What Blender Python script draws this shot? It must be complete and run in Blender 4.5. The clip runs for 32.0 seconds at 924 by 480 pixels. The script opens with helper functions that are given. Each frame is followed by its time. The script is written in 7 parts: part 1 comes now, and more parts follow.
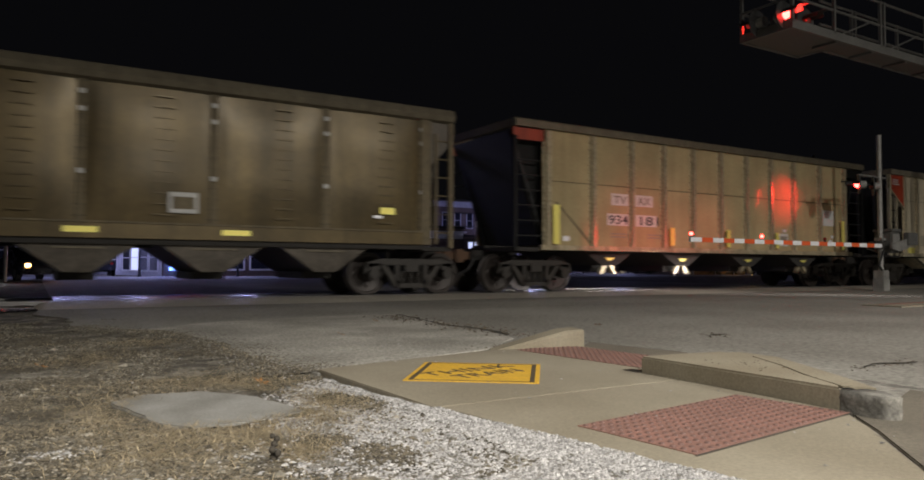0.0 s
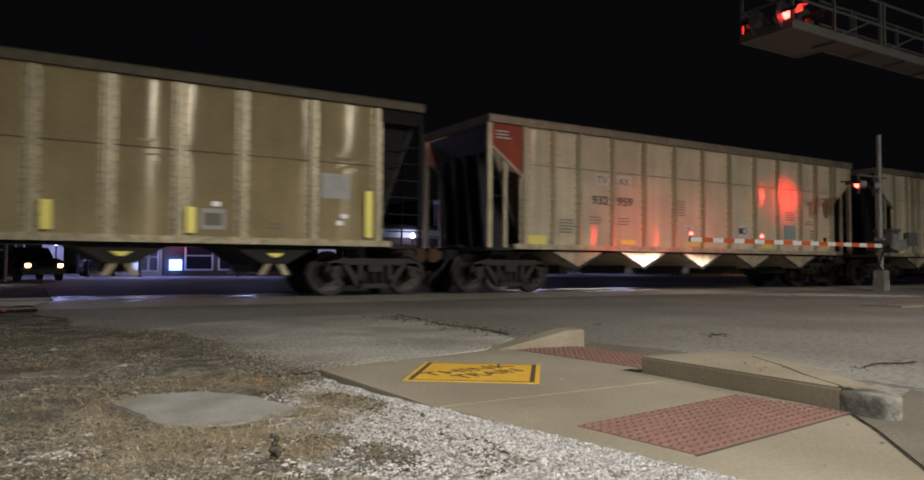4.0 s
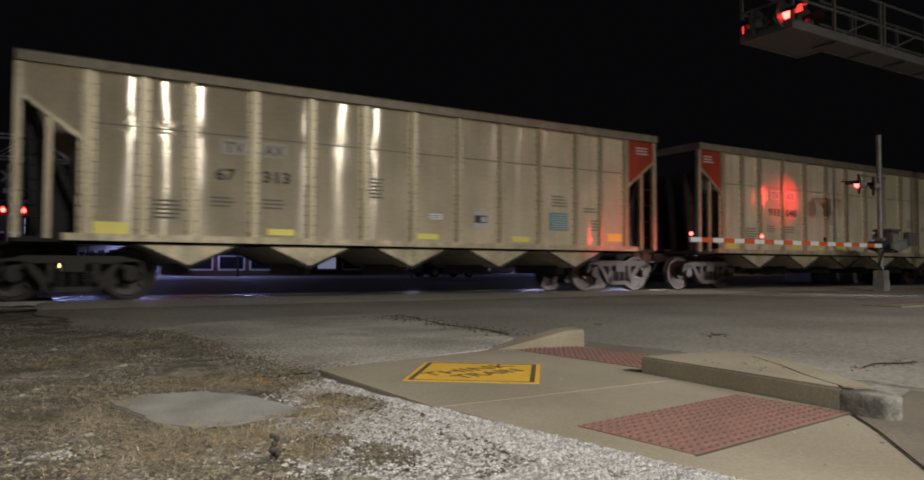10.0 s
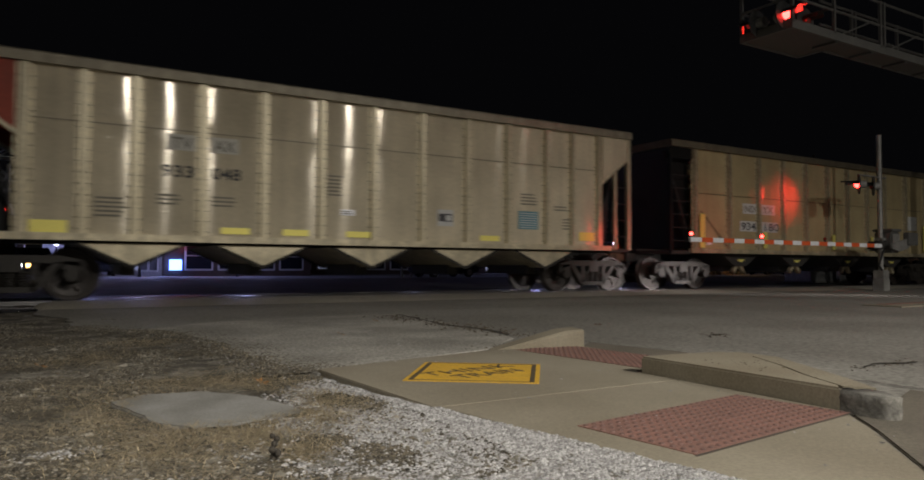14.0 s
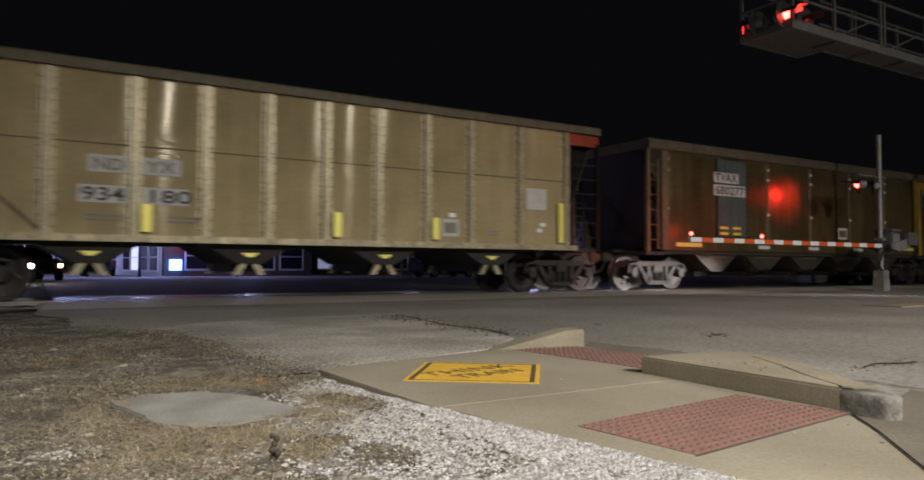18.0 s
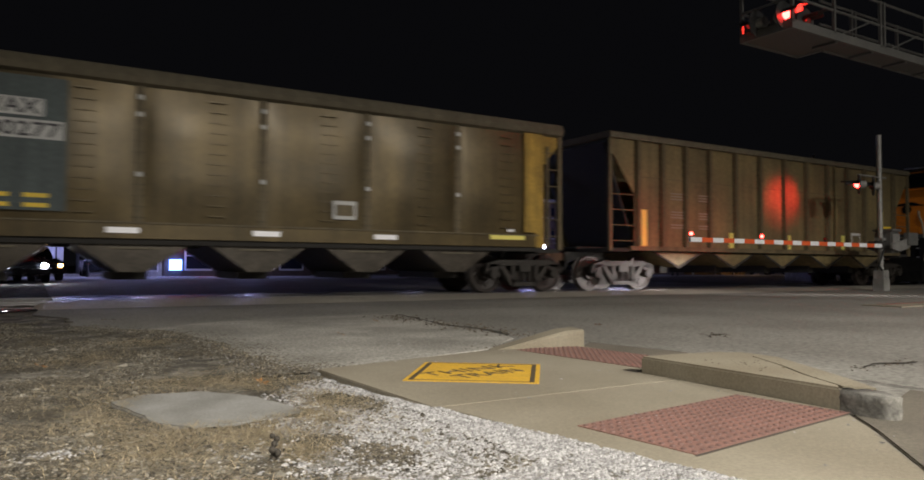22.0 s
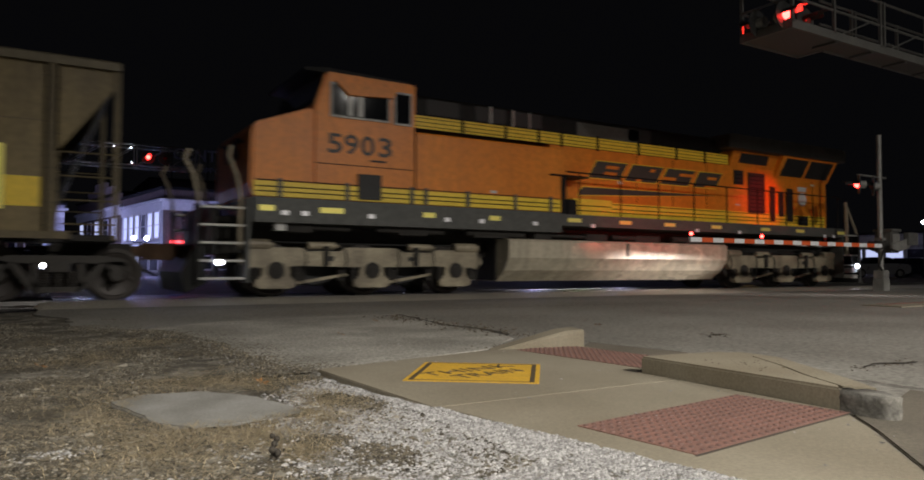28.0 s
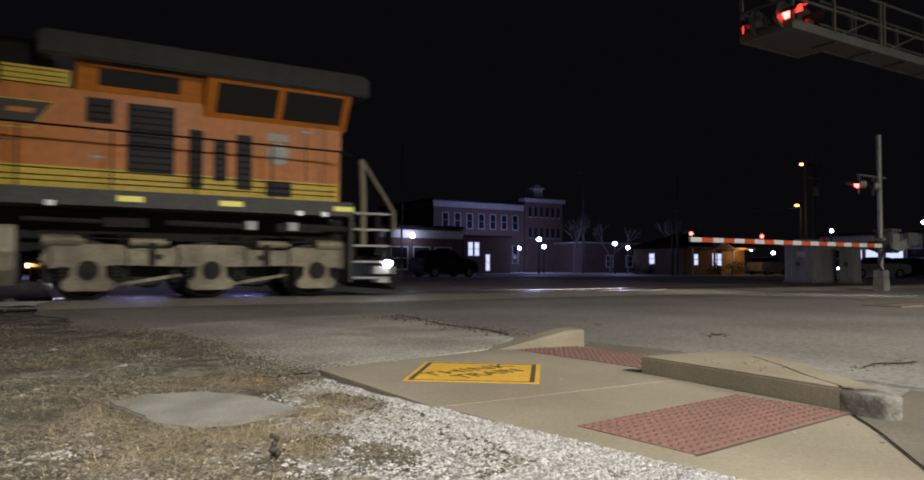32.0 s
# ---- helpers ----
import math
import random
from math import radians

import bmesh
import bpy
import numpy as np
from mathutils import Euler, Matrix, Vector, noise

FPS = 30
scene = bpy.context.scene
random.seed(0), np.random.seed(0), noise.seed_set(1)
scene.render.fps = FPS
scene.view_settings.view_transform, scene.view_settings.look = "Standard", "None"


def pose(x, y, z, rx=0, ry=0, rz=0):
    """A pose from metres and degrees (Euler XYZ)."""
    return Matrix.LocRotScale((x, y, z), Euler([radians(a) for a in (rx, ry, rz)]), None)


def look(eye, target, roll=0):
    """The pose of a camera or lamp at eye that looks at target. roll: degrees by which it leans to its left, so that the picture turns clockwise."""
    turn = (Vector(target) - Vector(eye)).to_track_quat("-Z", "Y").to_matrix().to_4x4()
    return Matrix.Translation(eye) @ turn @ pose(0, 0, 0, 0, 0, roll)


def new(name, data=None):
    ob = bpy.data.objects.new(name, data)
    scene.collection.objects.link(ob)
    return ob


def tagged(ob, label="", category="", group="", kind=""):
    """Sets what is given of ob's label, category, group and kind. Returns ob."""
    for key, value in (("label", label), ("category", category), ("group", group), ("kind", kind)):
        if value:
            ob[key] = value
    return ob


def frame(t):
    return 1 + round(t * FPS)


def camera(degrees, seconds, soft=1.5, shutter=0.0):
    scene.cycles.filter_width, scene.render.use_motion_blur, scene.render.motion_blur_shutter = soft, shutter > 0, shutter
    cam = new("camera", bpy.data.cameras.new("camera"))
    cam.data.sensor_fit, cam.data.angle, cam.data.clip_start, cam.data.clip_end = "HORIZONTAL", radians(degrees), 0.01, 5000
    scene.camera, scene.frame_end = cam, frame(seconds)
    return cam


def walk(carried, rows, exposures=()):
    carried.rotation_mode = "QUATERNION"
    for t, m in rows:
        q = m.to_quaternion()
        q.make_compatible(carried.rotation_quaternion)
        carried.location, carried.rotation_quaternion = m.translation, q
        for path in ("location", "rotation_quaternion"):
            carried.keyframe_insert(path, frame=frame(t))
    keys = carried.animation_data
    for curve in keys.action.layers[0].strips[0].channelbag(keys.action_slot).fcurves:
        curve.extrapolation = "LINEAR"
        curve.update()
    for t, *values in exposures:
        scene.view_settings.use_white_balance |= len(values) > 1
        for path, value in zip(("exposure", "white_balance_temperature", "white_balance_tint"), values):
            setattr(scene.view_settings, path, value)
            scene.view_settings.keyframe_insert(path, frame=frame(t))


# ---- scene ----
# The world: x runs along the track, y away from the camera across it, z up; the rail heads lie at z = 0.
cam = camera(66.43, 32.0, soft=1.7, shutter=0.85)
EYE = Vector((0.0, 0.0, 0.619))
AIM = Vector((math.sin(radians(31.198)) * math.cos(radians(2.148)), math.cos(radians(31.198)) * math.cos(radians(2.148)), math.sin(radians(2.148))))
CAM_POSE = look(EYE, EYE + AIM, 0.219)
walk(cam, [(0.0, CAM_POSE), (32.0, CAM_POSE)], exposures=[(0.0, 0.46), (1.0, 0.46), (2.0, 0.42), (3.0, 0.38), (6.0, 0.24), (9.0, 0.25), (11.0, 0.02), (13.0, 0.06), (14.0, -0.20), (14.5, -0.20), (17.0, 0.46), (19.0, 0.52), (20.0, 0.58), (21.0, 0.44), (22.0, 0.58), (23.0, 0.46), (25.0, 0.56), (28.0, 0.17), (29.0, 0.17), (31.0, 0.50), (32.0, 0.56)])

TRACK_Y = 14.888
# how far the train has gone to the left, every two seconds
TRAVEL = [-67.509, -59.070, -50.668, -42.266, -33.836, -25.469, -16.954, -8.449, 0.0, 8.539, 17.188, 25.871, 34.411, 42.959, 51.550, 60.140, 68.856]


def travel(t):
    """Metres gone at t seconds, by a smooth curve through TRAVEL."""
    i = min(int(t // 2), len(TRAVEL) - 2)
    u = t / 2 - i
    k = [2 * TRAVEL[0] - TRAVEL[1], *TRAVEL, 2 * TRAVEL[-1] - TRAVEL[-2]]
    a, b, c, d = k[i:i + 4]
    return 0.5 * (2 * b + (c - a) * u + (2 * a - 5 * b + 4 * c - d) * u * u + (3 * b - a - 3 * c + d) * u ** 3)


# night sky: nearly black with a trace of town glow
world = bpy.data.worlds.new("night")
scene.world = world
world.use_nodes = True
world.node_tree.nodes["Background"].inputs[0].default_value = (0.17, 0.17, 0.205, 1)
world.node_tree.nodes["Background"].inputs[1].default_value = 0.0105


def lamp(name, x, y, z, watts, colour, radius=0.2):
    data = bpy.data.lights.new(name, "POINT")
    data.energy, data.color, data.shadow_soft_size = watts, colour, radius
    ob = new(name, data)
    ob.location = (x, y, z)
    return ob


def cone_lamp(name, eye, target, watts, colour, angle, radius=0.15, blend=0.6):
    data = bpy.data.lights.new(name, "SPOT")
    data.energy, data.color, data.shadow_soft_size = watts, colour, radius
    data.spot_size, data.spot_blend = radians(angle), blend
    ob = new(name, data)
    ob.matrix_world = look(eye, target)
    return ob


WARM = (1.0, 0.945, 0.87)
COLD = (0.42, 0.44, 1.0)
# the street lamps of the near side, on tall poles beside and behind the camera
STREET_LAMPS = [(-3.0, -6.0, 9.0, 6900, 133, 0.7), (5.56, -12.0, 10.4, 9500, 170, 0.6), (15.8, -12.0, 11.0, 8600, 170, 0.6), (23.9, -6.0, 9.0, 450, 170, 0.6), (53.0, -6.0, 9.0, 500, 170, 0.6)]
# shielded heads: they send their light downwards
for x, y, z, watts, angle, blend in STREET_LAMPS:
    cone_lamp("street_light", (x, y, z), (x, y + 0.001, 0), watts, WARM, angle, 0.09, blend)
# crossing signals: the red lamps that the frames show lit
RED = (1.0, 0.03, 0.02)
cone_lamp("flasher_light", (20.45, 12.0, 3.02), (19.75, 13.4, 2.72), 150, RED, 62, 0.12, 1.0)
cone_lamp("arm_light", (13.45, 11.62, 1.46), (13.45, 13.4, 1.55), 40, RED, 110, 0.12, 1.0)
cone_lamp("arm_light", (16.00, 11.62, 1.46), (15.9, 13.4, 1.55), 24, RED, 110, 0.12, 1.0)
cone_lamp("cantilever_light", (13.10, 8.62, 5.78), (13.4, 5.0, 4.9), 60, RED, 165, 0.08)
cone_lamp("cantilever_light", (13.05, 9.62, 5.80), (13.05, 11.0, 5.7), 12, RED, 150, 0.08)
# low beams of a car that waits at the gate, to the right of the view
for x, y in ((20.0, 5.9), (20.92, 6.72)):
    cone_lamp("headlight_beam", (x, y, 0.595), (14.9, 13.5, 0.42), 2100, (1.0, 0.93, 0.90), 26, 0.012, 1.0)


# ---- materials ----
def surf(name, base, rough=0.7, metal=0.0, var=0.25, scale=3.0, fine=40.0, bump=0.15, bump_scale=60.0, second=None, amount=0.35, stretch=(1, 1, 1), distance=0.01, rand=0.0, rough_var=0.1, streak=0.0, island=0.0):
    """A node material with variation at two scales, a second colour in patches, optional upright streaks of dirt, and fine relief."""
    m = bpy.data.materials.new(name)
    m.use_nodes = True
    nt = m.node_tree
    n, l = nt.nodes, nt.links
    b = n["Principled BSDF"]
    tc = n.new("ShaderNodeTexCoord")
    mp = n.new("ShaderNodeMapping")
    mp.inputs["Scale"].default_value = stretch
    l.new(tc.outputs["Object"], mp.inputs["Vector"])
    big, small = n.new("ShaderNodeTexNoise"), n.new("ShaderNodeTexNoise")
    big.inputs["Scale"].default_value, big.inputs["Detail"].default_value = scale, 6
    small.inputs["Scale"].default_value, small.inputs["Detail"].default_value = fine, 4
    l.new(mp.outputs[0], big.inputs["Vector"])
    l.new(mp.outputs[0], small.inputs["Vector"])
    mix = n.new("ShaderNodeMix")
    mix.data_type = "RGBA"
    c0 = second or tuple(max(0, v * (1 - var)) for v in base)
    mix.inputs[6].default_value, mix.inputs[7].default_value = (*c0, 1), (*base, 1)
    ramp = n.new("ShaderNodeMapRange")
    ramp.inputs[1].default_value, ramp.inputs[2].default_value = amount, min(1.0, amount + 0.3)
    l.new(big.outputs[0], ramp.inputs[0])
    l.new(ramp.outputs[0], mix.inputs[0])
    last = mix.outputs[2]
    grain = n.new("ShaderNodeMapRange")
    grain.inputs[1].default_value, grain.inputs[2].default_value = 0.3, 0.7
    grain.inputs[3].default_value, grain.inputs[4].default_value = 1 - var, 1 + var
    l.new(small.outputs[0], grain.inputs[0])
    factor = grain.outputs[0]
    if streak:
        sm = n.new("ShaderNodeMapping")
        sm.inputs["Scale"].default_value = (3.0, 3.0, 0.25)
        l.new(tc.outputs["Object"], sm.inputs["Vector"])
        sn = n.new("ShaderNodeTexNoise")
        sn.inputs["Scale"].default_value, sn.inputs["Detail"].default_value = 1.6, 5
        l.new(sm.outputs[0], sn.inputs["Vector"])
        sr = n.new("ShaderNodeMapRange")
        sr.inputs[1].default_value, sr.inputs[2].default_value = 0.35, 0.65
        sr.inputs[3].default_value, sr.inputs[4].default_value = 1 - streak, 1.0
        l.new(sn.outputs[0], sr.inputs[0])
        mu = n.new("ShaderNodeMath")
        mu.operation = "MULTIPLY"
        l.new(factor, mu.inputs[0])
        l.new(sr.outputs[0], mu.inputs[1])
        factor = mu.outputs[0]
    if island:
        ge = n.new("ShaderNodeNewGeometry")
        ri = n.new("ShaderNodeMapRange")
        ri.inputs[3].default_value, ri.inputs[4].default_value = 1 - island, 1 + island
        l.new(ge.outputs["Random Per Island"], ri.inputs[0])
        mi = n.new("ShaderNodeMath")
        mi.operation = "MULTIPLY"
        l.new(factor, mi.inputs[0])
        l.new(ri.outputs[0], mi.inputs[1])
        factor = mi.outputs[0]
    if rand:
        oi = n.new("ShaderNodeObjectInfo")
        rr = n.new("ShaderNodeMapRange")
        rr.inputs[3].default_value, rr.inputs[4].default_value = 1 - rand, 1 + rand
        l.new(oi.outputs["Random"], rr.inputs[0])
        mu = n.new("ShaderNodeMath")
        mu.operation = "MULTIPLY"
        l.new(factor, mu.inputs[0])
        l.new(rr.outputs[0], mu.inputs[1])
        factor = mu.outputs[0]
    sc = n.new("ShaderNodeVectorMath")
    sc.operation = "SCALE"
    l.new(last, sc.inputs[0])
    l.new(factor, sc.inputs[3])
    l.new(sc.outputs[0], b.inputs["Base Color"])
    ro = n.new("ShaderNodeMapRange")
    ro.inputs[3].default_value, ro.inputs[4].default_value = max(0.02, rough - rough_var), min(1, rough + rough_var)
    l.new(big.outputs[0], ro.inputs[0])
    l.new(ro.outputs[0], b.inputs["Roughness"])
    b.inputs["Metallic"].default_value = metal
    if bump:
        bn = n.new("ShaderNodeTexNoise")
        bn.inputs["Scale"].default_value, bn.inputs["Detail"].default_value = bump_scale, 5
        l.new(mp.outputs[0], bn.inputs["Vector"])
        bu = n.new("ShaderNodeBump")
        bu.inputs["Strength"].default_value, bu.inputs["Distance"].default_value = bump, distance
        l.new(bn.outputs[0], bu.inputs["Height"])
        l.new(bu.outputs[0], b.inputs["Normal"])
    return m


def glow(name, colour, strength):
    m = bpy.data.materials.new(name)
    m.use_nodes = True
    b = m.node_tree.nodes["Principled BSDF"]
    b.inputs["Base Color"].default_value = (*[v * 0.5 for v in colour], 1)
    b.inputs["Emission Color"].default_value, b.inputs["Emission Strength"].default_value = (*colour, 1), strength
    return m


def reflective(name, colour):
    """Reflective sheeting: bright metallised film."""
    return surf(name, colour, 0.45, 0.4, var=0.04, scale=8, fine=30, bump=0.0, rough_var=0.02)


M = {}
M["asphalt"] = surf("asphalt", (0.235, 0.226, 0.198), 0.8, var=0.36, scale=0.5, fine=26, bump=0.6, bump_scale=90, second=(0.175, 0.166, 0.144), amount=0.38, distance=0.008)
M["crossing"] = surf("crossing_concrete", (0.30, 0.288, 0.252), 0.36, var=0.2, scale=0.6, fine=40, bump=0.12, bump_scale=30, second=(0.14, 0.13, 0.115), amount=0.4, distance=0.003, rough_var=0.1)
M["concrete"] = surf("pavement_concrete", (0.243, 0.216, 0.16), 0.85, var=0.13, scale=1.1, fine=70, bump=0.4, bump_scale=160, second=(0.19, 0.165, 0.118), amount=0.36, distance=0.004)
M["kerb"] = surf("kerb_concrete", (0.245, 0.217, 0.157), 0.85, var=0.14, scale=2.6, fine=70, bump=0.3, bump_scale=130, second=(0.205, 0.175, 0.122), amount=0.34, distance=0.005)
M["slab"] = surf("slab_concrete", (0.255, 0.251, 0.232), 0.85, var=0.16, scale=3.5, fine=70, bump=0.5, bump_scale=130, second=(0.175, 0.17, 0.152), distance=0.003)
M["soil"] = surf("gravelly_soil", (0.28, 0.258, 0.21), 0.95, var=0.55, scale=4.2, fine=34, bump=1.0, bump_scale=38, second=(0.06, 0.052, 0.037), amount=0.45, distance=0.03)
M["soil_stone"] = surf("soil_stone", (0.20, 0.182, 0.145), 0.9, var=0.3, scale=20, fine=90, bump=0.4, bump_scale=120, island=0.6)
M["stone"] = surf("gravel_stone", (0.325, 0.318, 0.308), 0.85, var=0.25, scale=20, fine=90, bump=0.4, bump_scale=120, island=0.5)
M["straw"] = surf("dry_grass", (0.30, 0.245, 0.155), 0.8, var=0.2, scale=8, fine=30, bump=0, island=0.55)
M["leaf"] = surf("dead_leaf", (0.30, 0.13, 0.03), 0.7, var=0.3, scale=20, fine=80, bump=0.2)
M["tile"] = surf("tactile_tile", (0.225, 0.115, 0.088), 0.75, var=0.22, scale=5, fine=60, bump=0.3, bump_scale=160, second=(0.18, 0.10, 0.078), distance=0.003)
M["sign_yellow"] = surf("sign_yellow", (0.60, 0.36, 0.035), 0.6, var=0.16, scale=6, fine=50, bump=0.2, bump_scale=150, second=(0.5, 0.3, 0.04), amount=0.3, distance=0.002)
M["sign_black"] = surf("sign_black", (0.085, 0.066, 0.04), 0.6, var=0.2, bump=0)
M["dark"] = surf("dark_crack", (0.045, 0.038, 0.028), 0.95, var=0.3, bump=0.3)
M["steel_rail"] = surf("rail_steel", (0.4, 0.39, 0.38), 0.4, 1.0, var=0.15, bump=0.05)
M["rust"] = surf("rusty_steel", (0.13, 0.075, 0.045), 0.85, 0.2, var=0.3, scale=4, fine=60, bump=0.3)
M["tie"] = surf("tie_wood", (0.06, 0.045, 0.035), 0.9, var=0.3, scale=3, fine=40, bump=0.5)
M["ballast"] = surf("ballast", (0.1, 0.09, 0.08), 0.9, var=0.5, scale=6, fine=30, bump=1.0, bump_scale=35, distance=0.04)
M["galv"] = surf("galvanised_steel", (0.42, 0.41, 0.385), 0.5, 0.5, var=0.25, scale=4, fine=30, bump=0.15, streak=0.35)
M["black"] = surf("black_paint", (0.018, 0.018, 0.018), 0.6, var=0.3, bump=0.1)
M["underframe"] = surf("dirty_underframe", (0.035, 0.032, 0.028), 0.85, var=0.35, scale=3, fine=30, bump=0.3)
M["truck"] = surf("truck_casting", (0.036, 0.031, 0.025), 0.55, 0.1, var=0.35, scale=5, fine=40, bump=0.35)
M["wheel"] = surf("wheel_steel", (0.042, 0.034, 0.029), 0.45, 0.3, var=0.3, scale=6, fine=40, bump=0.2)
M["yellow_refl"] = reflective("yellow_reflector", (1.0, 0.90, 0.24))
M["white_refl"] = reflective("white_reflector", (0.97, 0.97, 1.0))
M["arm_white"] = surf("arm_white", (0.88, 0.88, 0.9), 0.45, var=0.08, scale=3, fine=20, bump=0)
M["arm_red"] = surf("arm_red", (0.80, 0.13, 0.035), 0.45, var=0.1, scale=3, fine=20, bump=0)
M["white_paint"] = surf("white_paint", (0.62, 0.62, 0.6), 0.6, var=0.12, scale=4, fine=30, bump=0.1)
M["text_dark"] = surf("lettering_dark", (0.06, 0.06, 0.065), 0.6, var=0.15, bump=0)
M["text_grey"] = surf("lettering_worn", (0.27, 0.25, 0.20), 0.6, var=0.15, bump=0)
M["red_panel"] = surf("red_panel", (0.42, 0.055, 0.02), 0.5, var=0.15, scale=3, fine=20, bump=0.1, streak=0.3)
M["red_lamp"] = glow("red_lens", (1.0, 0.025, 0.02), 26.0)
M["red_lamp_soft"] = glow("red_lens_soft", (1.0, 0.05, 0.02), 14.0)
M["red_off"] = surf("red_lens_dark", (0.22, 0.02, 0.015), 0.15, var=0.1, bump=0)
M["globe"] = glow("white_globe", (0.60, 0.62, 1.0), 40.0)
M["warm_globe"] = glow("sodium_globe", (1.0, 0.38, 0.08), 5.0)


def aluminium(name, base, rough, wave, dirt=0.3, metal=0.5, grain=1.0, ripple=0.0016):
    """Thin rolled metal sheet: soft dents between the posts, and a rolled grain that draws lamp reflections out upright."""
    m = surf(name, base, rough, metal, var=0.07, scale=0.9, fine=14, bump=0, second=tuple(v * 0.8 for v in base), amount=0.35, streak=dirt, rough_var=0.005)
    nt = m.node_tree
    n, l = nt.nodes, nt.links
    b = n["Principled BSDF"]
    tc = n.new("ShaderNodeTexCoord")
    tn = n.new("ShaderNodeTangent")
    tn.direction_type, tn.axis = "RADIAL", "Z"
    l.new(tn.outputs[0], b.inputs["Tangent"])
    b.inputs["Anisotropic"].default_value, b.inputs["Anisotropic Rotation"].default_value = grain, 0.25
    mp = n.new("ShaderNodeMapping")
    mp.inputs["Scale"].default_value = (0.55, 1.0, 1.25)
    l.new(tc.outputs["Object"], mp.inputs["Vector"])
    a = n.new("ShaderNodeTexNoise")
    a.inputs["Scale"].default_value, a.inputs["Detail"].default_value, a.inputs["Roughness"].default_value = 0.95, 1.0, 0.35
    l.new(mp.outputs[0], a.inputs["Vector"])
    # the fine rolled ripple, running along the car
    rm = n.new("ShaderNodeMapping")
    rm.inputs["Scale"].default_value = (0.25, 1.0, 40.0)
    l.new(tc.outputs["Object"], rm.inputs["Vector"])
    rolled = n.new("ShaderNodeTexNoise")
    rolled.inputs["Scale"].default_value, rolled.inputs["Detail"].default_value = 1.0, 1.0
    l.new(rm.outputs[0], rolled.inputs["Vector"])
    total = n.new("ShaderNodeMath")
    total.operation = "MULTIPLY_ADD"
    total.inputs[1].default_value = ripple / wave
    l.new(rolled.outputs[0], total.inputs[0])
    l.new(a.outputs[0], total.inputs[2])
    bu = n.new("ShaderNodeBump")
    bu.inputs["Strength"].default_value, bu.inputs["Distance"].default_value = 1.0, wave
    l.new(total.outputs[0], bu.inputs["Height"])
    l.new(bu.outputs[0], b.inputs["Normal"])
    return m


M["alu"] = aluminium("aluminium_sheet", (0.80, 0.705, 0.515), 0.135, 0.011, 0.12, 0.08)
M["alu_post"] = surf("aluminium_post", (0.80, 0.71, 0.50), 0.36, 0.5, var=0.16, scale=3, fine=14, bump=0.2, bump_scale=14, streak=0.25)
M["alu_chord"] = surf("aluminium_chord", (0.36, 0.32, 0.24), 0.5, 0.4, var=0.12, scale=2, fine=12, bump=0.1, streak=0.25)
M["alu_b"] = aluminium("aluminium_painted", (0.49, 0.40, 0.225), 0.15, 0.011, 0.1, 0.02)
M["alu_b_post"] = surf("painted_post", (0.62, 0.54, 0.36), 0.36, 0.4, var=0.25, scale=5, fine=14, bump=0.3, bump_scale=10, streak=0.25)
M["brown"] = surf("dirty_brown_steel", (0.16, 0.115, 0.045), 0.34, 0.35, var=0.12, scale=0.7, fine=10, bump=0.06, bump_scale=2.0, second=(0.105, 0.078, 0.035), amount=0.40, distance=0.05, streak=0.3)
M["chute"] = surf("grimy_chute_shaded_gusset", (0.085, 0.072, 0.055), 0.35, 0.4, var=0.3, scale=3, fine=20, bump=0.1)
M["old_yellow"] = surf("worn_yellow_paint", (0.52, 0.33, 0.05), 0.55, var=0.25, scale=3, fine=20, bump=0.1, streak=0.4)
M["fines"] = surf("limestone_dust", (0.26, 0.25, 0.235), 0.95, var=0.45, scale=5.0, fine=90, bump=1.0, bump_scale=70, second=(0.11, 0.10, 0.08), amount=0.42, distance=0.012)
M["crumb"] = surf("dark_soil_crumb", (0.085, 0.072, 0.05), 0.95, var=0.3, bump=0, island=0.6)
M["brown_post"] = surf("dark_post", (0.18, 0.142, 0.076), 0.6, 0.1, var=0.2, scale=2, fine=12, bump=0.1, streak=0.3)
M["coal_brown"] = surf("sooty_brown_steel", (0.26, 0.2, 0.09), 0.55, 0.15, var=0.2, scale=0.7, fine=10, bump=0.05, bump_scale=2.0, second=(0.17, 0.132, 0.068), amount=0.35, distance=0.05, streak=0.25)
M["chord"] = surf("top_chord", (0.18, 0.156, 0.107), 0.6, 0.3, var=0.15, scale=1, fine=10, bump=0.1, streak=0.2)
M["orange"] = surf("loco_orange", (0.80, 0.255, 0.017), 0.42, var=0.12, scale=0.8, fine=10, bump=0.04, bump_scale=2.5, second=(0.70, 0.215, 0.015), distance=0.03, streak=0.12)
M["loco_yellow"] = surf("loco_yellow", (0.92, 0.65, 0.05), 0.45, var=0.1, scale=2, fine=12, bump=0.05)
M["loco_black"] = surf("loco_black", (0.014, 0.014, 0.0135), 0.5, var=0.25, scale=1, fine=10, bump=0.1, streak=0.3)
M["loco_roof"] = surf("loco_roof", (0.04, 0.037, 0.032), 0.6, var=0.25, scale=1, fine=10, bump=0.1, streak=0.3)
M["loco_grey"] = surf("loco_sill", (0.085, 0.088, 0.08), 0.55, var=0.2, scale=2, fine=12, bump=0.1)
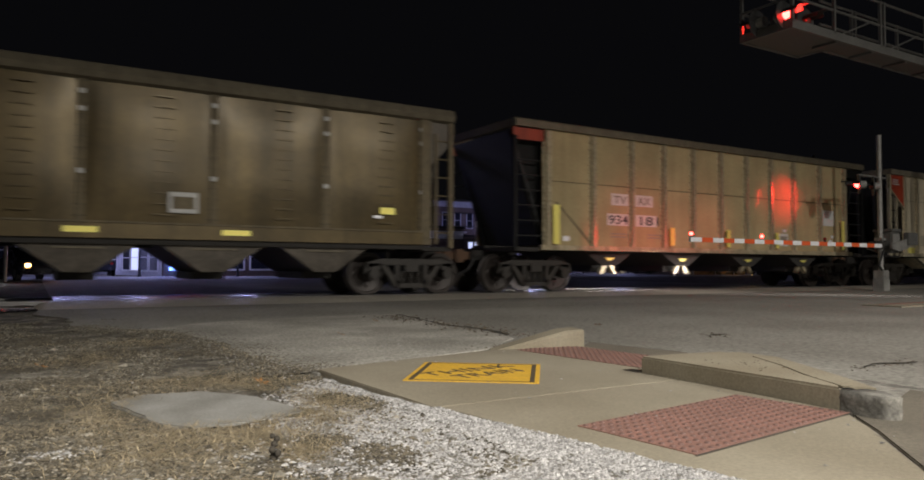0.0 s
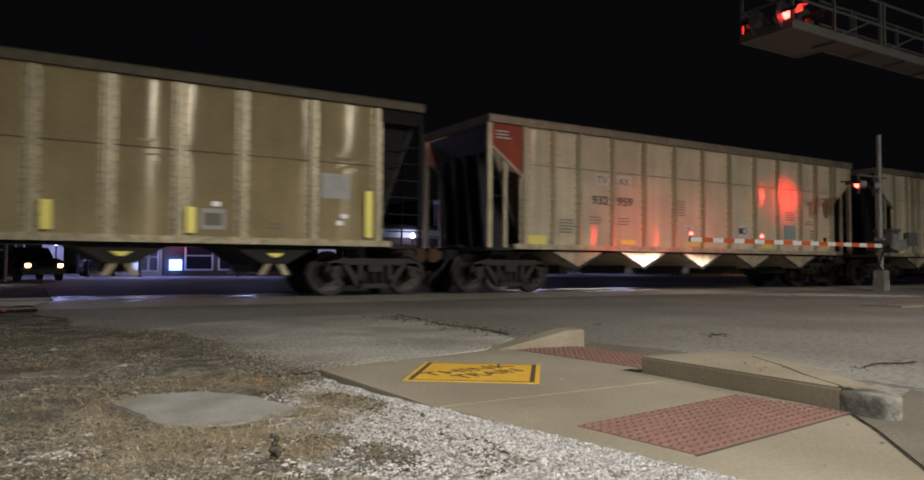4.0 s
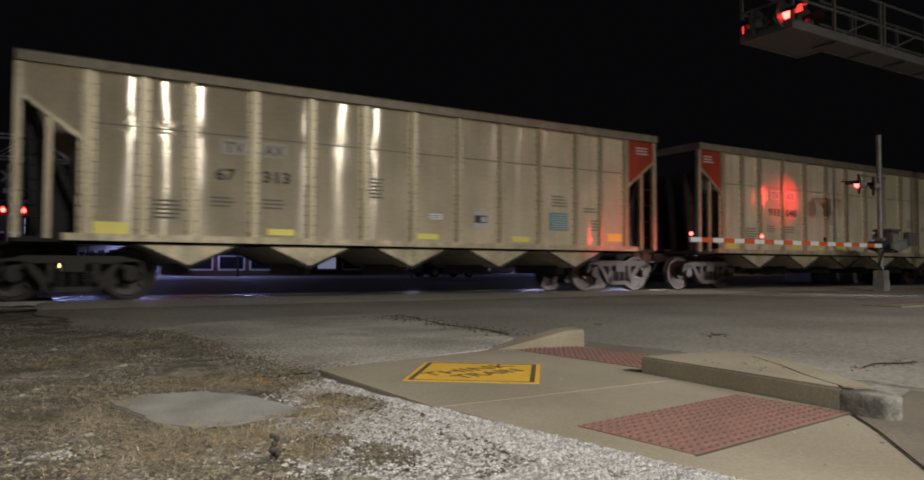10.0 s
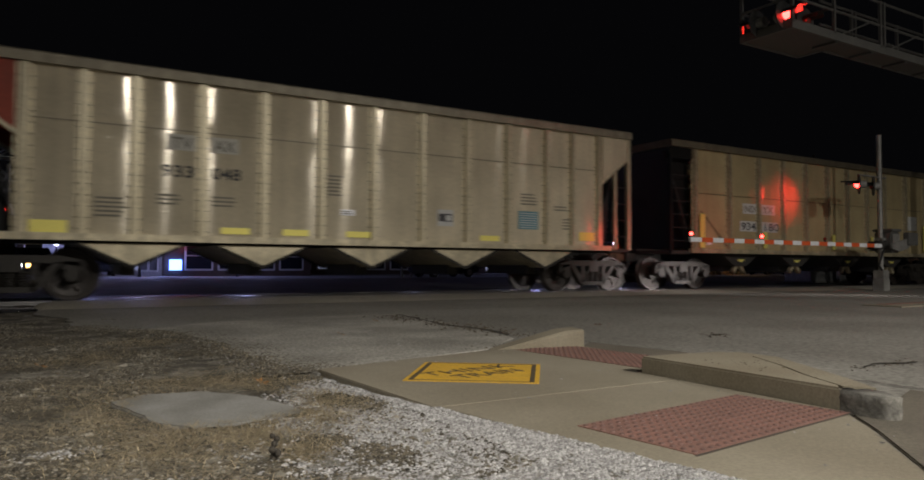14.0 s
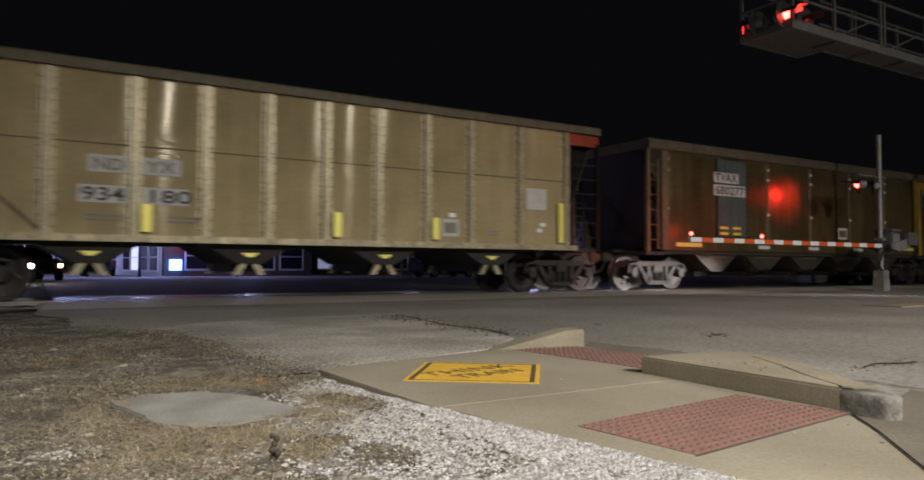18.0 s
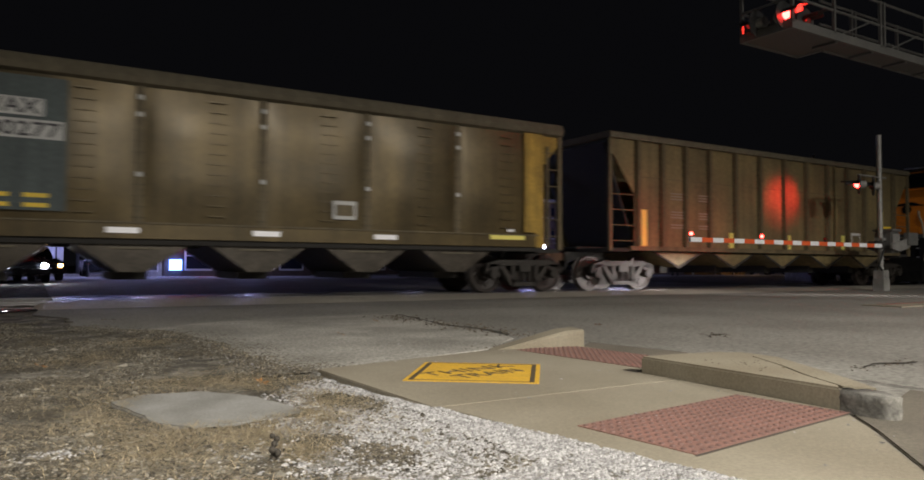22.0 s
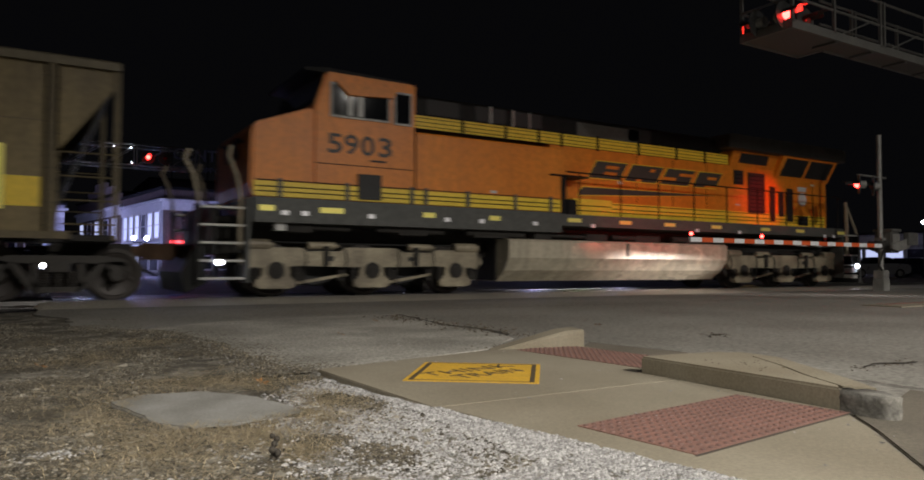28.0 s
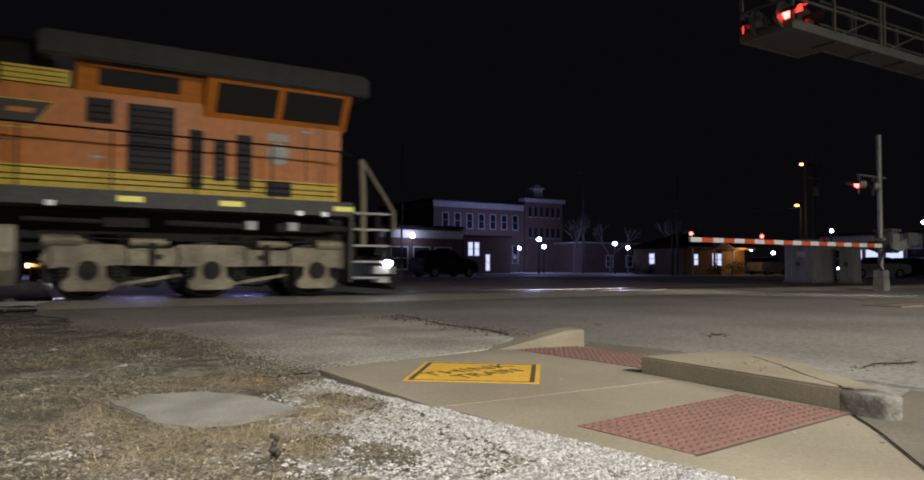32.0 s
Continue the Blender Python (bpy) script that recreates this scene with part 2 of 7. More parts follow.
M["loco_truck"] = surf("loco_truck_paint", (0.41, 0.36, 0.25), 0.5, 0.1, var=0.25, scale=1.6, fine=18, bump=0.25, second=(0.20, 0.17, 0.12), amount=0.36)
M["tank"] = surf("fuel_tank_paint", (0.72, 0.66, 0.51), 0.26, 0.2, var=0.12, scale=1, fine=10, bump=0.06, bump_scale=1.6, distance=0.05, streak=0.25)
M["glass"] = surf("cab_glass", (0.008, 0.009, 0.011), 0.06, 0.0, var=0.1, bump=0, rough_var=0.01)
M["asphalt_old"] = surf("old_asphalt", (0.355, 0.338, 0.295), 0.9, var=0.45, scale=1.0, fine=38, bump=0.8, bump_scale=90, second=(0.20, 0.19, 0.163), amount=0.36, distance=0.01)
M["ramp"] = surf("ramp_asphalt", (0.44, 0.41, 0.345), 0.5, var=0.3, scale=0.5, fine=22, bump=0.4, bump_scale=80, second=(0.33, 0.308, 0.258), amount=0.38, distance=0.008)
M["gutter"] = surf("gutter_concrete", (0.14, 0.123, 0.093), 0.85, var=0.2, scale=1.7, fine=60, bump=0.5, bump_scale=140, second=(0.105, 0.092, 0.07), amount=0.36, distance=0.005)
M["street"] = surf("pale_street", (0.3, 0.3, 0.3), 0.8, var=0.15, scale=0.4, fine=20, bump=0.1)
M["tile_dome"] = surf("tactile_dome", (0.13, 0.072, 0.06), 0.7, var=0.2, bump=0)
M["puddle"] = surf("puddle_water", (0.01, 0.01, 0.012), 0.06, var=0.1, bump=0.02, bump_scale=6, distance=0.01)
M["disc"] = surf("signal_disc", (0.06, 0.06, 0.06), 0.5, 0.2, var=0.2, bump=0.05)
M["brick_dark"] = surf("dark_brick", (0.12, 0.085, 0.07), 0.9, var=0.25, scale=1.2, fine=9, bump=0.3, bump_scale=8)
M["brick_mid"] = surf("brick_wall", (0.28, 0.22, 0.2), 0.9, var=0.2, scale=1.2, fine=9, bump=0.3, bump_scale=8)
M["pale_wall"] = surf("pale_painted_wall", (0.5, 0.5, 0.5), 0.8, var=0.15, scale=0.8, fine=6, bump=0.1, streak=0.3)
M["stone_trim"] = surf("stone_trim", (0.35, 0.34, 0.33), 0.8, var=0.15, scale=1.5, fine=8, bump=0.1)
M["depot_wall"] = surf("depot_wall", (0.3, 0.2, 0.11), 0.8, var=0.15, scale=1.0, fine=8, bump=0.1)
M["win_dark"] = surf("dark_pane", (0.02, 0.022, 0.03), 0.1, var=0.1, bump=0)
M["win_lit"] = glow("lit_pane", (0.6, 0.66, 1.0), 0.8)
M["win_dim"] = glow("dim_pane", (0.6, 0.66, 1.0), 0.22)
M["neon_red"] = glow("red_neon", (1.0, 0.05, 0.06), 6.0)
M["neon_blue"] = glow("blue_sign_light", (0.12, 0.25, 1.0), 9.0)
M["globe_dim"] = glow("dim_white_lamp", (0.8, 0.85, 1.0), 9.0)
M["amber"] = glow("amber_lamp", (1.0, 0.5, 0.15), 14.0)
M["head_glare"] = glow("headlight_glare", (0.9, 0.93, 1.0), 160.0)
M["sign_white"] = surf("faded_sign_white", (0.4, 0.4, 0.42), 0.8, var=0.15, bump=0)
M["car_dark"] = surf("dark_car_paint", (0.02, 0.022, 0.03), 0.25, 0.2, var=0.1, bump=0)
M["car_silver"] = surf("silver_car_paint", (0.4, 0.4, 0.42), 0.3, 0.4, var=0.1, bump=0)
M["foliage"] = surf("dark_foliage", (0.04, 0.06, 0.025), 0.7, var=0.3, bump=0)
M["bark"] = surf("grey_bark", (0.06, 0.052, 0.045), 0.9, var=0.25, bump=0.2)
# galvanised steel darkened to hold the cantilever underside's shade; far poles share it
M["galv_dim"] = surf("dimmed_galvanised", (0.095, 0.092, 0.085), 0.6, 0.3, var=0.2, bump=0.05)
M["cabinet"] = surf("cabinet_paint", (0.42, 0.43, 0.42), 0.5, 0.3, var=0.12, scale=1.5, fine=10, bump=0.05, streak=0.25)
M["kerb_broken"] = surf("broken_concrete", (0.17, 0.162, 0.14), 0.9, var=0.25, scale=14, fine=60, bump=0.7, bump_scale=45, second=(0.105, 0.10, 0.088), distance=0.01)
M["leaf_dark"] = surf("rotten_leaf", (0.085, 0.065, 0.04), 0.9, var=0.3, bump=0, island=0.5)
# galvanised steel in a darker grey
M["galv_mid"] = surf("darker_galvanised", (0.14, 0.138, 0.13), 0.6, 0.3, var=0.2, scale=4, fine=30, bump=0.1)
M["visor"] = surf("visor_black", (0.022, 0.022, 0.022), 0.5, var=0.2, bump=0)
M["glass"].node_tree.nodes["Principled BSDF"].inputs["Specular IOR Level"].default_value = 0.12
M["alu_b"].node_tree.nodes["Principled BSDF"].inputs["Specular IOR Level"].default_value = 0.12
M["alu"].node_tree.nodes["Principled BSDF"].inputs["Specular IOR Level"].default_value = 0.45
M["loco_black"].node_tree.nodes["Principled BSDF"].inputs["Specular IOR Level"].default_value = 0.15


# ---- building helpers ----
def box(bm, x0, x1, y0, y1, z0, z1):
    v = [bm.verts.new((x, y, z)) for x in (x0, x1) for y in (y0, y1) for z in (z0, z1)]
    for f in ((0, 1, 3, 2), (4, 6, 7, 5), (0, 4, 5, 1), (2, 3, 7, 6), (0, 2, 6, 4), (1, 5, 7, 3)):
        bm.faces.new([v[i] for i in f])
    return v


def prism(bm, outline, a, b, axis="y"):
    """A flat outline of (x, z), (y, z) or (x, y) pairs, thickened from a to b along y, x or z."""
    def put(p, d):
        return {"y": (p[0], d, p[1]), "x": (d, p[0], p[1]), "z": (p[0], p[1], d)}[axis]
    lo, hi = [bm.verts.new(put(p, a)) for p in outline], [bm.verts.new(put(p, b)) for p in outline]
    k = len(outline)
    bm.faces.new(lo)
    bm.faces.new(hi[::-1])
    for i in range(k):
        bm.faces.new((lo[i], hi[i], hi[(i + 1) % k], lo[(i + 1) % k]))


def rod(bm, p, q, r, seg=8, r2=None):
    p, q = Vector(p), Vector(q)
    m = (q - p).to_track_quat("Z", "Y").to_matrix().to_4x4()
    n = (q - p).length
    r2 = r if r2 is None else r2
    lo = [bm.verts.new(Matrix.Translation(p) @ m @ Vector((r * math.cos(2 * math.pi * i / seg), r * math.sin(2 * math.pi * i / seg), 0))) for i in range(seg)]
    hi = [bm.verts.new(Matrix.Translation(p) @ m @ Vector((r2 * math.cos(2 * math.pi * i / seg), r2 * math.sin(2 * math.pi * i / seg), n))) for i in range(seg)]
    bm.faces.new(lo[::-1])
    bm.faces.new(hi)
    for i in range(seg):
        bm.faces.new((lo[i], lo[(i + 1) % seg], hi[(i + 1) % seg], hi[i]))


def pipe(bm, pts, r, seg=6):
    for a, b in zip(pts, pts[1:]):
        rod(bm, a, b, r, seg)


def ball(bm, c, r, u=12, v=8, scale=(1, 1, 1)):
    m = Matrix.Translation(c) @ Matrix.Diagonal((*[r * s for s in scale], 1))
    bmesh.ops.create_uvsphere(bm, u_segments=u, v_segments=v, radius=1, matrix=m)


def mesh_of(name, bm, material, smooth=False, bevel=0.0):
    bmesh.ops.recalc_face_normals(bm, faces=bm.faces)
    if bevel:
        bmesh.ops.bevel(bm, geom=[e for e in bm.edges if e.is_manifold and e.calc_face_angle(0) > 0.6], offset=bevel, segments=2, affect="EDGES", clamp_overlap=True)
    me = bpy.data.meshes.new(name)
    bm.to_mesh(me)
    bm.free()
    me.materials.append(material)
    if smooth:
        me.polygons.foreach_set("use_smooth", [True] * len(me.polygons))
    return me


def part(name, bm, material, parent, label="", smooth=False, bevel=0.0, at=(0, 0, 0)):
    """Links a bmesh as ONE mesh object under a thing or under a part."""
    ob = new(name, mesh_of(name, bm, material, smooth, bevel))
    ob.parent, ob.location = parent, at
    return tagged(ob, label) if label else ob


def shared(name, me, parent, at, turn=0.0):
    ob = new(name, me)
    ob.parent, ob.location = parent, at
    if turn:
        ob.rotation_euler = (0, 0, turn)
    return ob


def thing(name, x, y, z, label, category, group="", kind="", turn=0.0):
    ob = new(name)
    ob.location, ob.empty_display_size = (x, y, z), 0.3
    ob.rotation_euler = (0, 0, radians(turn))
    return tagged(ob, label, category, group, kind)


def solid(name, bm, material, label, category="", kind="", group="", smooth=False, bevel=0.0):
    """A top-level thing or a piece of the setting that is one mesh."""
    return tagged(new(name, mesh_of(name, bm, material, smooth, bevel)), label, category, group, kind)


def boxes(*rows):
    bm = bmesh.new()
    for r in rows:
        box(bm, *r)
    return bm


def words(name, text, size, material, parent, at, turn=(90, 0, 0), width=None, label="", weight=0.016):
    """Raised lettering in the built-in font: a thin mesh, its left foot at the place given."""
    cu = bpy.data.curves.new(name, "FONT")
    cu.body, cu.size, cu.extrude, cu.resolution_u, cu.offset = text, size, 0.002, 3, size * weight
    tmp = new(name, cu)
    bpy.context.view_layer.update()
    me = bpy.data.meshes.new_from_object(tmp.evaluated_get(bpy.context.evaluated_depsgraph_get()))
    bpy.data.objects.remove(tmp)
    me.materials.clear()
    me.materials.append(material)
    xs = [v.co.x for v in me.vertices]
    if width and xs:
        me.transform(Matrix.Diagonal((width / (max(xs) - min(xs)), 1, 1, 1)))
    ob = new(name, me)
    ob.parent, ob.location, ob.rotation_euler = parent, at, [radians(a) for a in turn]
    return tagged(ob, label) if label else ob


# ---- the train ----
MOVING = []   # things that travel with the train, with their place along it
WHEELS = []   # wheelsets, with their place on the truck and radius


def lathe(bm, profile, seg=24):
    """Turns (radius, y) pairs round the y axis."""
    rings = []
    for r, y in profile:
        rings.append([bm.verts.new((r * math.cos(2 * math.pi * i / seg), y, r * math.sin(2 * math.pi * i / seg))) for i in range(seg)])
    for a, b in zip(rings, rings[1:]):
        for i in range(seg):
            bm.faces.new((a[i], a[(i + 1) % seg], b[(i + 1) % seg], b[i]))
    bm.faces.new(rings[0])
    bm.faces.new(rings[-1][::-1])


def wheelset_mesh(r, seg=28):
    bm = bmesh.new()
    for s in (-1, 1):
        prof = [(0.08, s * 0.62), (r * 0.8, s * 0.665), (r * 0.84, s * 0.66), (r + 0.025, s * 0.66), (r + 0.025, s * 0.69), (r, s * 0.70), (r * 0.99, s * 0.80), (r * 0.86, s * 0.80), (r * 0.83, s * 0.77), (r * 0.4, s * 0.74), (r * 0.32, s * 0.83), (0.09, s * 0.83)]
        lathe(bm, prof, seg)
        # three cast holes' worth of relief, so that the turning shows
        for k in range(4):
            a = k * math.pi / 2
            ball(bm, (r * 0.6 * math.cos(a), s * 0.755, r * 0.6 * math.sin(a)), 0.05, 6, 4, (1, 0.4, 1))
    lathe(bm, [(0.08, -1.12), (0.08, 1.12)], 12)
    return mesh_of("wheelset", bm, M["wheel"])


WHEEL_36, WHEEL_42 = wheelset_mesh(0.457), wheelset_mesh(0.533, 32)


def truck_frame_mesh():
    """A three-piece freight truck: two cast side frames with spring windows, a bolster between them."""
    bm = bmesh.new()
    for s in (-1, 1):
        a, b = s * 1.0, s * 1.15
        top = [(-1.10, 0.55), (-1.06, 0.70), (-0.72, 0.78), (0.72, 0.78), (1.06, 0.70), (1.10, 0.55), (1.10, 0.44), (0.97, 0.60), (0.70, 0.645), (-0.70, 0.645), (-0.97, 0.60), (-1.10, 0.44)]
        prism(bm, top, a, b)
        prism(bm, [(-0.74, 0.66), (-0.62, 0.66), (-0.30, 0.28), (-0.30, 0.16), (-0.42, 0.20)], a, b)
        prism(bm, [(0.74, 0.66), (0.62, 0.66), (0.30, 0.28), (0.30, 0.16), (0.42, 0.20)], a, b)
        box(bm, -0.36, 0.36, a, b, 0.155, 0.25)
        for x in (-0.34, 0.34):
            box(bm, x - 0.05, x + 0.05, min(a, b), max(a, b), 0.25, 0.66)
        for x in (-0.89, 0.89):
            rod(bm, (x, s * 0.98, 0.457), (x, s * 1.19, 0.457), 0.115, 12)
            box(bm, x - 0.14, x + 0.14, min(a, b), max(a, b), 0.54, 0.68)
    box(bm, -0.17, 0.17, -1.18, 1.18, 0.50, 0.70)
    return mesh_of("truck", bm, M["truck"], bevel=0.0)


def spring_mesh():
    bm = bmesh.new()
    rows = []
    for j in range(6):
        rows += [(0.06, 0.252 + j * 0.045), (0.082, 0.262 + j * 0.045), (0.082, 0.28 + j * 0.045), (0.06, 0.29 + j * 0.045)]
    rings = [[bm.verts.new((r * math.cos(k * 0.628), r * math.sin(k * 0.628), z)) for k in range(10)] for r, z in rows]
    for a, b in zip(rings, rings[1:]):
        for k in range(10):
            bm.faces.new((a[k], a[(k + 1) % 10], b[(k + 1) % 10], b[k]))
    return mesh_of("coil_spring", bm, M["truck"])


TRUCK, SPRINGS = truck_frame_mesh(), spring_mesh()


def add_truck(car, x):
    t = shared("truck", TRUCK, car, (x, 0, 0))
    for s in (-1, 1):
        for x in (-0.19, 0.0, 0.19):
            shared("coil_spring", SPRINGS, t, (x, s * 1.06, 0))
    for dx in (-0.89, 0.89):
        w = shared("wheelset", WHEEL_36, t, (dx, 0, 0.457))
        WHEELS.append((w, dx, 0.457))


def pair(name, outline, y0, y1, material, parent, label="", smooth=False):
    """The same upright plate on both sides of the car, each a part of its own."""
    for a, b in ((-y1, -y0), (y0, y1)):
        bm = bmesh.new()
        prism(bm, outline, a, b)
        part(name, bm, material, parent, label, smooth)


def strips(name, rows, material, parent, label=""):
    """One part for each box."""
    for r in rows:
        part(name, boxes(r), material, parent, label)


def post_mesh(name, w, z0, z1, depth, material, rivets=True):
    """A hat-section side post with rows of rivets on its flanges, on the near side of the car; its foot is at x = 0."""
    bm = bmesh.new()
    prism(bm, [(-w / 2, 0.0), (-w * 0.34, 0.0), (-w * 0.24, -depth), (w * 0.24, -depth), (w * 0.34, 0.0), (w / 2, 0.0), (w / 2, 0.012), (-w / 2, 0.012)], z0, z1, "z")
    flat = len(bm.faces)
    if rivets:
        z = z0 + 0.1
        while z < z1 - 0.05:
            for s in (-1, 1):
                box(bm, s * w * 0.43 - 0.016, s * w * 0.43 + 0.016, -0.008, 0.0, z, z + 0.018)
            z += 0.19
    bm.faces.ensure_lookup_table()
    for f in bm.faces[flat:]:
        f.material_index = 1
    me = mesh_of(name, bm, material)
    me.materials.append(M["underframe"])
    return me


def rails_and_ladder(car, x0, x1, z0, z1, y, material, step=0.42):
    z = z0
    while z <= z1:
        bm = bmesh.new()
        rod(bm, (x0, y, z), (x1, y, z), 0.016, 6)
        part("rung", bm, material, car)
        z += step


def end_gear(car, s, half, platform=1.05):
    """Coupler, draft sill, end sill, slope-sheet supports and brake pipe at one end; s is the end's side."""
    bm = bmesh.new()
    box(bm, min(s * (half - 1.0), s * (half + 0.35)), max(s * (half - 1.0), s * (half + 0.35)), -0.22, 0.22, 0.78, 1.02)
    part("draft_sill", bm, M["underframe"], car)
    bm = bmesh.new()
    e = half + 0.35
    prism(bm, [(s * e, 0.80), (s * e, 0.98), (s * (e + 0.33), 1.0), (s * (e + 0.47), 0.97), (s * (e + 0.47), 0.80), (s * (e + 0.36), 0.76)], -0.13, 0.13)
    box(bm, min(s * (e + 0.2), s * (e + 0.42)), max(s * (e + 0.2), s * (e + 0.42)), -0.2, 0.05, 0.72, 1.04)
    part("coupler", bm, M["rust"], car)
    bm = bmesh.new()
    pipe(bm, [(s * e, -0.35, 0.8), (s * (e + 0.2), -0.38, 0.55), (s * (e + 0.42), -0.3, 0.42)], 0.03)
    part("air_hose", bm, M["black"], car)


def reflector(car, x, z, w, h, material="yellow_refl", y=-1.508):
    bm = boxes((-w / 2, w / 2, -0.006, 0.0, -h / 2, h / 2))
    return part("reflector", bm, M[material], car, at=(x, y, z))


def patch(name, car, x0, x1, z0, z1, material, y=-1.508):
    return part(name, boxes((x0, x1, y - 0.004, y + 0.004, z0, z1)), M[material], car)


def small_print(car, x, z, w, rows, material="text_grey", y=-1.506, gap=0.075):
    """Stencilled data too small to read: plain bars."""
    bm = bmesh.new()
    rnd = random.Random(int(x * 100) + rows)
    for k in range(rows):
        box(bm, x, x + w * rnd.uniform(0.75, 1.0), y - 0.003, y, z - k * gap, z - k * gap + gap * 0.45)
    tagged(part("stencil", bm, M[material], car), kind="stuff")


def slope_floor(car, half, inner, z_low, z_high, material, y=1.3):
    """The sloping end sheet of a hopper under its open end bay, with its upright stiffeners."""
    for s in (-1, 1):
        bm = bmesh.new()
        prism(bm, [(s * inner, z_low), (s * (inner + 0.06), z_low), (s * (half - 0.02), z_high), (s * (half - 0.1), z_high)], -y, y)
        part("slope_sheet", bm, material, car)


def open_top(car, half, z, y, depth, material):
    """Top chord round the rim, and a dark load of coal far down inside."""
    bm = bmesh.new()
    for s in (-1, 1):
        prism(bm, [(s * y, z - depth), (s * (y + 0.0), z - 0.03), (s * (y - 0.03), z), (s * (y - 0.12), z), (s * (y - 0.12), z - depth)], -half, half, "x")
    for s in (-1, 1):
        box(bm, min(s * half, s * (half - 0.12)), max(s * half, s * (half - 0.12)), -y + 0.12, y - 0.12, z - depth, z)
    return part("top_chord", bm, material, car)


def interior(car, inner, z0, z1, material, y):
    """The far side sheet and the cross braces inside."""
    strips("cross_brace", [(x - 0.05, x + 0.05, -y, y, z1 - 0.45, z1 - 0.3) for x in (-inner / 2, 0.0, inner / 2)], M["underframe"], car)


def v_chutes(car, centres, half_w, z_top, z_apex, y, material, rim, gate="underframe"):
    for cx in centres:
        bm = bmesh.new()
        prism(bm, [(cx - half_w, z_top), (cx, z_apex), (cx + half_w, z_top)], -y, y)
        ch = part("hopper_chute", bm, material, car)
        w = 0.045
        pair("chute_rim", [(cx - half_w - 0.06, z_top), (cx, z_apex - w), (cx + half_w + 0.06, z_top), (cx + half_w - 0.04, z_top), (cx, z_apex + w * 0.4), (cx - half_w + 0.04, z_top)], y, y + 0.03, rim, ch)
        bm = boxes((cx - 0.13, cx + 0.13, -0.9, 0.9, z_apex - 0.16, z_apex + 0.1))
        part("discharge_gate", bm, M[gate], ch)


def sills(car, half, inner, z0, z1, y, material):
    strips("side_sill", [(-inner, inner, -y, -y + 0.12, z0, z1), (-inner, inner, y - 0.12, y, z0, z1)], material, car)
    bm = boxes((-half, half, -0.28, 0.28, z0 - 0.02, z1), *[(min(s * inner, s * half), max(s * inner, s * half), -1.5, 1.5, z0 - 0.03, z0 + 0.06) for s in (-1, 1)])
    part("centre_sill", bm, M["underframe"], car)


def bulged_sheets(car, posts, z0, z1, seam, depth, material, seed):
    """Thin side sheets, pressed out a little between the posts and drawn in along their seam; one part for each side."""
    r = random.Random(seed)
    zs = [z0 + (z1 - z0) * j / 22 for j in range(23)]
    cols = []
    for a, b in zip(posts, posts[1:]):
        amount, lean, wave = depth * r.uniform(0.75, 1.25) * (b - a), r.uniform(-0.25, 0.25), r.uniform(0, 6.28)
        for i in range(8):
            u = i / 8
            cols.append((a + (b - a) * u, [amount * (4 * u * (1 - u)) * (1 + lean * (2 * u - 1) * math.sin(1.6 * z + wave)) * (1 - 0.45 * math.exp(-((z - seam) / 0.13) ** 2)) for z in zs]))
    cols.append((posts[-1], [0.0] * len(zs)))
    for s in (-1, 1):
        bm = bmesh.new()
        grid = [[bm.verts.new((x, s * (1.488 + d), z)) for z, d in zip(zs, ds)] for x, ds in cols]
        for a, b in zip(grid, grid[1:]):
            for j in range(len(zs) - 1):
                bm.faces.new((a[j], b[j], b[j + 1], a[j + 1]))
        part("side_sheet", bm, material, car, smooth=True)


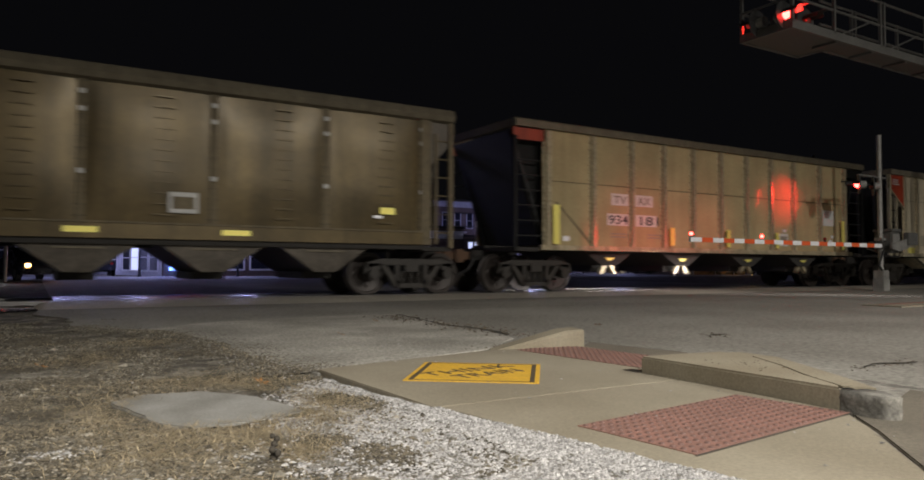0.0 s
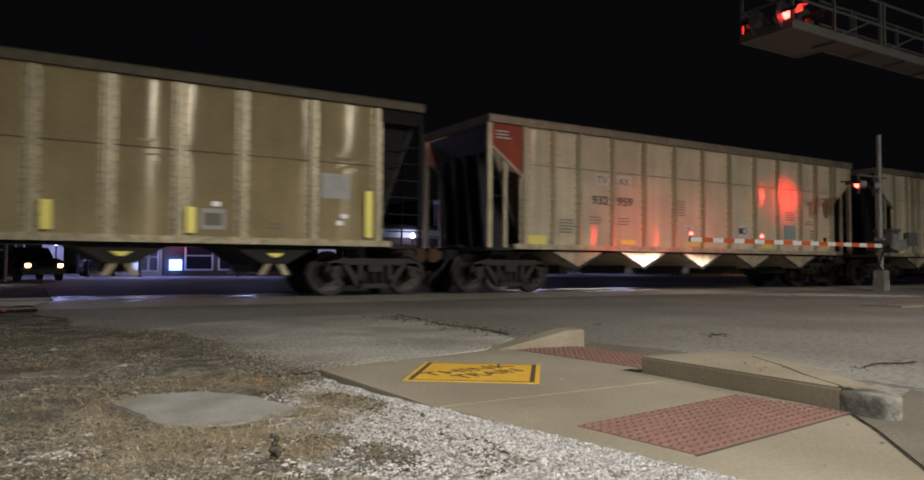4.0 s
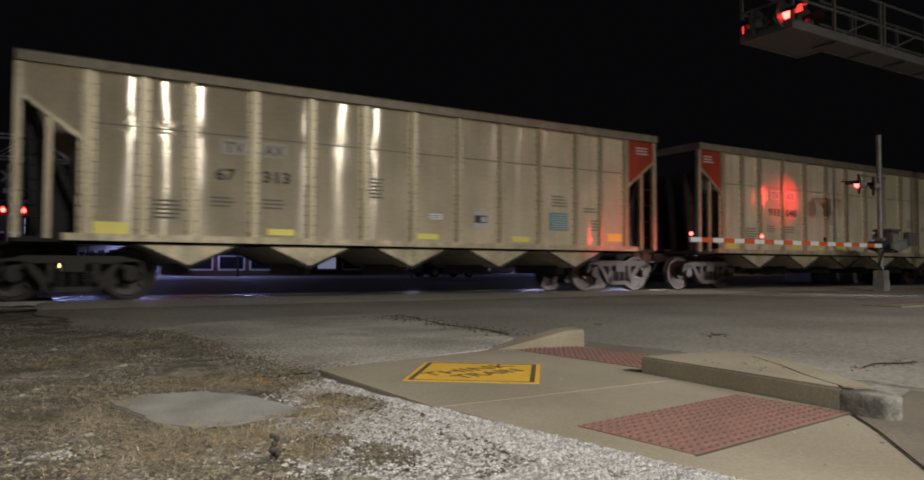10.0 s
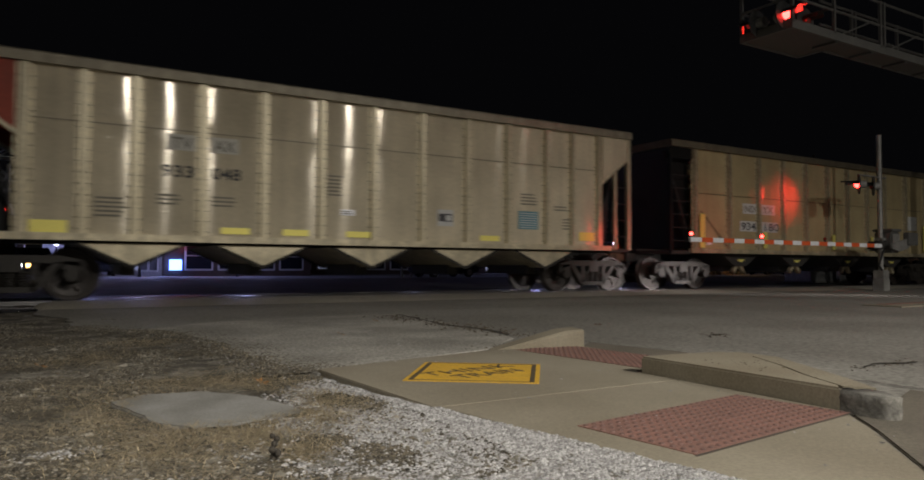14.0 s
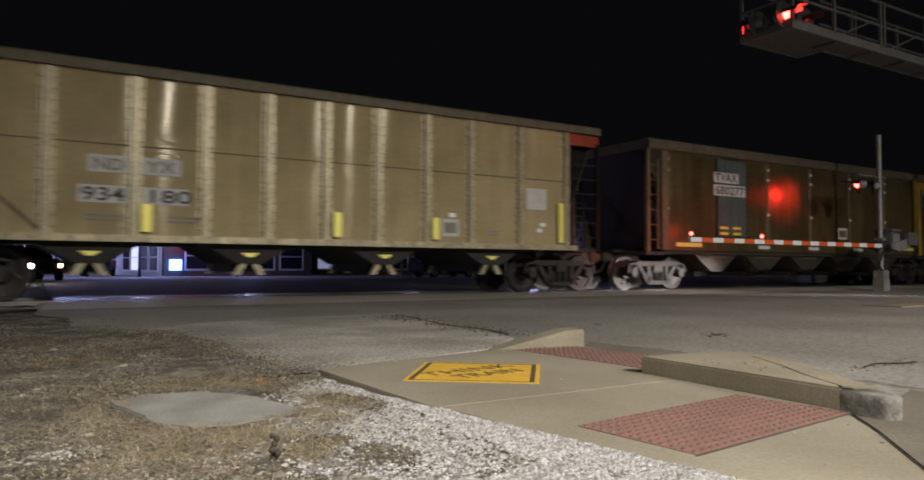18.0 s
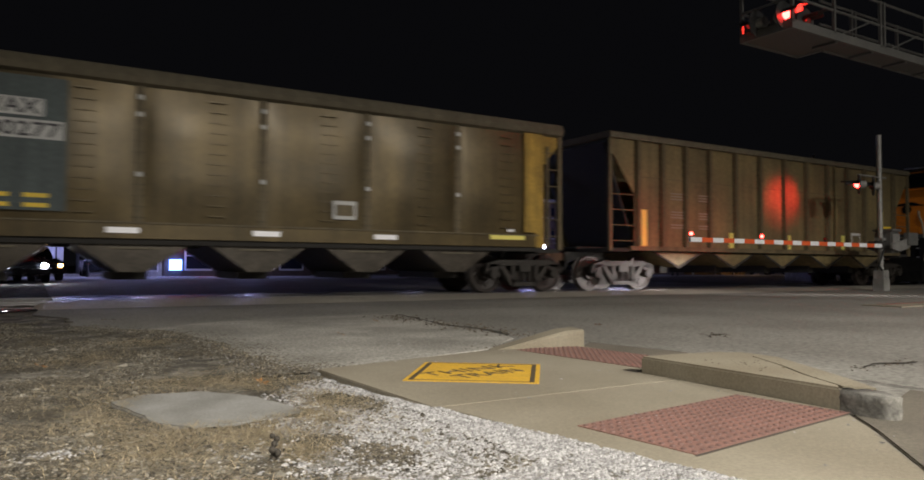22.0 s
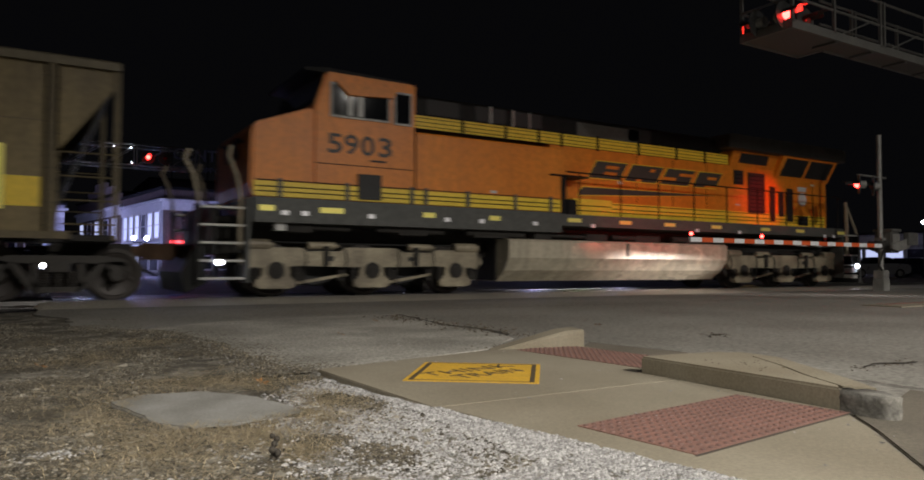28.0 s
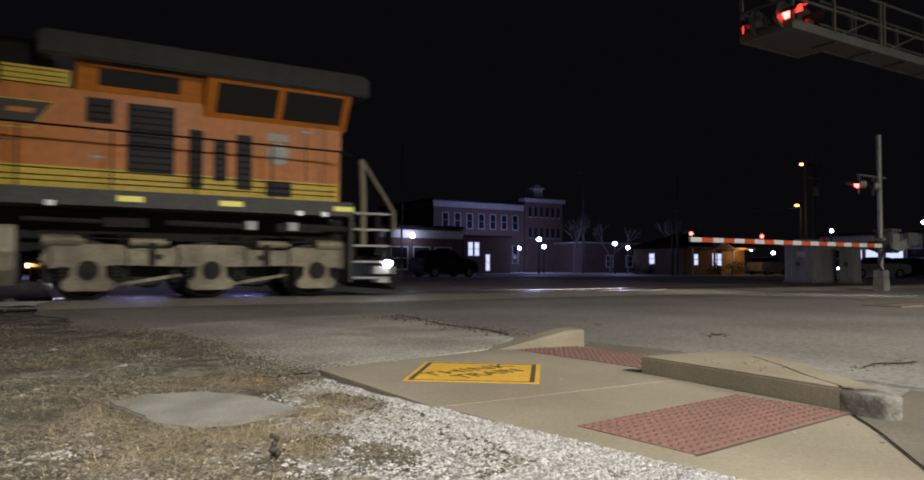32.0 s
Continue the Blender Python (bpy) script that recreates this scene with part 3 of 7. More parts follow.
def alu_hopper(number, place, red_front, red_back, marks=("TV", "AX"), stickers=(), white=-0.56):
    """A rib-sided aluminium coal hopper with open end bays, five V-shaped chutes and red or bare gusset plates."""
    car = thing("hopper_car", 0, 0, 0, "ribbed aluminium coal hopper car with open end bays on the track", "freight car", "train of hopper cars")
    H = 7.22
    open_top(car, H, 4.11, 1.62, 0.19, M["alu_chord"])
    bulged_sheets(car, (-6.20, -5.30, -4.50, -3.38, -2.27, -1.13, 0.0, 1.13, 2.27, 3.38, 4.50, 5.30, 6.20), 1.10, 3.92, 3.03, 0.0125, M["alu"], int(number[1]))
    strips("seam", [(-6.1, 6.1, -1.512, -1.50, 3.027, 3.045), (-6.1, 6.1, 1.50, 1.512, 3.027, 3.045)], M["alu_chord"], car)
    wide = post_mesh("corner_post", 0.27, 1.12, 3.92, 0.07, M["alu_post"])
    rib = post_mesh("side_post", 0.22, 1.12, 3.92, 0.07, M["alu_post"])
    for s in (-1, 1):
        for x in (-6.16, 6.16):
            shared("corner_post", wide, car, (x, s * 1.50, 0), 0 if s < 0 else math.pi)
        for x in (-5.30, -4.50, -3.38, -2.27, -1.13, 0.0, 1.13, 2.27, 3.38, 4.50, 5.30):
            shared("side_post", rib, car, (x, s * 1.50, 0), 0 if s < 0 else math.pi)
    for s, red in ((-1, red_front), (1, red_back)):
        pair("gusset_plate", [(s * 6.28, 3.92), (s * H, 3.92), (s * H, 3.47), (s * 6.28, 2.76)], 1.52, 1.545, M["red_panel"] if red else M["alu"], car, "red painted gusset plate" if red else "")
        if red:
            small_print(car, s * 6.75 - 0.25, 3.72, 0.45, 3, "white_paint", -1.549)
        pair("gusset_rim", [(s * 6.22, 2.68), (s * H, 3.43), (s * H, 3.49), (s * 6.22, 2.75)], 1.50, 1.56, M["alu_post"], car)
        strips("end_post", [(min(s * H, s * (H - 0.11)), max(s * H, s * (H - 0.11)), y, y + 0.10, 1.06, 3.92) for y in (-1.56, 1.46)], M["alu_post"], car)
        strips("ladder_stile", [(s * 6.72 - 0.045, s * 6.72 + 0.045, y, y + 0.07, 1.06, 3.3) for y in (-1.53, 1.46)], M["alu_post"], car)
        for y in (-1.5, 1.5):
            rails_and_ladder(car, s * 6.72, s * H, 1.4, 3.0, y, M["black"])
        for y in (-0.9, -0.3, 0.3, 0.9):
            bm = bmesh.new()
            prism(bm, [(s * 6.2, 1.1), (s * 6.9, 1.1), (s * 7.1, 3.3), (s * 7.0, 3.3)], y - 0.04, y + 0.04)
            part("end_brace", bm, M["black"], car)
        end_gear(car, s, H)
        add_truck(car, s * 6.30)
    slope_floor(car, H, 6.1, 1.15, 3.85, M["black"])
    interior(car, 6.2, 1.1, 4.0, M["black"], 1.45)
    sills(car, H, 6.5, 1.03, 1.15, 1.62, M["alu_post"])
    v_chutes(car, (-4.5, -2.25, 0.0, 2.25, 4.5), 0.86, 0.99, 0.60, 1.46, M["alu_post"], M["underframe"])
    for x in (-4.0, -3.24):
        patch("mark_panel", car, x, x + 0.5, 2.68, 2.97, "mark_grey", -1.512)
    words("reporting_mark", marks[0], 0.28, M["text_grey"], car, (-3.92, -1.518, 2.72), width=0.36)
    words("reporting_mark", marks[1], 0.28, M["text_grey"], car, (-3.18, -1.518, 2.72), width=0.38)
    words("car_number", number[0], 0.30, M["text_dark"], car, (-4.08, -1.512, 2.20), width=0.18 * len(number[0]))
    words("car_number", number[1], 0.30, M["text_dark"], car, (-3.22, -1.512, 2.20), width=0.52)
    for x, z, w, r in ((-4.15, 1.85, 0.45, 3), (-3.2, 1.85, 0.45, 3), (-5.12, 1.75, 0.5, 5), (-1.0, 2.4, 0.35, 6), (5.0, 1.75, 0.4, 4), (4.75, 2.05, 0.4, 2), (3.75, 2.3, 0.5, 4)):
        small_print(car, x, z, w, r)
    reflector(car, -5.78, 1.25, 0.54, 0.22)
    reflector(car, 5.77, 1.37, 0.50, 0.21)
    for x in stickers:
        reflector(car, x, 1.26, 0.52, 0.12)
    reflector(car, white, 1.70, 0.30, 0.12, "white_refl")
    small_print(car, white - 0.12, 1.71, 0.24, 2, "text_grey", -1.515, 0.045)
    patch("data_frame", car, 1.52, 1.92, 1.50, 1.86, "white_paint")
    patch("data_inset", car, 1.55, 1.89, 1.60, 1.77, "text_dark", -1.513)
    patch("data_square", car, 1.72, 1.86, 1.62, 1.74, "white_paint", -1.518)
    patch("blue_sticker", car, 3.68, 4.25, 1.50, 1.92, "blue_sheet")
    bm = boxes(*[(3.71, 4.22, -1.517, -1.512, 1.53 + 0.055 * k, 1.55 + 0.055 * k) for k in range(7)])
    tagged(part("stencil", bm, M["white_paint"], car), kind="stuff")
    MOVING.append((car, place))
    return car


def wide_hopper(number, marks, place, band_front, band_back, second=-2.03):
    """A buff painted rib-sided hopper with square ends, stencilled number panels and trapezoid chutes."""
    car = thing("hopper_car", 0, 0, 0, "buff ribbed coal hopper car with white number panels on the track", "freight car", "train of hopper cars")
    H = 7.22
    open_top(car, H, 4.11, 1.60, 0.19, M["chord"])
    bulged_sheets(car, (-6.35, -4.78, -3.45, -2.27, -1.12, 0.03, 1.16, 2.31, 3.42, 4.78, 6.28), 1.12, 3.92, 2.69, 0.011, M["alu_b"], int(number[1]))
    strips("seam", [(-6.1, 6.2, -1.508, -1.50, 2.68, 2.70), (-6.1, 6.2, 1.50, 1.508, 2.68, 2.70)], M["brown_post"], car)
    wide = post_mesh("corner_post", 0.26, 1.14, 3.9, 0.07, M["alu_b_post"])
    rib = post_mesh("side_post", 0.26, 1.14, 3.9, 0.07, M["alu_b_post"])
    xs = (-4.78, -3.45, -2.27, -1.12, 0.03, 1.16, 2.31, 3.42, 4.78)
    for s in (-1, 1):
        for x in (-6.22, 6.16):
            shared("corner_post", wide, car, (x, s * 1.50, 0), 0 if s < 0 else math.pi)
        for x in xs:
            shared("side_post", rib, car, (x, s * 1.50, 0), 0 if s < 0 else math.pi)
    pair("diagonal_weld", [(-6.0, 2.2), (-5.93, 2.2), (-4.8, 1.2), (-4.9, 1.2)], 1.50, 1.506, M["brown_post"], car)
    for s, band in ((-1, band_front), (1, band_back)):
        pair("end_band", [(s * 6.25, 3.90), (s * H, 3.90), (s * H, 3.62), (s * 6.25, 3.62)], 1.46, 1.50, M["red_panel"] if band else M["loco_black"], car, "red painted end band" if band else "")
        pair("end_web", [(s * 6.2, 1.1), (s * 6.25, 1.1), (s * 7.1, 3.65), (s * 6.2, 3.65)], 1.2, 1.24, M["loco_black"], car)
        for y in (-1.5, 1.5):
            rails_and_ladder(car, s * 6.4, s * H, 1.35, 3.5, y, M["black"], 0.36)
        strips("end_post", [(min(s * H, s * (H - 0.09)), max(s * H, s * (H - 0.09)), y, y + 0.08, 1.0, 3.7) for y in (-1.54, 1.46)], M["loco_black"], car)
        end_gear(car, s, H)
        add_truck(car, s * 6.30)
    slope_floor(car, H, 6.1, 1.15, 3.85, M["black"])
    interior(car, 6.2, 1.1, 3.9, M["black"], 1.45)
    sills(car, H, 6.45, 1.02, 1.14, 1.60, M["alu_b_post"])
    for cx in (-4.1, -1.4, 1.4, 4.1):
        bm = bmesh.new()
        prism(bm, [(cx - 0.85, 1.02), (cx - 0.25, 0.66), (cx + 0.25, 0.66), (cx + 0.85, 1.02)], -1.35, 1.35)
        ch = part("hopper_chute", bm, M["underframe"], car)
        pair("chute_mark", [(cx - 0.17, 0.86), (cx + 0.17, 0.86), (cx + 0.05, 0.78), (cx - 0.05, 0.78)], 1.36, 1.375, M["yellow_refl"], ch)
        for q in (-1, 1):
            pair("chute_leg", [(cx + q * 0.16, 0.68), (cx + q * 0.04, 0.68), (cx + q * 0.18, 0.44), (cx + q * 0.3, 0.44)], 1.2, 1.3, M["alu_b_post"], ch)
        part("discharge_gate", boxes((cx - 0.25, cx + 0.25, -0.9, 0.9, 0.5, 0.66)), M["underframe"], ch)
    for x0, x1, z0, z1 in ((-4.17, -3.57, 2.20, 2.50), (-3.33, -2.69, 2.20, 2.50), (-4.31, -3.56, 1.68, 1.98), (-3.32, -2.56, 1.68, 1.98)):
        patch("number_panel", car, x0, x1, z0, z1, "white_paint", -1.508)
    words("reporting_mark", marks[0], 0.28, M["text_grey"], car, (-4.10, -1.516, 2.25), width=0.46)
    words("reporting_mark", marks[1], 0.28, M["text_grey"], car, (-3.25, -1.516, 2.25), width=0.48)
    words("car_number", number[0], 0.32, M["text_dark"], car, (-4.27, -1.516, 1.72), width=0.67)
    words("car_number", number[1], 0.32, M["text_dark"], car, (-3.28, -1.516, 1.72), width=0.68)
    reflector(car, -6.01, 1.64, 0.20, 0.95, "yellow_refl", -1.585)
    for x, h in ((second, 0.48), (0.26, 0.49), (2.50, 0.47), (5.95, 0.95)):
        reflector(car, x, 1.2 + h / 2, 0.17, h, "yellow_refl", -1.585)
    patch("data_panel", car, 4.96, 5.56, 1.97, 2.47, "white_paint")
    patch("data_frame", car, 2.68, 3.12, 1.28, 1.66, "white_paint")
    patch("data_inset", car, 2.74, 3.06, 1.35, 1.58, "text_grey", -1.513)
    reflector(car, -5.65, 1.31, 0.2, 0.12, "white_refl")
    for x, z in ((5.45, 1.62), (5.35, 1.48), (2.95, 1.75)):
        reflector(car, x, z, 0.15, 0.09, "white_refl")
    for x, z, w, r in ((-4.2, 1.45, 0.7, 2), (-2.9, 1.45, 0.6, 2), (3.9, 1.4, 0.3, 2)):
        small_print(car, x, z, w, r)
    MOVING.append((car, place))
    return car


def smooth_hopper(place, number, marks, yellow_end, panel):
    """An older steel hopper with smooth bulging sides under an overhanging top chord, brown with dirt."""
    car = thing("hopper_car", 0, 0, 0, "dirty brown smooth-sided steel hopper car on the track", "freight car", "train of hopper cars")
    H = 7.22
    # rolled top chord
    bm = bmesh.new()
    for s in (-1, 1):
        prism(bm, [(s * 1.50, 3.74), (s * 1.61, 3.79), (s * 1.65, 3.89), (s * 1.60, 4.03), (s * 1.48, 4.07), (s * 1.40, 4.03), (s * 1.40, 3.74)], -H, H, "x")
        box(bm, min(s * H, s * (H - 0.12)), max(s * H, s * (H - 0.12)), -1.4, 1.4, 3.78, 4.03)
    part("top_chord", bm, M["chord"], car)
    # side sheets, pressed out between the posts
    bm = bmesh.new()
    nx, nz = 97, 9
    for s in (-1, 1):
        grid = []
        for i in range(nx):
            x = -6.45 + 12.9 * i / (nx - 1)
            ph = ((x + 6.45) / 2.15) % 1.0
            d = 0.075 * math.sin(math.pi * ph) ** 0.6
            grid.append([bm.verts.new((x, s * (1.50 + d * (0.25 + 0.75 * min(1, 4 * min(j, nz - 1 - j) / (nz - 1)))), 1.32 + 2.46 * j / (nz - 1))) for j in range(nz)])
        for i in range(nx - 1):
            for j in range(nz - 1):
                bm.faces.new((grid[i][j], grid[i + 1][j], grid[i + 1][j + 1], grid[i][j + 1]))
    part("side_sheet", bm, M["brown"], car, smooth=True)
    pair("side_sill", [(-6.5, 1.08), (6.5, 1.08), (6.5, 1.36), (-6.5, 1.36)], 1.49, 1.56, M["brown"], car)
    pair("sill_lip", [(-6.5, 1.34), (6.5, 1.34), (6.5, 1.37), (-6.5, 1.37)], 1.56, 1.585, M["brown_post"], car)
    post = post_mesh("side_post", 0.16, 1.34, 3.85, 0.02, M["brown_post"])
    rung = bmesh.new()
    for k in range(12):
        box(rung, -0.16, 0.16, -0.02, 0.0, 1.5 + k * 0.19, 1.525 + k * 0.19)
    rung = mesh_of("seam_rivets", rung, M["brown"])
    dot = mesh_of("post_light_plate", boxes((-0.05, 0.05, -0.012, 0, -0.04, 0.04)), M["white_paint"])
    for k in range(7):
        x = -6.45 + 2.15 * k
        for s in (-1, 1):
            shared("side_post", post, car, (x, s * 1.515, 0), 0 if s < 0 else math.pi)
        for z in (3.55, 3.25, 2.2):
            shared("post_light_plate", dot, car, (x, -1.54, z))
        if k < 6:
            tagged(shared("seam_rivets", rung, car, (x + 1.3, -1.572, 0)), kind="stuff")
    for s in (-1, 1):
        yel = yellow_end and s > 0
        if yel:
            patch("yellow_band", car, 6.08, 6.44, 1.42, 3.76, "old_yellow", -1.60)
        # gussets not yellow take the dark chute colour: grime plus painted end-bay shade
        pair("gusset_plate", [(s * 6.45, 3.78), (s * H, 3.78), (s * H, 3.62 if yel else 3.35), (s * 6.45, 2.75 if yel else 2.55)], 1.48, 1.51, M["old_yellow"] if yel else M["chute"], car)
        strips("corner_post", [(s * 6.55 - 0.12, s * 6.55 + 0.12, y, y + 0.06, 1.08, 3.85) for y in (-1.56, 1.50)], M["old_yellow"] if yel else M["brown_post"], car)
        strips("end_post", [(min(s * H, s * (H - 0.1)), max(s * H, s * (H - 0.1)), y, y + 0.1, 1.02, 3.85) for y in (-1.56, 1.46)], M["brown_post"], car)
        for y in (-1.52, 1.52):
            rails_and_ladder(car, s * 6.75, s * H, 1.35, 3.4, y, M["brown_post"], 0.4)
        part("ladder_stile", boxes((s * 6.8 - 0.03, s * 6.8 + 0.03, -1.55, -1.49, 1.1, 3.5)), M["brown_post"], car)
        end_gear(car, s, H)
        add_truck(car, s * 6.42)
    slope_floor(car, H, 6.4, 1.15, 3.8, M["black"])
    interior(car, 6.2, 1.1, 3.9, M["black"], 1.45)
    sills(car, H, 6.5, 0.98, 1.10, 1.50, M["underframe"])
    for cx in (-4.35, -2.2, 0.0, 2.2, 4.35):
        bm = bmesh.new()
        prism(bm, [(cx - 0.92, 0.99), (cx - 0.22, 0.50), (cx + 0.22, 0.50), (cx + 0.92, 0.99)], -1.42, 1.42)
        ch = part("hopper_chute", bm, M["chute"], car)
        strips("chute_lip", [(cx - 0.4, cx + 0.4, -1.45, -1.42, 0.90, 0.93), (cx - 0.4, cx + 0.4, 1.42, 1.45, 0.90, 0.93)], M["chord"], ch)
        part("discharge_gate", boxes((cx - 0.3, cx + 0.3, -0.9, 0.9, 0.36, 0.5)), M["underframe"], ch)
    if number:
        patch("number_panel", car, -4.65, -3.59, 3.03, 3.32, "white_paint", -1.60)
        patch("number_panel", car, -4.66, -3.30, 2.66, 2.97, "white_paint", -1.60)
        words("reporting_mark", marks, 0.33, M["text_dark"], car, (-4.60, -1.606, 3.07), width=0.95)
        words("car_number", number, 0.33, M["text_dark"], car, (-4.60, -1.606, 2.70), width=1.24)
        patch("blue_panel", car, -4.48, -3.25, 1.50, 3.68, "blue_panel", -1.592)
        for k in range(2):
            for j in range(2):
                patch("data_bar", car, -4.40 + j * 0.55, -4.05 + j * 0.55, 1.55 + k * 0.16, 1.62 + k * 0.16, "loco_yellow", -1.60)
        reflector(car, -5.64, 1.24, 1.02, 0.11, "yellow_refl", -1.565)
    for x in (-2.39, 0.08, 2.55) if number else (-4.9, -2.45, 0.02, 2.57):
        reflector(car, x, 1.22, 0.52, 0.10, "white_refl" if number else "yellow_refl", -1.565)
    fx = 1.38
    patch("data_frame", car, fx, fx + 0.5, 1.55, 1.92, "white_paint", -1.59)
    patch("data_inset", car, fx + 0.06, fx + 0.44, 1.62, 1.84, "brown_post", -1.595)
    if number:
        reflector(car, 5.63, 1.30, 0.96, 0.12, "yellow_refl", -1.565)
        reflector(car, 5.7, 1.45, 0.2, 0.06, "white_refl", -1.58)
    else:
        reflector(car, 5.62, 1.76, 0.34, 0.14, "yellow_refl", -1.60)
        reflector(car, 5.4, 1.63, 0.2, 0.06, "white_refl", -1.60)
        bm = bmesh.new()
        for k in range(4):
            prism(bm, [(-6.2 + k * 0.5, 1.5 + 0.1 * (k % 2)), (-5.9 + k * 0.5, 1.62), (-5.6 + k * 0.5, 1.5), (-5.75 + k * 0.5, 1.75), (-6.0 + k * 0.5, 1.85)], -1.60, -1.592)
        part("paint_tag", bm, M["white_paint"], car, "scrawled white spray paint")
    MOVING.append((car, place))
    return car


M["mark_grey"] = surf("mark_panel_grey", (0.62, 0.6, 0.53), 0.5, var=0.08, bump=0)
M["blue_sheet"] = surf("blue_sticker", (0.12, 0.3, 0.36), 0.4, var=0.08, bump=0)
M["blue_panel"] = surf("blue_grey_paint", (0.10, 0.13, 0.13), 0.6, var=0.2, scale=1.5, fine=15, bump=0.05, streak=0.3)


def dark_hopper(place):
    """A sooty brown ribbed hopper with solid end gussets and five V-shaped chutes."""
    car = thing("hopper_car", 0, 0, 0, "sooty brown ribbed coal hopper car ahead of the locomotive", "freight car", "train of hopper cars")
    H = 7.22
    open_top(car, H, 4.10, 1.60, 0.16, M["chord"])
    pair("side_sheet", [(-6.25, 1.15), (6.25, 1.15), (6.25, 3.96), (-6.25, 3.96)], 1.48, 1.50, M["coal_brown"], car)
    strips("seam", [(-6.2, 6.2, -1.506, -1.50, 2.98, 3.0), (-6.2, 6.2, 1.50, 1.506, 2.98, 3.0)], M["brown_post"], car)
    rib = post_mesh("side_post", 0.22, 1.16, 3.94, 0.09, M["brown_post"])
    for s in (-1, 1):
        for x in (-6.20, -5.29, -4.39, -3.41, -2.29, -1.17, 0.0, 1.12, 2.26, 3.36, 4.38, 5.29, 6.20):
            shared("side_post", rib, car, (x, s * 1.50, 0), 0 if s < 0 else math.pi)
        pair("gusset_plate", [(s * 6.25, 3.95), (s * H, 3.95), (s * H, 3.75), (s * 6.25, 2.45)], 1.47, 1.50, M["coal_brown"], car)
        strips("end_post", [(min(s * H, s * (H - 0.09)), max(s * H, s * (H - 0.09)), y, y + 0.08, 1.04, 3.95) for y in (-1.55, 1.47)], M["brown_post"], car)
        for y in (-1.5, 1.5):
            rails_and_ladder(car, s * 6.35, s * H, 1.3, 2.8, y, M["brown_post"], 0.4)
        end_gear(car, s, H)
        add_truck(car, s * 6.36)
    slope_floor(car, H, 6.1, 1.15, 3.85, M["black"])
    interior(car, 6.2, 1.1, 4.0, M["black"], 1.45)
    sills(car, H, 6.5, 1.05, 1.17, 1.58, M["brown_post"])
    v_chutes(car, (-4.6, -2.3, 0.0, 2.3, 4.6), 0.9, 1.02, 0.62, 1.42, M["coal_brown"], M["underframe"])
    reflector(car, -5.98, 1.65, 0.24, 0.97)
    for x, z, h in ((-2.48, 1.38, 0.47), (0.21, 1.38, 0.47), (3.11, 1.44, 0.48), (5.45, 2.04, 1.05)):
        reflector(car, x, z, 0.20, h)
    patch("data_frame", car, 3.60, 4.12, 1.36, 1.78, "white_paint")
    patch("data_inset", car, 3.65, 4.07, 1.42, 1.70, "brown_post", -1.513)
    patch("yellow_panel", car, 5.56, 6.06, 1.57, 2.06, "loco_yellow")
    for x in (-4.95, -3.85):
        for z, r in ((2.6, 3), (2.1, 3), (1.75, 2)):
            small_print(car, x, z, 0.5, r, "text_grey")
    MOVING.append((car, place))
    return car


PITCH = 16.10
CAR_4 = -2.49
smooth_hopper(CAR_4 - 4 * PITCH, "", "", False, False)
wide_hopper(("934", "181"), ("TV", "AX"), CAR_4 - 3 * PITCH, True, False)
alu_hopper(("932", "959"), CAR_4 - 2 * PITCH, True, False, stickers=(-2.84, -0.36, 2.82))
alu_hopper(("67", "313"), CAR_4 - PITCH, False, True, stickers=(-2.84, 0.36, 2.82), white=0.56)
alu_hopper(("933", "048"), CAR_4, True, False, stickers=(-2.78, -1.63, -0.33, 2.88))
wide_hopper(("934", "180"), ("ND", "YX"), CAR_4 + PITCH - 0.17, False, True, -3.25)
smooth_hopper(CAR_4 + 2 * PITCH - 0.17, "680277", "TVAX", True, True)
dark_hopper(45.54)


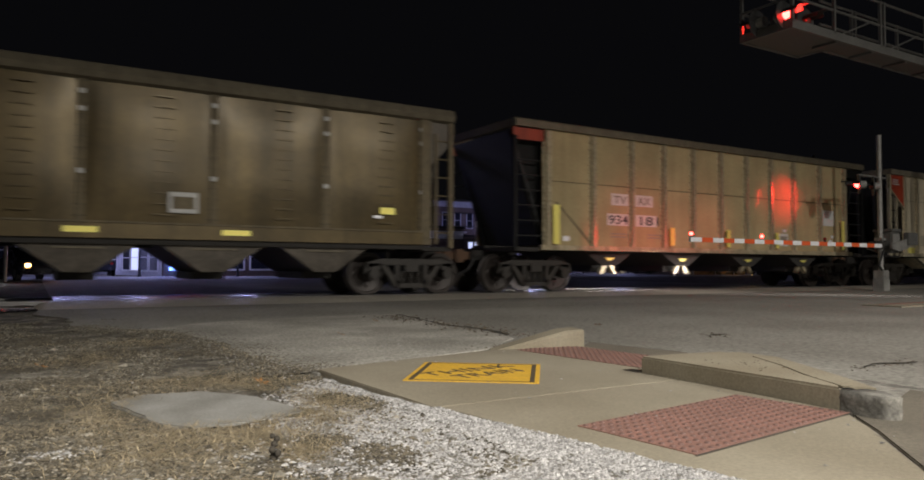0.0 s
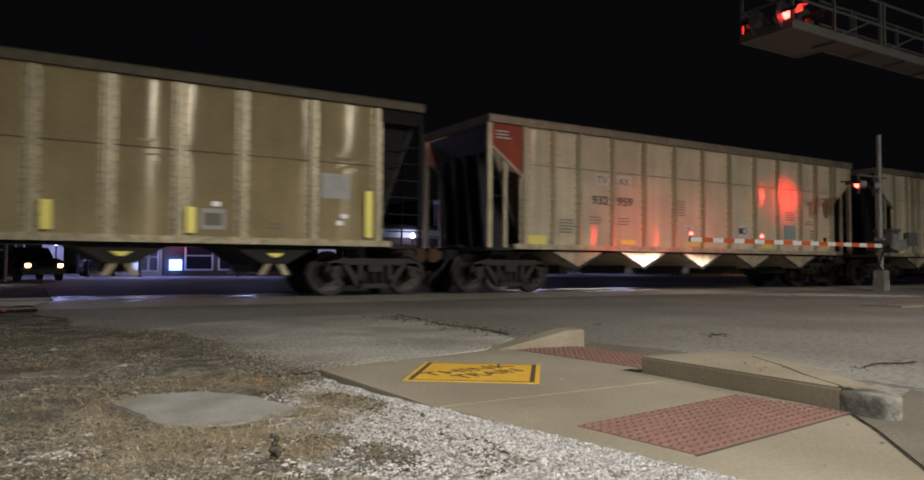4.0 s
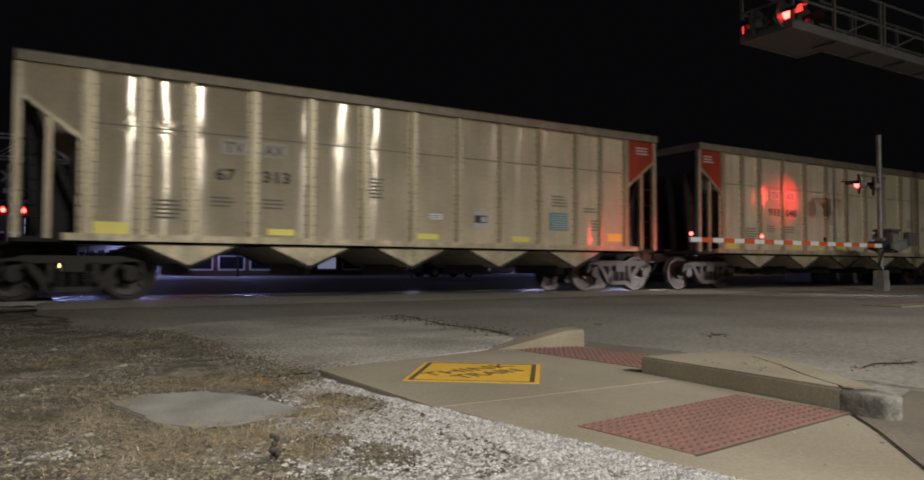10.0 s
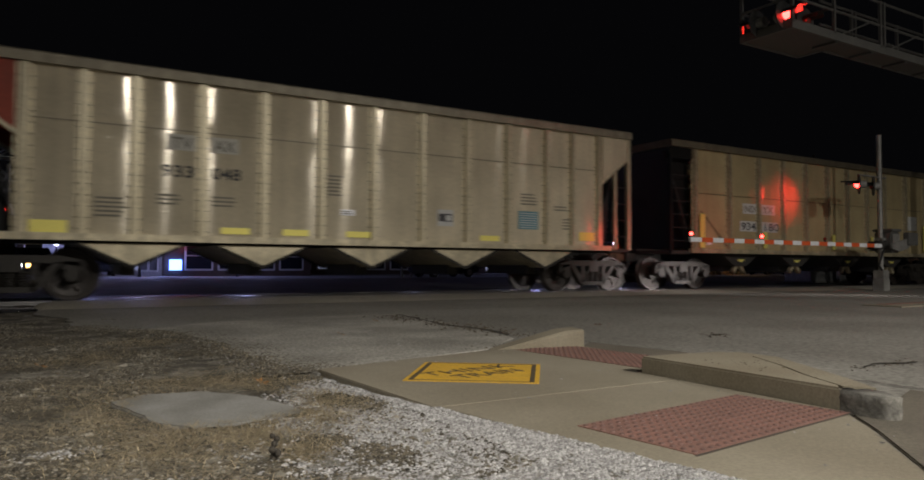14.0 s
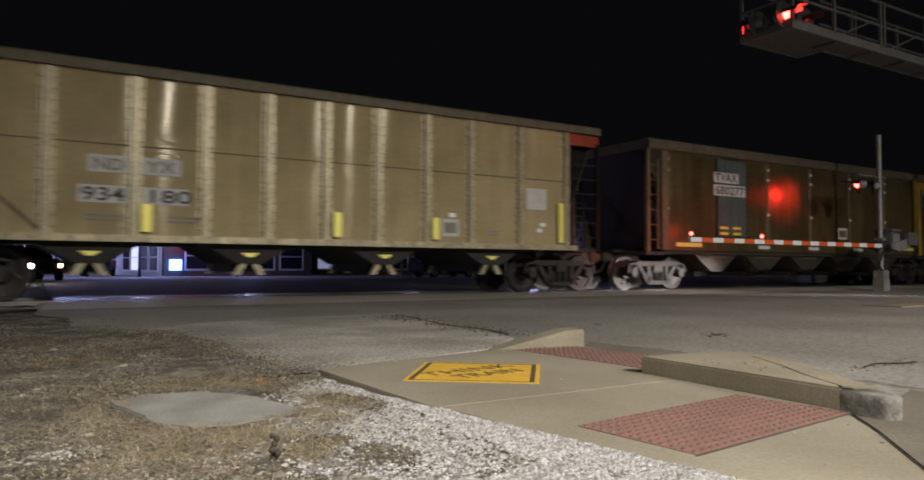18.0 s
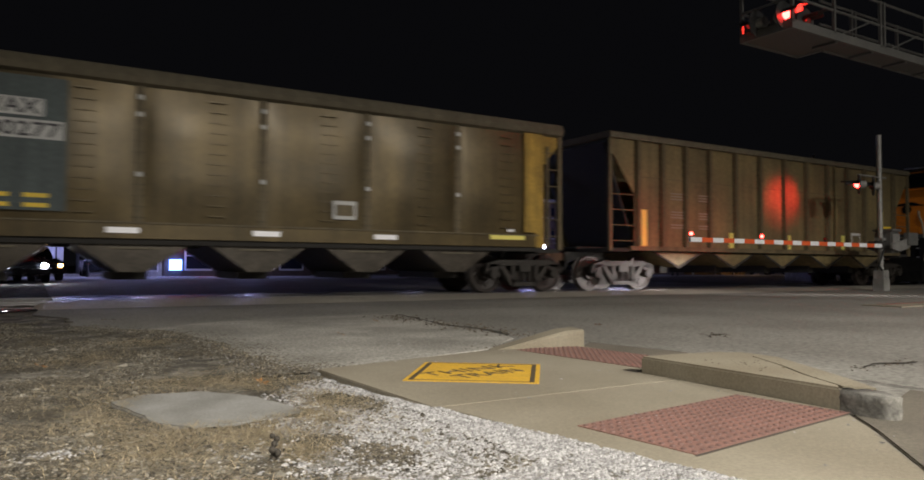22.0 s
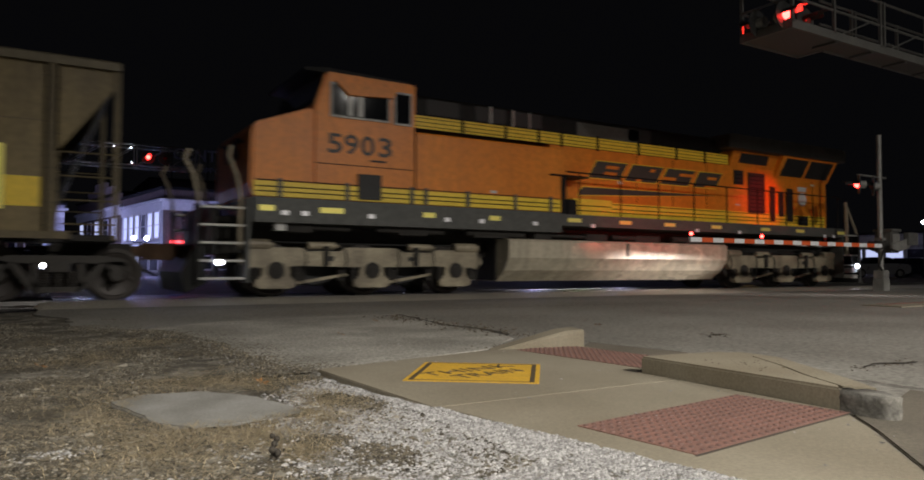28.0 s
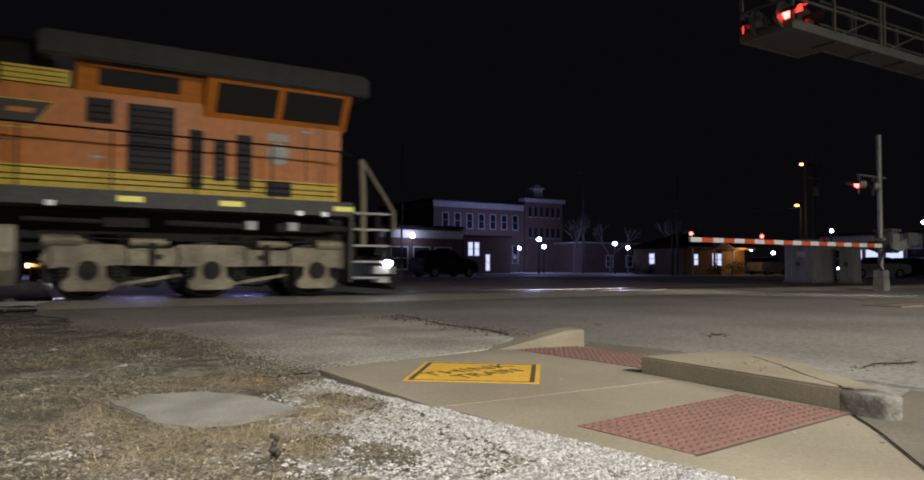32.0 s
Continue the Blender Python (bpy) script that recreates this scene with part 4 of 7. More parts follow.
# ---- the locomotive ----
def loco_truck(loco, x0, front):
    """A three-axle truck with a long cast frame, coil springs, journal boxes and brake gear."""
    f = bmesh.new()
    outline = [(-2.75, 0.72), (-2.62, 0.98), (-1.55, 0.98), (-1.35, 0.90), (-0.75, 0.90), (-0.55, 1.0), (0.55, 1.0), (0.75, 0.90), (1.35, 0.90), (1.55, 0.98), (2.62, 0.98), (2.75, 0.72), (2.62, 0.56), (1.55, 0.62), (0.55, 0.60), (-0.55, 0.60), (-1.55, 0.62), (-2.62, 0.56)]
    prism(f, outline, -1.22, -1.06)
    t = part("truck", f, M["loco_truck"], loco, "dusty grey three-axle truck", at=(x0, 0, 0))
    f = bmesh.new()
    prism(f, outline, 1.06, 1.22)
    part("far_side_frame", f, M["loco_truck"], t)
    part("bolster", boxes((-0.5, 0.5, -1.06, 1.06, 0.7, 1.0)), M["underframe"], t)
    for dx in (-2.035, 0.0, 2.035):
        w = shared("wheelset", WHEEL_42, t, (dx, 0, 0.533))
        WHEELS.append((w, dx, 0.533))
        for s in (-1, 1):
            b = bmesh.new()
            prism(b, [(dx - 0.30, 0.17), (dx - 0.40, 0.22), (dx - 0.40, 0.34), (dx - 0.28, 0.42), (dx - 0.26, 0.60), (dx - 0.18, 0.70), (dx + 0.18, 0.70), (dx + 0.26, 0.60), (dx + 0.28, 0.42), (dx + 0.40, 0.34), (dx + 0.40, 0.22), (dx + 0.30, 0.17)], s * 1.14 - 0.09, s * 1.14 + 0.09)
            j = part("journal_box", b, M["loco_truck"], t, bevel=0.012)
            b = bmesh.new()
            rod(b, (dx, s * 1.22, 0.53), (dx, s * 1.27, 0.53), 0.17, 16)
            rod(b, (dx, s * 1.27, 0.53), (dx, s * 1.30, 0.53), 0.10, 12)
            part("axle_cover", b, M["underframe"], j)
            for q in (-1, 1):
                b = bmesh.new()
                for k in range(4):
                    rod(b, (dx + q * 0.40, s * 1.16, 0.36 + k * 0.065), (dx + q * 0.40, s * 1.16, 0.395 + k * 0.065), 0.095, 10)
                rod(b, (dx + q * 0.40, s * 1.16, 0.3), (dx + q * 0.40, s * 1.16, 0.62), 0.05, 8)
                part("coil_spring", b, M["underframe"], j)
    for dx, r in ((-2.45, 0.11), (-1.1, 0.075), (1.15, 0.075), (2.3, 0.11)):
        b = bmesh.new()
        rod(b, (dx - 0.28, -1.16, 1.03), (dx + 0.28, -1.16, 1.03), r, 12)
        rod(b, (dx + 0.28, -1.16, 1.03), (dx + 0.36, -1.16, 1.03), r * 0.6, 10)
        part("brake_cylinder", b, M["loco_truck"], t)
    for dx in (-1.0, 1.0):
        b = bmesh.new()
        prism(b, [(dx - 0.6, 0.30), (dx - 0.55, 0.25), (dx + 0.5, 0.42), (dx + 0.45, 0.47)], -1.12, -1.08)
        part("brake_rod", b, M["loco_truck"], t)
    # black discs on the solid frame paint the dark inside its holes
    for dx in (-0.9, 0.9):
        b = bmesh.new()
        rod(b, (dx, -1.23, 0.77), (dx, -1.215, 0.77), 0.06, 12)
        part("hole_shade", b, M["black"], t)
    b = bmesh.new()
    pipe(b, [(-2.6, -1.19, 1.09), (-0.8, -1.19, 1.07), (0.8, -1.19, 1.07), (2.6, -1.19, 1.09)], 0.018)
    part("air_pipe", b, M["black"], t)
    for dx in (-2.62, -1.45, -0.6, 0.6, 1.45, 2.62):
        b = bmesh.new()
        prism(b, [(dx - 0.07, 0.30), (dx - 0.10, 0.62), (dx + 0.02, 0.66), (dx + 0.08, 0.34)], -1.05, -0.86)
        part("brake_shoe", b, M["underframe"], t)
        b = bmesh.new()
        pipe(b, [(dx, -1.235, 0.95), (dx + 0.03, -1.245, 0.72), (dx - 0.05, -1.245, 0.45), (dx - 0.02, -1.2, 0.2)], 0.016)
        part("sand_pipe", b, M["underframe"], t)
    for dx in (-1.02, 1.02):
        part("frame_rib", boxes((dx - 0.3, dx + 0.3, -1.25, -1.22, 0.885, 0.915)), M["loco_truck"], t)
        part("damper", boxes((dx - 0.05, dx + 0.05, -1.30, -1.22, 0.62, 1.02)), M["underframe"], t)
    for dx in (-1.0, 1.0):
        b = bmesh.new()
        rod(b, (dx, -0.7, 0.55), (dx, 0.7, 0.55), 0.36, 14)
        part("traction_motor", b, M["black"], t)


def rounded(w, z0, z1, r, top=True):
    """A hood's cross-section of (y, z) with rounded upper corners."""
    pts = [(-w, z0), (-w, z1 - r)]
    pts += [(-w + r - r * math.cos(a), z1 - r + r * math.sin(a)) for a in (0.4, 0.8, 1.2)]
    pts += [(-w + r, z1), (w - r, z1)]
    pts += [(w - r + r * math.cos(a), z1 - r + r * math.sin(a)) for a in (1.2, 0.8, 0.4)]
    return pts + [(w, z1 - r), (w, z0)]


def locomotive(place):
    loco = thing("locomotive", 0, 0, 0, "orange, yellow and black diesel locomotive at the train's tail", "locomotive")
    # frame and walkway
    part("frame", boxes((-9.6, -2.2, -1.55, 1.55, 1.45, 1.93)), M["loco_grey"], loco)
    part("walkway", boxes((-2.2, 9.65, -1.55, 1.55, 1.62, 1.90)), M["loco_grey"], loco)
    part("underframe", boxes((-10.4, 10.4, -0.45, 0.45, 0.85, 1.6)), M["underframe"], loco)
    # long hood
    b = bmesh.new()
    prism(b, rounded(0.95, 1.90, 3.70, 0.02), -2.1, 9.66, "x")
    part("long_hood", b, M["orange"], loco)
    b = bmesh.new()
    prism(b, rounded(0.93, 3.70, 4.48, 0.12), -6.1, 4.4, "x")
    part("hood_roof", b, M["loco_black"], loco, "black hood roof", smooth=False)
    # wide electrical cabinet behind the cab
    b = bmesh.new()
    prism(b, rounded(1.46, 1.93, 3.52, 0.05), -6.15, -2.07, "x")
    part("equipment_cabinet", b, M["orange"], loco)
    strips("upper_stripe", [(-6.0, 4.67, y, y + 0.012, 3.71, 4.0) for y in (-0.966, 0.954)], M["loco_yellow"], loco, "yellow stripe")
    for z in (3.76, 3.85, 3.94):
        strips("stripe_rail", [(-5.95, 4.6, -0.985, -0.967, z, z + 0.010)], M["loco_black"], loco)
    for x in (-5.99, -4.69, -3.48, -2.49, -1.76, -0.55, 0.93, 2.41, 3.6):
        strips("stripe_rail_post", [(x, x + 0.05, -1.0, -0.967, 3.66, 4.05)], M["loco_black"], loco)
    strips("lower_stripe", [(-9.6, -2.2, y, y + 0.01, 1.95, 2.24) for y in (-1.512, 1.502)], M["loco_yellow"], loco, "yellow stripe")
    strips("lower_stripe", [(-2.1, 9.6, y, y + 0.01, 1.95, 2.32) for y in (-0.962, 0.952)], M["loco_yellow"], loco, "yellow stripe")
    for z in (2.035, 2.13, 2.25):
        strips("stripe_line", [(-9.55, -2.25, -1.53, -1.513, z, z + 0.018), (-2.0, 9.55, -0.985, -0.963, z + 0.02, z + 0.035)], M["loco_black"], loco)
    for x in (-9.1, -7.72, -6.26, -5.92, -4.86, -3.56, -2.52):
        part("stripe_post", boxes((x - 0.04, x + 0.04, -1.545, -1.513, 1.94, 2.30)), M["loco_grey"], loco)
    # cab and nose
    b = bmesh.new()
    prism(b, [(-8.42, 1.93), (-6.15, 1.93), (-6.15, 4.52), (-8.16, 4.54), (-8.42, 3.78)], -1.48, 1.48)
    cab = part("cab", b, M["orange"], loco, bevel=0.04)
    b = bmesh.new()
    prism(b, [(-8.42, 1.93), (-9.60, 1.93), (-9.66, 2.2), (-9.64, 3.25), (-9.52, 3.38), (-8.42, 3.78)], -1.48, 1.48)
    part("nose", b, M["orange"], loco, bevel=0.05)
    b = bmesh.new()
    prism(b, [(-8.40, 3.86), (-8.43, 3.86), (-8.22, 4.46), (-8.17, 4.46)], -1.36, 1.36)
    part("windscreen", b, M["glass"], cab)
    b = bmesh.new()
    prism(b, [(-8.55, 4.55), (-6.2, 4.53), (-6.2, 4.60), (-8.1, 4.66), (-8.55, 4.60)], -1.3, 1.3)
    part("cab_roof", b, M["loco_black"], cab, "dark cab roof")
    b = boxes((-8.1, -7.4, -0.5, 0.5, 4.6, 4.72))
    part("roof_cooler", b, M["galv"], cab)
    for x0, x1, z0, z1 in ((-8.05, -6.82, 3.66, 4.28), (-6.65, -6.30, 3.64, 4.26)):
        for s in (-1, 1):
            y = s * 1.487
            w = part("side_window", boxes((x0, x1, y - 0.012, y + 0.012, z0, z1)), M["glass"], cab)
            yy = s * 1.495
            part("window_frame", boxes((x0 - 0.04, x0, yy - 0.02, yy + 0.02, z0 - 0.04, z1 + 0.04), (x1, x1 + 0.04, yy - 0.02, yy + 0.02, z0 - 0.04, z1 + 0.04), (x0, x1, yy - 0.02, yy + 0.02, z0 - 0.04, z0), (x0, x1, yy - 0.02, yy + 0.02, z1, z1 + 0.04)), M["galv"], w)
    strips("window_bar", [(-7.5, -7.38, -1.512, -1.502, 3.68, 4.1), (-7.72, -7.6, -1.512, -1.502, 3.68, 4.1)], M["white_paint"], cab)
    b = bmesh.new()
    prism(b, [(-8.0, 4.34), (-6.62, 4.34), (-6.72, 4.14), (-7.72, 4.08)], -1.58, -1.50)
    part("sun_visor", b, M["orange"], cab)
    strips("cab_seam", [(-8.4, -6.2, -1.49, -1.478, 2.66, 2.675), (-6.16, -6.14, -1.49, -1.455, 1.95, 3.6)], M["loco_black"], cab)
    # a black block on the cab wall paints the dark of a step recess
    part("recess_shade", boxes((-7.48, -6.97, -1.535, -1.47, 1.98, 2.5)), M["black"], cab)
    part("name_plate", boxes((-7.2, -6.85, -1.49, -1.478, 2.77, 2.81)), M["black"], cab)
    for k, digit in enumerate("5903"):
        words("digit", digit, 0.56, M["loco_number"], cab, (-8.16 + 0.365 * k, -1.488, 2.9), width=0.31)
    b = bmesh.new()
    rod(b, (-9.68, -0.35, 2.9), (-9.6, -0.35, 2.9), 0.17, 14)
    part("headlight_housing", b, M["loco_black"], loco)
    b = bmesh.new()
    rod(b, (-9.68, 0.35, 2.9), (-9.6, 0.35, 2.9), 0.17, 14)
    part("headlight_housing", b, M["loco_black"], loco)
    b = bmesh.new()
    prism(b, [(-1.05, 3.02), (-0.55, 3.18), (0.1, 3.12), (0.9, 3.2), (0.3, 3.02), (-0.3, 3.06)], -9.70, -9.66, "x")
    part("nose_emblem", b, M["loco_black"], loco, "black swept emblem on the nose")
    # the swept emblem on the hood: four slanted blocks and a wedge below them
    for x, w, cuts in ((-0.84, 1.09, ((0.42, 0.10, 0.40), (0.38, 0.27, 0.40))), (0.45, 1.18, ((0.34, 0.0, 0.16), (0.62, 0.29, 0.16))), (1.80, 1.12, ((0.0, 0.12, 0.45), (0.52, 0.26, 0.48))), (3.12, 0.98, ((0.50, 0.0, 0.5), (0.45, 0.24, 0.4)))):
        z0, z1, sh = 2.95, 3.40, 0.31
        for name, grow, y, m, lab in (("emblem_edge", 0.022, -0.958, "loco_yellow", "thin yellow emblem edge"), ("emblem_block", 0.0, -0.964, "loco_number", "black slanted emblem block")):
            b = bmesh.new()
            prism(b, [(x - grow, z0 - grow), (x + w + grow, z0 - grow), (x + w + sh + grow, z1 + grow), (x + sh - grow, z1 + grow)], y, -0.950)
            e = part(name, b, M[m], loco, lab)
        for u, dz, n in cuts:
            b = bmesh.new()
            xx = x + w * u + sh * dz / 0.45
            prism(b, [(xx, z0 + dz), (xx + w * n, z0 + dz), (xx + w * n + 0.055, z0 + dz + 0.085), (xx + 0.055, z0 + dz + 0.085)], -0.970, -0.9645)
            part("emblem_gap", b, M["orange"], e)
    for name, grow, y, m, lab in (("wedge_edge", 0.02, -0.958, "loco_yellow", "thin yellow wedge edge"), ("emblem_wedge", 0.0, -0.964, "loco_number", "black pointed wedge")):
        b = bmesh.new()
        prism(b, [(-1.2 - grow, 2.47 - grow), (-1.02 - grow, 2.69 + grow), (4.2, 2.735 + grow * 0.3), (1.0, 2.57 - grow)], y, -0.950)
        part(name, b, M[m], loco, lab)
    # doors, grilles and louvres of the hood
    for x0, x1, z0, z1 in ((4.93, 5.36, 3.14, 3.57), (5.59, 6.38, 2.30, 3.54), (6.65, 6.89, 2.08, 3.17), (7.10, 7.33, 2.24, 3.02), (7.52, 7.81, 2.10, 3.16), (8.1, 8.6, 2.0, 2.3)):
        g = part("grille", boxes((x0, x1, -0.985, -0.955, z0, z1)), M["black"], loco, "black louvred grille")
        for k in range(int((z1 - z0) / 0.12)):
            part("louvre", boxes((x0 + 0.02, x1 - 0.02, -0.998, -0.985, z0 + 0.04 + k * 0.12, z0 + 0.07 + k * 0.12)), M["loco_black"], g)
    b = bmesh.new()
    rod(b, (8.33, -0.975, 2.85), (8.33, -0.955, 2.85), 0.22, 20)
    part("round_emblem", b, M["white_paint"], loco, "small round white emblem")
    strips("warning_label", [(8.1, 8.55, -0.965, -0.955, 3.1, 3.25), (3.3, 3.5, -0.965, -0.955, 3.78, 3.98), (0.2, 0.35, -0.965, -0.955, 2.85, 2.92), (5.0, 5.2, -0.965, -0.955, 2.5, 2.55), (-4.2, -4.05, -1.475, -1.455, 2.3, 2.36), (8.8, 9.0, -0.965, -0.955, 3.32, 3.37)], M["white_paint"], loco)
    for x in (0.9, 2.3, 3.7, 8.9, 9.3):
        strips("door_seam", [(x, x + 0.015, -0.958, -0.949, 2.35, 3.66)], M["loco_black"], loco)
    # radiator section
    b = bmesh.new()
    prism(b, [(4.16, 4.14), (10.10, 4.12), (10.10, 4.50), (9.9, 4.56), (4.3, 4.56), (4.16, 4.5)], -1.42, 1.42)
    part("radiator_roof", b, M["loco_roof"], loco, "dark overhanging radiator roof", bevel=0.03)
    b = bmesh.new()
    prism(b, [(-0.95, 3.45), (-1.32, 4.13), (1.32, 4.13), (0.95, 3.45)], 6.9, 9.75, "x")
    part("radiator_flare", b, M["orange"], loco)
    b = bmesh.new()
    prism(b, [(-0.95, 3.69), (-1.12, 4.13), (1.12, 4.13), (0.95, 3.69)], 4.75, 6.9, "x")
    part("radiator_flare", b, M["orange"], loco)
    for x0, x1, za, zb, ya, yb in ((7.1, 8.25, 3.55, 4.06, 1.01, 1.285), (8.38, 9.6, 3.55, 4.06, 1.01, 1.285), (5.1, 6.45, 3.80, 4.08, 0.995, 1.105)):
        b = bmesh.new()
        v = [b.verts.new(p) for p in ((x0, -ya, za), (x1, -ya, za), (x1, -yb, zb), (x0, -yb, zb), (x0, -ya + 0.03, za - 0.02), (x1, -ya + 0.03, za - 0.02), (x1, -yb + 0.03, zb - 0.02), (x0, -yb + 0.03, zb - 0.02))]
        for f in ((0, 1, 2, 3), (7, 6, 5, 4), (0, 4, 5, 1), (1, 5, 6, 2), (2, 6, 7, 3), (3, 7, 4, 0)):
            b.faces.new([v[i] for i in f])
        part("radiator_grille", b, M["black"], loco, "black radiator intake screen")
    # engine hood intake screens and piping above the stripe
    for x in (-5.6, -4.3, -3.2, 0.6):
        part("intake_screen", boxes((x, x + 0.85, -0.945, -0.925, 4.05, 4.4)), M["black"], loco)
    part("hood_panel", boxes((-1.2, 1.0, -0.945, -0.925, 4.02, 4.36)), M["loco_grey"], loco, "grey upper hood panel")
    for k, x in enumerate((-8.9, -6.5, -4.6, -2.9, -1.3, 0.4, 2.3, 5.2, 8.2)):
        part("underfloor_box", boxes((x, x + 0.5 + 0.2 * (k % 3), -1.4, -1.15, 1.28, 1.44)), M["underframe"], loco)
    strips("intake_frame", [(x, x + 0.06, -0.96, -0.925, 4.02, 4.42) for x in (-3.9, -3.25, -2.75)], M["galv"], loco)
    # handrails along the walkway
    for s in (-1, 1):
        b = bmesh.new()
        pipe(b, [(-2.0, s * 1.5, 2.95), (9.5, s * 1.5, 2.92), (9.75, s * 1.45, 2.85)], 0.02)
        part("handrail", b, M["loco_black"], loco)
        for k in range(9):
            b = bmesh.new()
            rod(b, (-1.6 + 1.38 * k, s * 1.5, 1.9), (-1.6 + 1.38 * k, s * 1.5, 2.95), 0.018, 6)
            part("handrail_post", b, M["loco_black"], loco)
    part("walkway_box", boxes((-1.97, -1.68, -1.5, -1.0, 1.9, 2.27)), M["loco_black"], loco)
    part("walkway_box", boxes((-1.6, -0.3, -1.25, -0.96, 1.93, 2.34)), M["loco_yellow"], loco, "yellow equipment box")
    strips("box_line", [(-1.55, -0.32, -1.26, -1.25, z, z + 0.02) for z in (2.03, 2.16)], M["loco_black"], loco)
    part("walkway_shelf", boxes((-2.5, -1.3, -1.5, -0.95, 2.83, 2.87)), M["loco_black"], loco)
    part("shelf_post", boxes((-2.15, -2.0, -1.48, -1.36, 1.9, 2.84)), M["loco_black"], loco)
    # steps and end handrails
    for s in (-1, 1):
        for q in (-1, 1):
            x0, x1 = sorted((s * 9.75, s * 10.55))
            for k in range(5):
                part("step", boxes((x0, x1, q * 1.3 - 0.2, q * 1.3 + 0.2, 0.36 + k * 0.33, 0.40 + k * 0.33)), M["step_edge"], loco)
            part("step_side", boxes((s * 9.68 - 0.03, s * 9.68 + 0.03, q * 1.3 - 0.22, q * 1.3 + 0.22, 0.3, 1.9)), M["loco_grey"], loco)
            part("step_side", boxes((s * 10.58 - 0.03, s * 10.58 + 0.03, q * 1.3 - 0.22, q * 1.3 + 0.05, 0.3, 1.75)), M["loco_black"], loco)
            if s > 0:
                rails = (([(9.97, 1.46, 1.05), (9.95, 1.48, 2.1), (9.91, 1.48, 2.8)], 0.055), ([(9.95, 1.46, 2.76), (10.68, 1.4, 1.76), (10.7, 1.38, 1.36)], 0.034))
            else:
                rails = (([(9.83, 1.48, 1.0), (9.83, 1.48, 1.95), (9.90, 1.48, 2.3), (10.05, 1.46, 2.66), (10.0, 1.42, 2.86)], 0.035), ([(10.58, 1.4, 0.9), (10.56, 1.4, 1.9), (10.66, 1.38, 2.3), (10.8, 1.34, 2.58), (10.72, 1.3, 2.75)], 0.035))
            for pts, r in rails:
                b = bmesh.new()
                pipe(b, [(s * x, q * y, z) for x, y, z in pts], r, 8)
                part("grab_rail", b, M["grab"], loco, "worn pale grab rail")
        b = bmesh.new()
        prism(b, [(s * 10.4, 0.3), (s * 10.75, 0.12), (s * 10.85, 0.5), (s * 10.6, 1.0), (s * 10.4, 1.0)], -1.4, 1.4)
        part("pilot", b, M["loco_black"], loco)
        part("end_plate", boxes((s * 10.3 - 0.05, s * 10.3 + 0.05, -1.45, 1.45, 0.85, 1.75)), M["loco_black"], loco)
        b = bmesh.new()
        box(b, min(s * 10.4, s * 11.0), max(s * 10.4, s * 11.0), -0.15, 0.15, 0.78, 1.0)
        box(b, min(s * 10.8, s * 11.12), max(s * 10.8, s * 11.12), -0.2, 0.08, 0.72, 1.04)
        part("coupler", b, M["rust"], loco)
    b = bmesh.new()
    rod(b, (10.5, -1.5, 0.68), (10.5, -1.54, 0.68), 0.07, 12)
    part("step_lamp", b, M["cool_lamp"], loco, "lit white step lamp")
    part("plow_bracket", boxes((10.2, 10.66, -1.5, -1.1, 0.46, 0.62), (10.3, 10.6, -1.48, -1.12, 0.28, 0.40)), M["white_paint"], loco)
    b = bmesh.new()
    rod(b, (-10.2, -1.5, 0.68), (-10.2, -1.53, 0.68), 0.05, 10)
    part("step_lamp", b, M["cool_lamp"], loco, "lit white step lamp")
    # fuel tank
    b = bmesh.new()
    prism(b, [(-1.42, 1.27), (-1.48, 1.22), (-1.48, 0.83), (-1.28, 0.53), (-0.92, 0.27), (0.92, 0.27), (1.28, 0.53), (1.48, 0.83), (1.48, 1.22), (1.42, 1.27)], -3.70, 3.93, "x")
    tank = part("fuel_tank", b, M["tank"], loco, "pale dusty fuel tank")
    # dark plates added over the tank's ends, in place of the shade there
    for x in (-3.74, 3.93):
        part("tank_end_shade", boxes((x, x + 0.04, -0.95, 0.95, 0.3, 1.25)), M["underframe"], tank)
    part("tank_label", boxes((0.0, 0.07, -1.50, -1.478, 0.9, 1.22)), M["black"], tank)
    for k in range(9):
        x = -9.2 + 2.2 * k
        b = bmesh.new()
        rod(b, (x, -1.35, 1.38), (x + 1.6, -1.35, 1.36), 0.04 + 0.015 * (k % 3), 8)
        part("air_pipe", b, M["underframe"], loco)
    for k, x in enumerate((-9.35, -8.05, -5.85, -4.15)):
        reflector(loco, x, 1.72, 0.30 if k != 1 else 0.5, 0.11, "yellow_refl", -1.552)
    for x in (-1.8, -0.1, 1.52, 3.4, 5.6, 7.3, 9.5):
        reflector(loco, x, 1.76, 0.42, 0.10, "yellow_refl", -1.552)
    for x in (-9.0, -8.6, -7.2, -5.4, -4.5, -3.0, -1.2, 2.6, 4.4, 8.6, 9.1):
        reflector(loco, x, 1.64, 0.14, 0.09, "white_refl", -1.552)
    for x in (-9.15, 7.6, 8.4):
        part("jacking_pad", boxes((x, x + 0.2, -1.45, -1.2, 1.3, 1.46)), M["white_paint"], loco)
    loco_truck(loco, -7.03, True)
    loco_truck(loco, 7.03, False)
    MOVING.append((loco, place))
    return loco


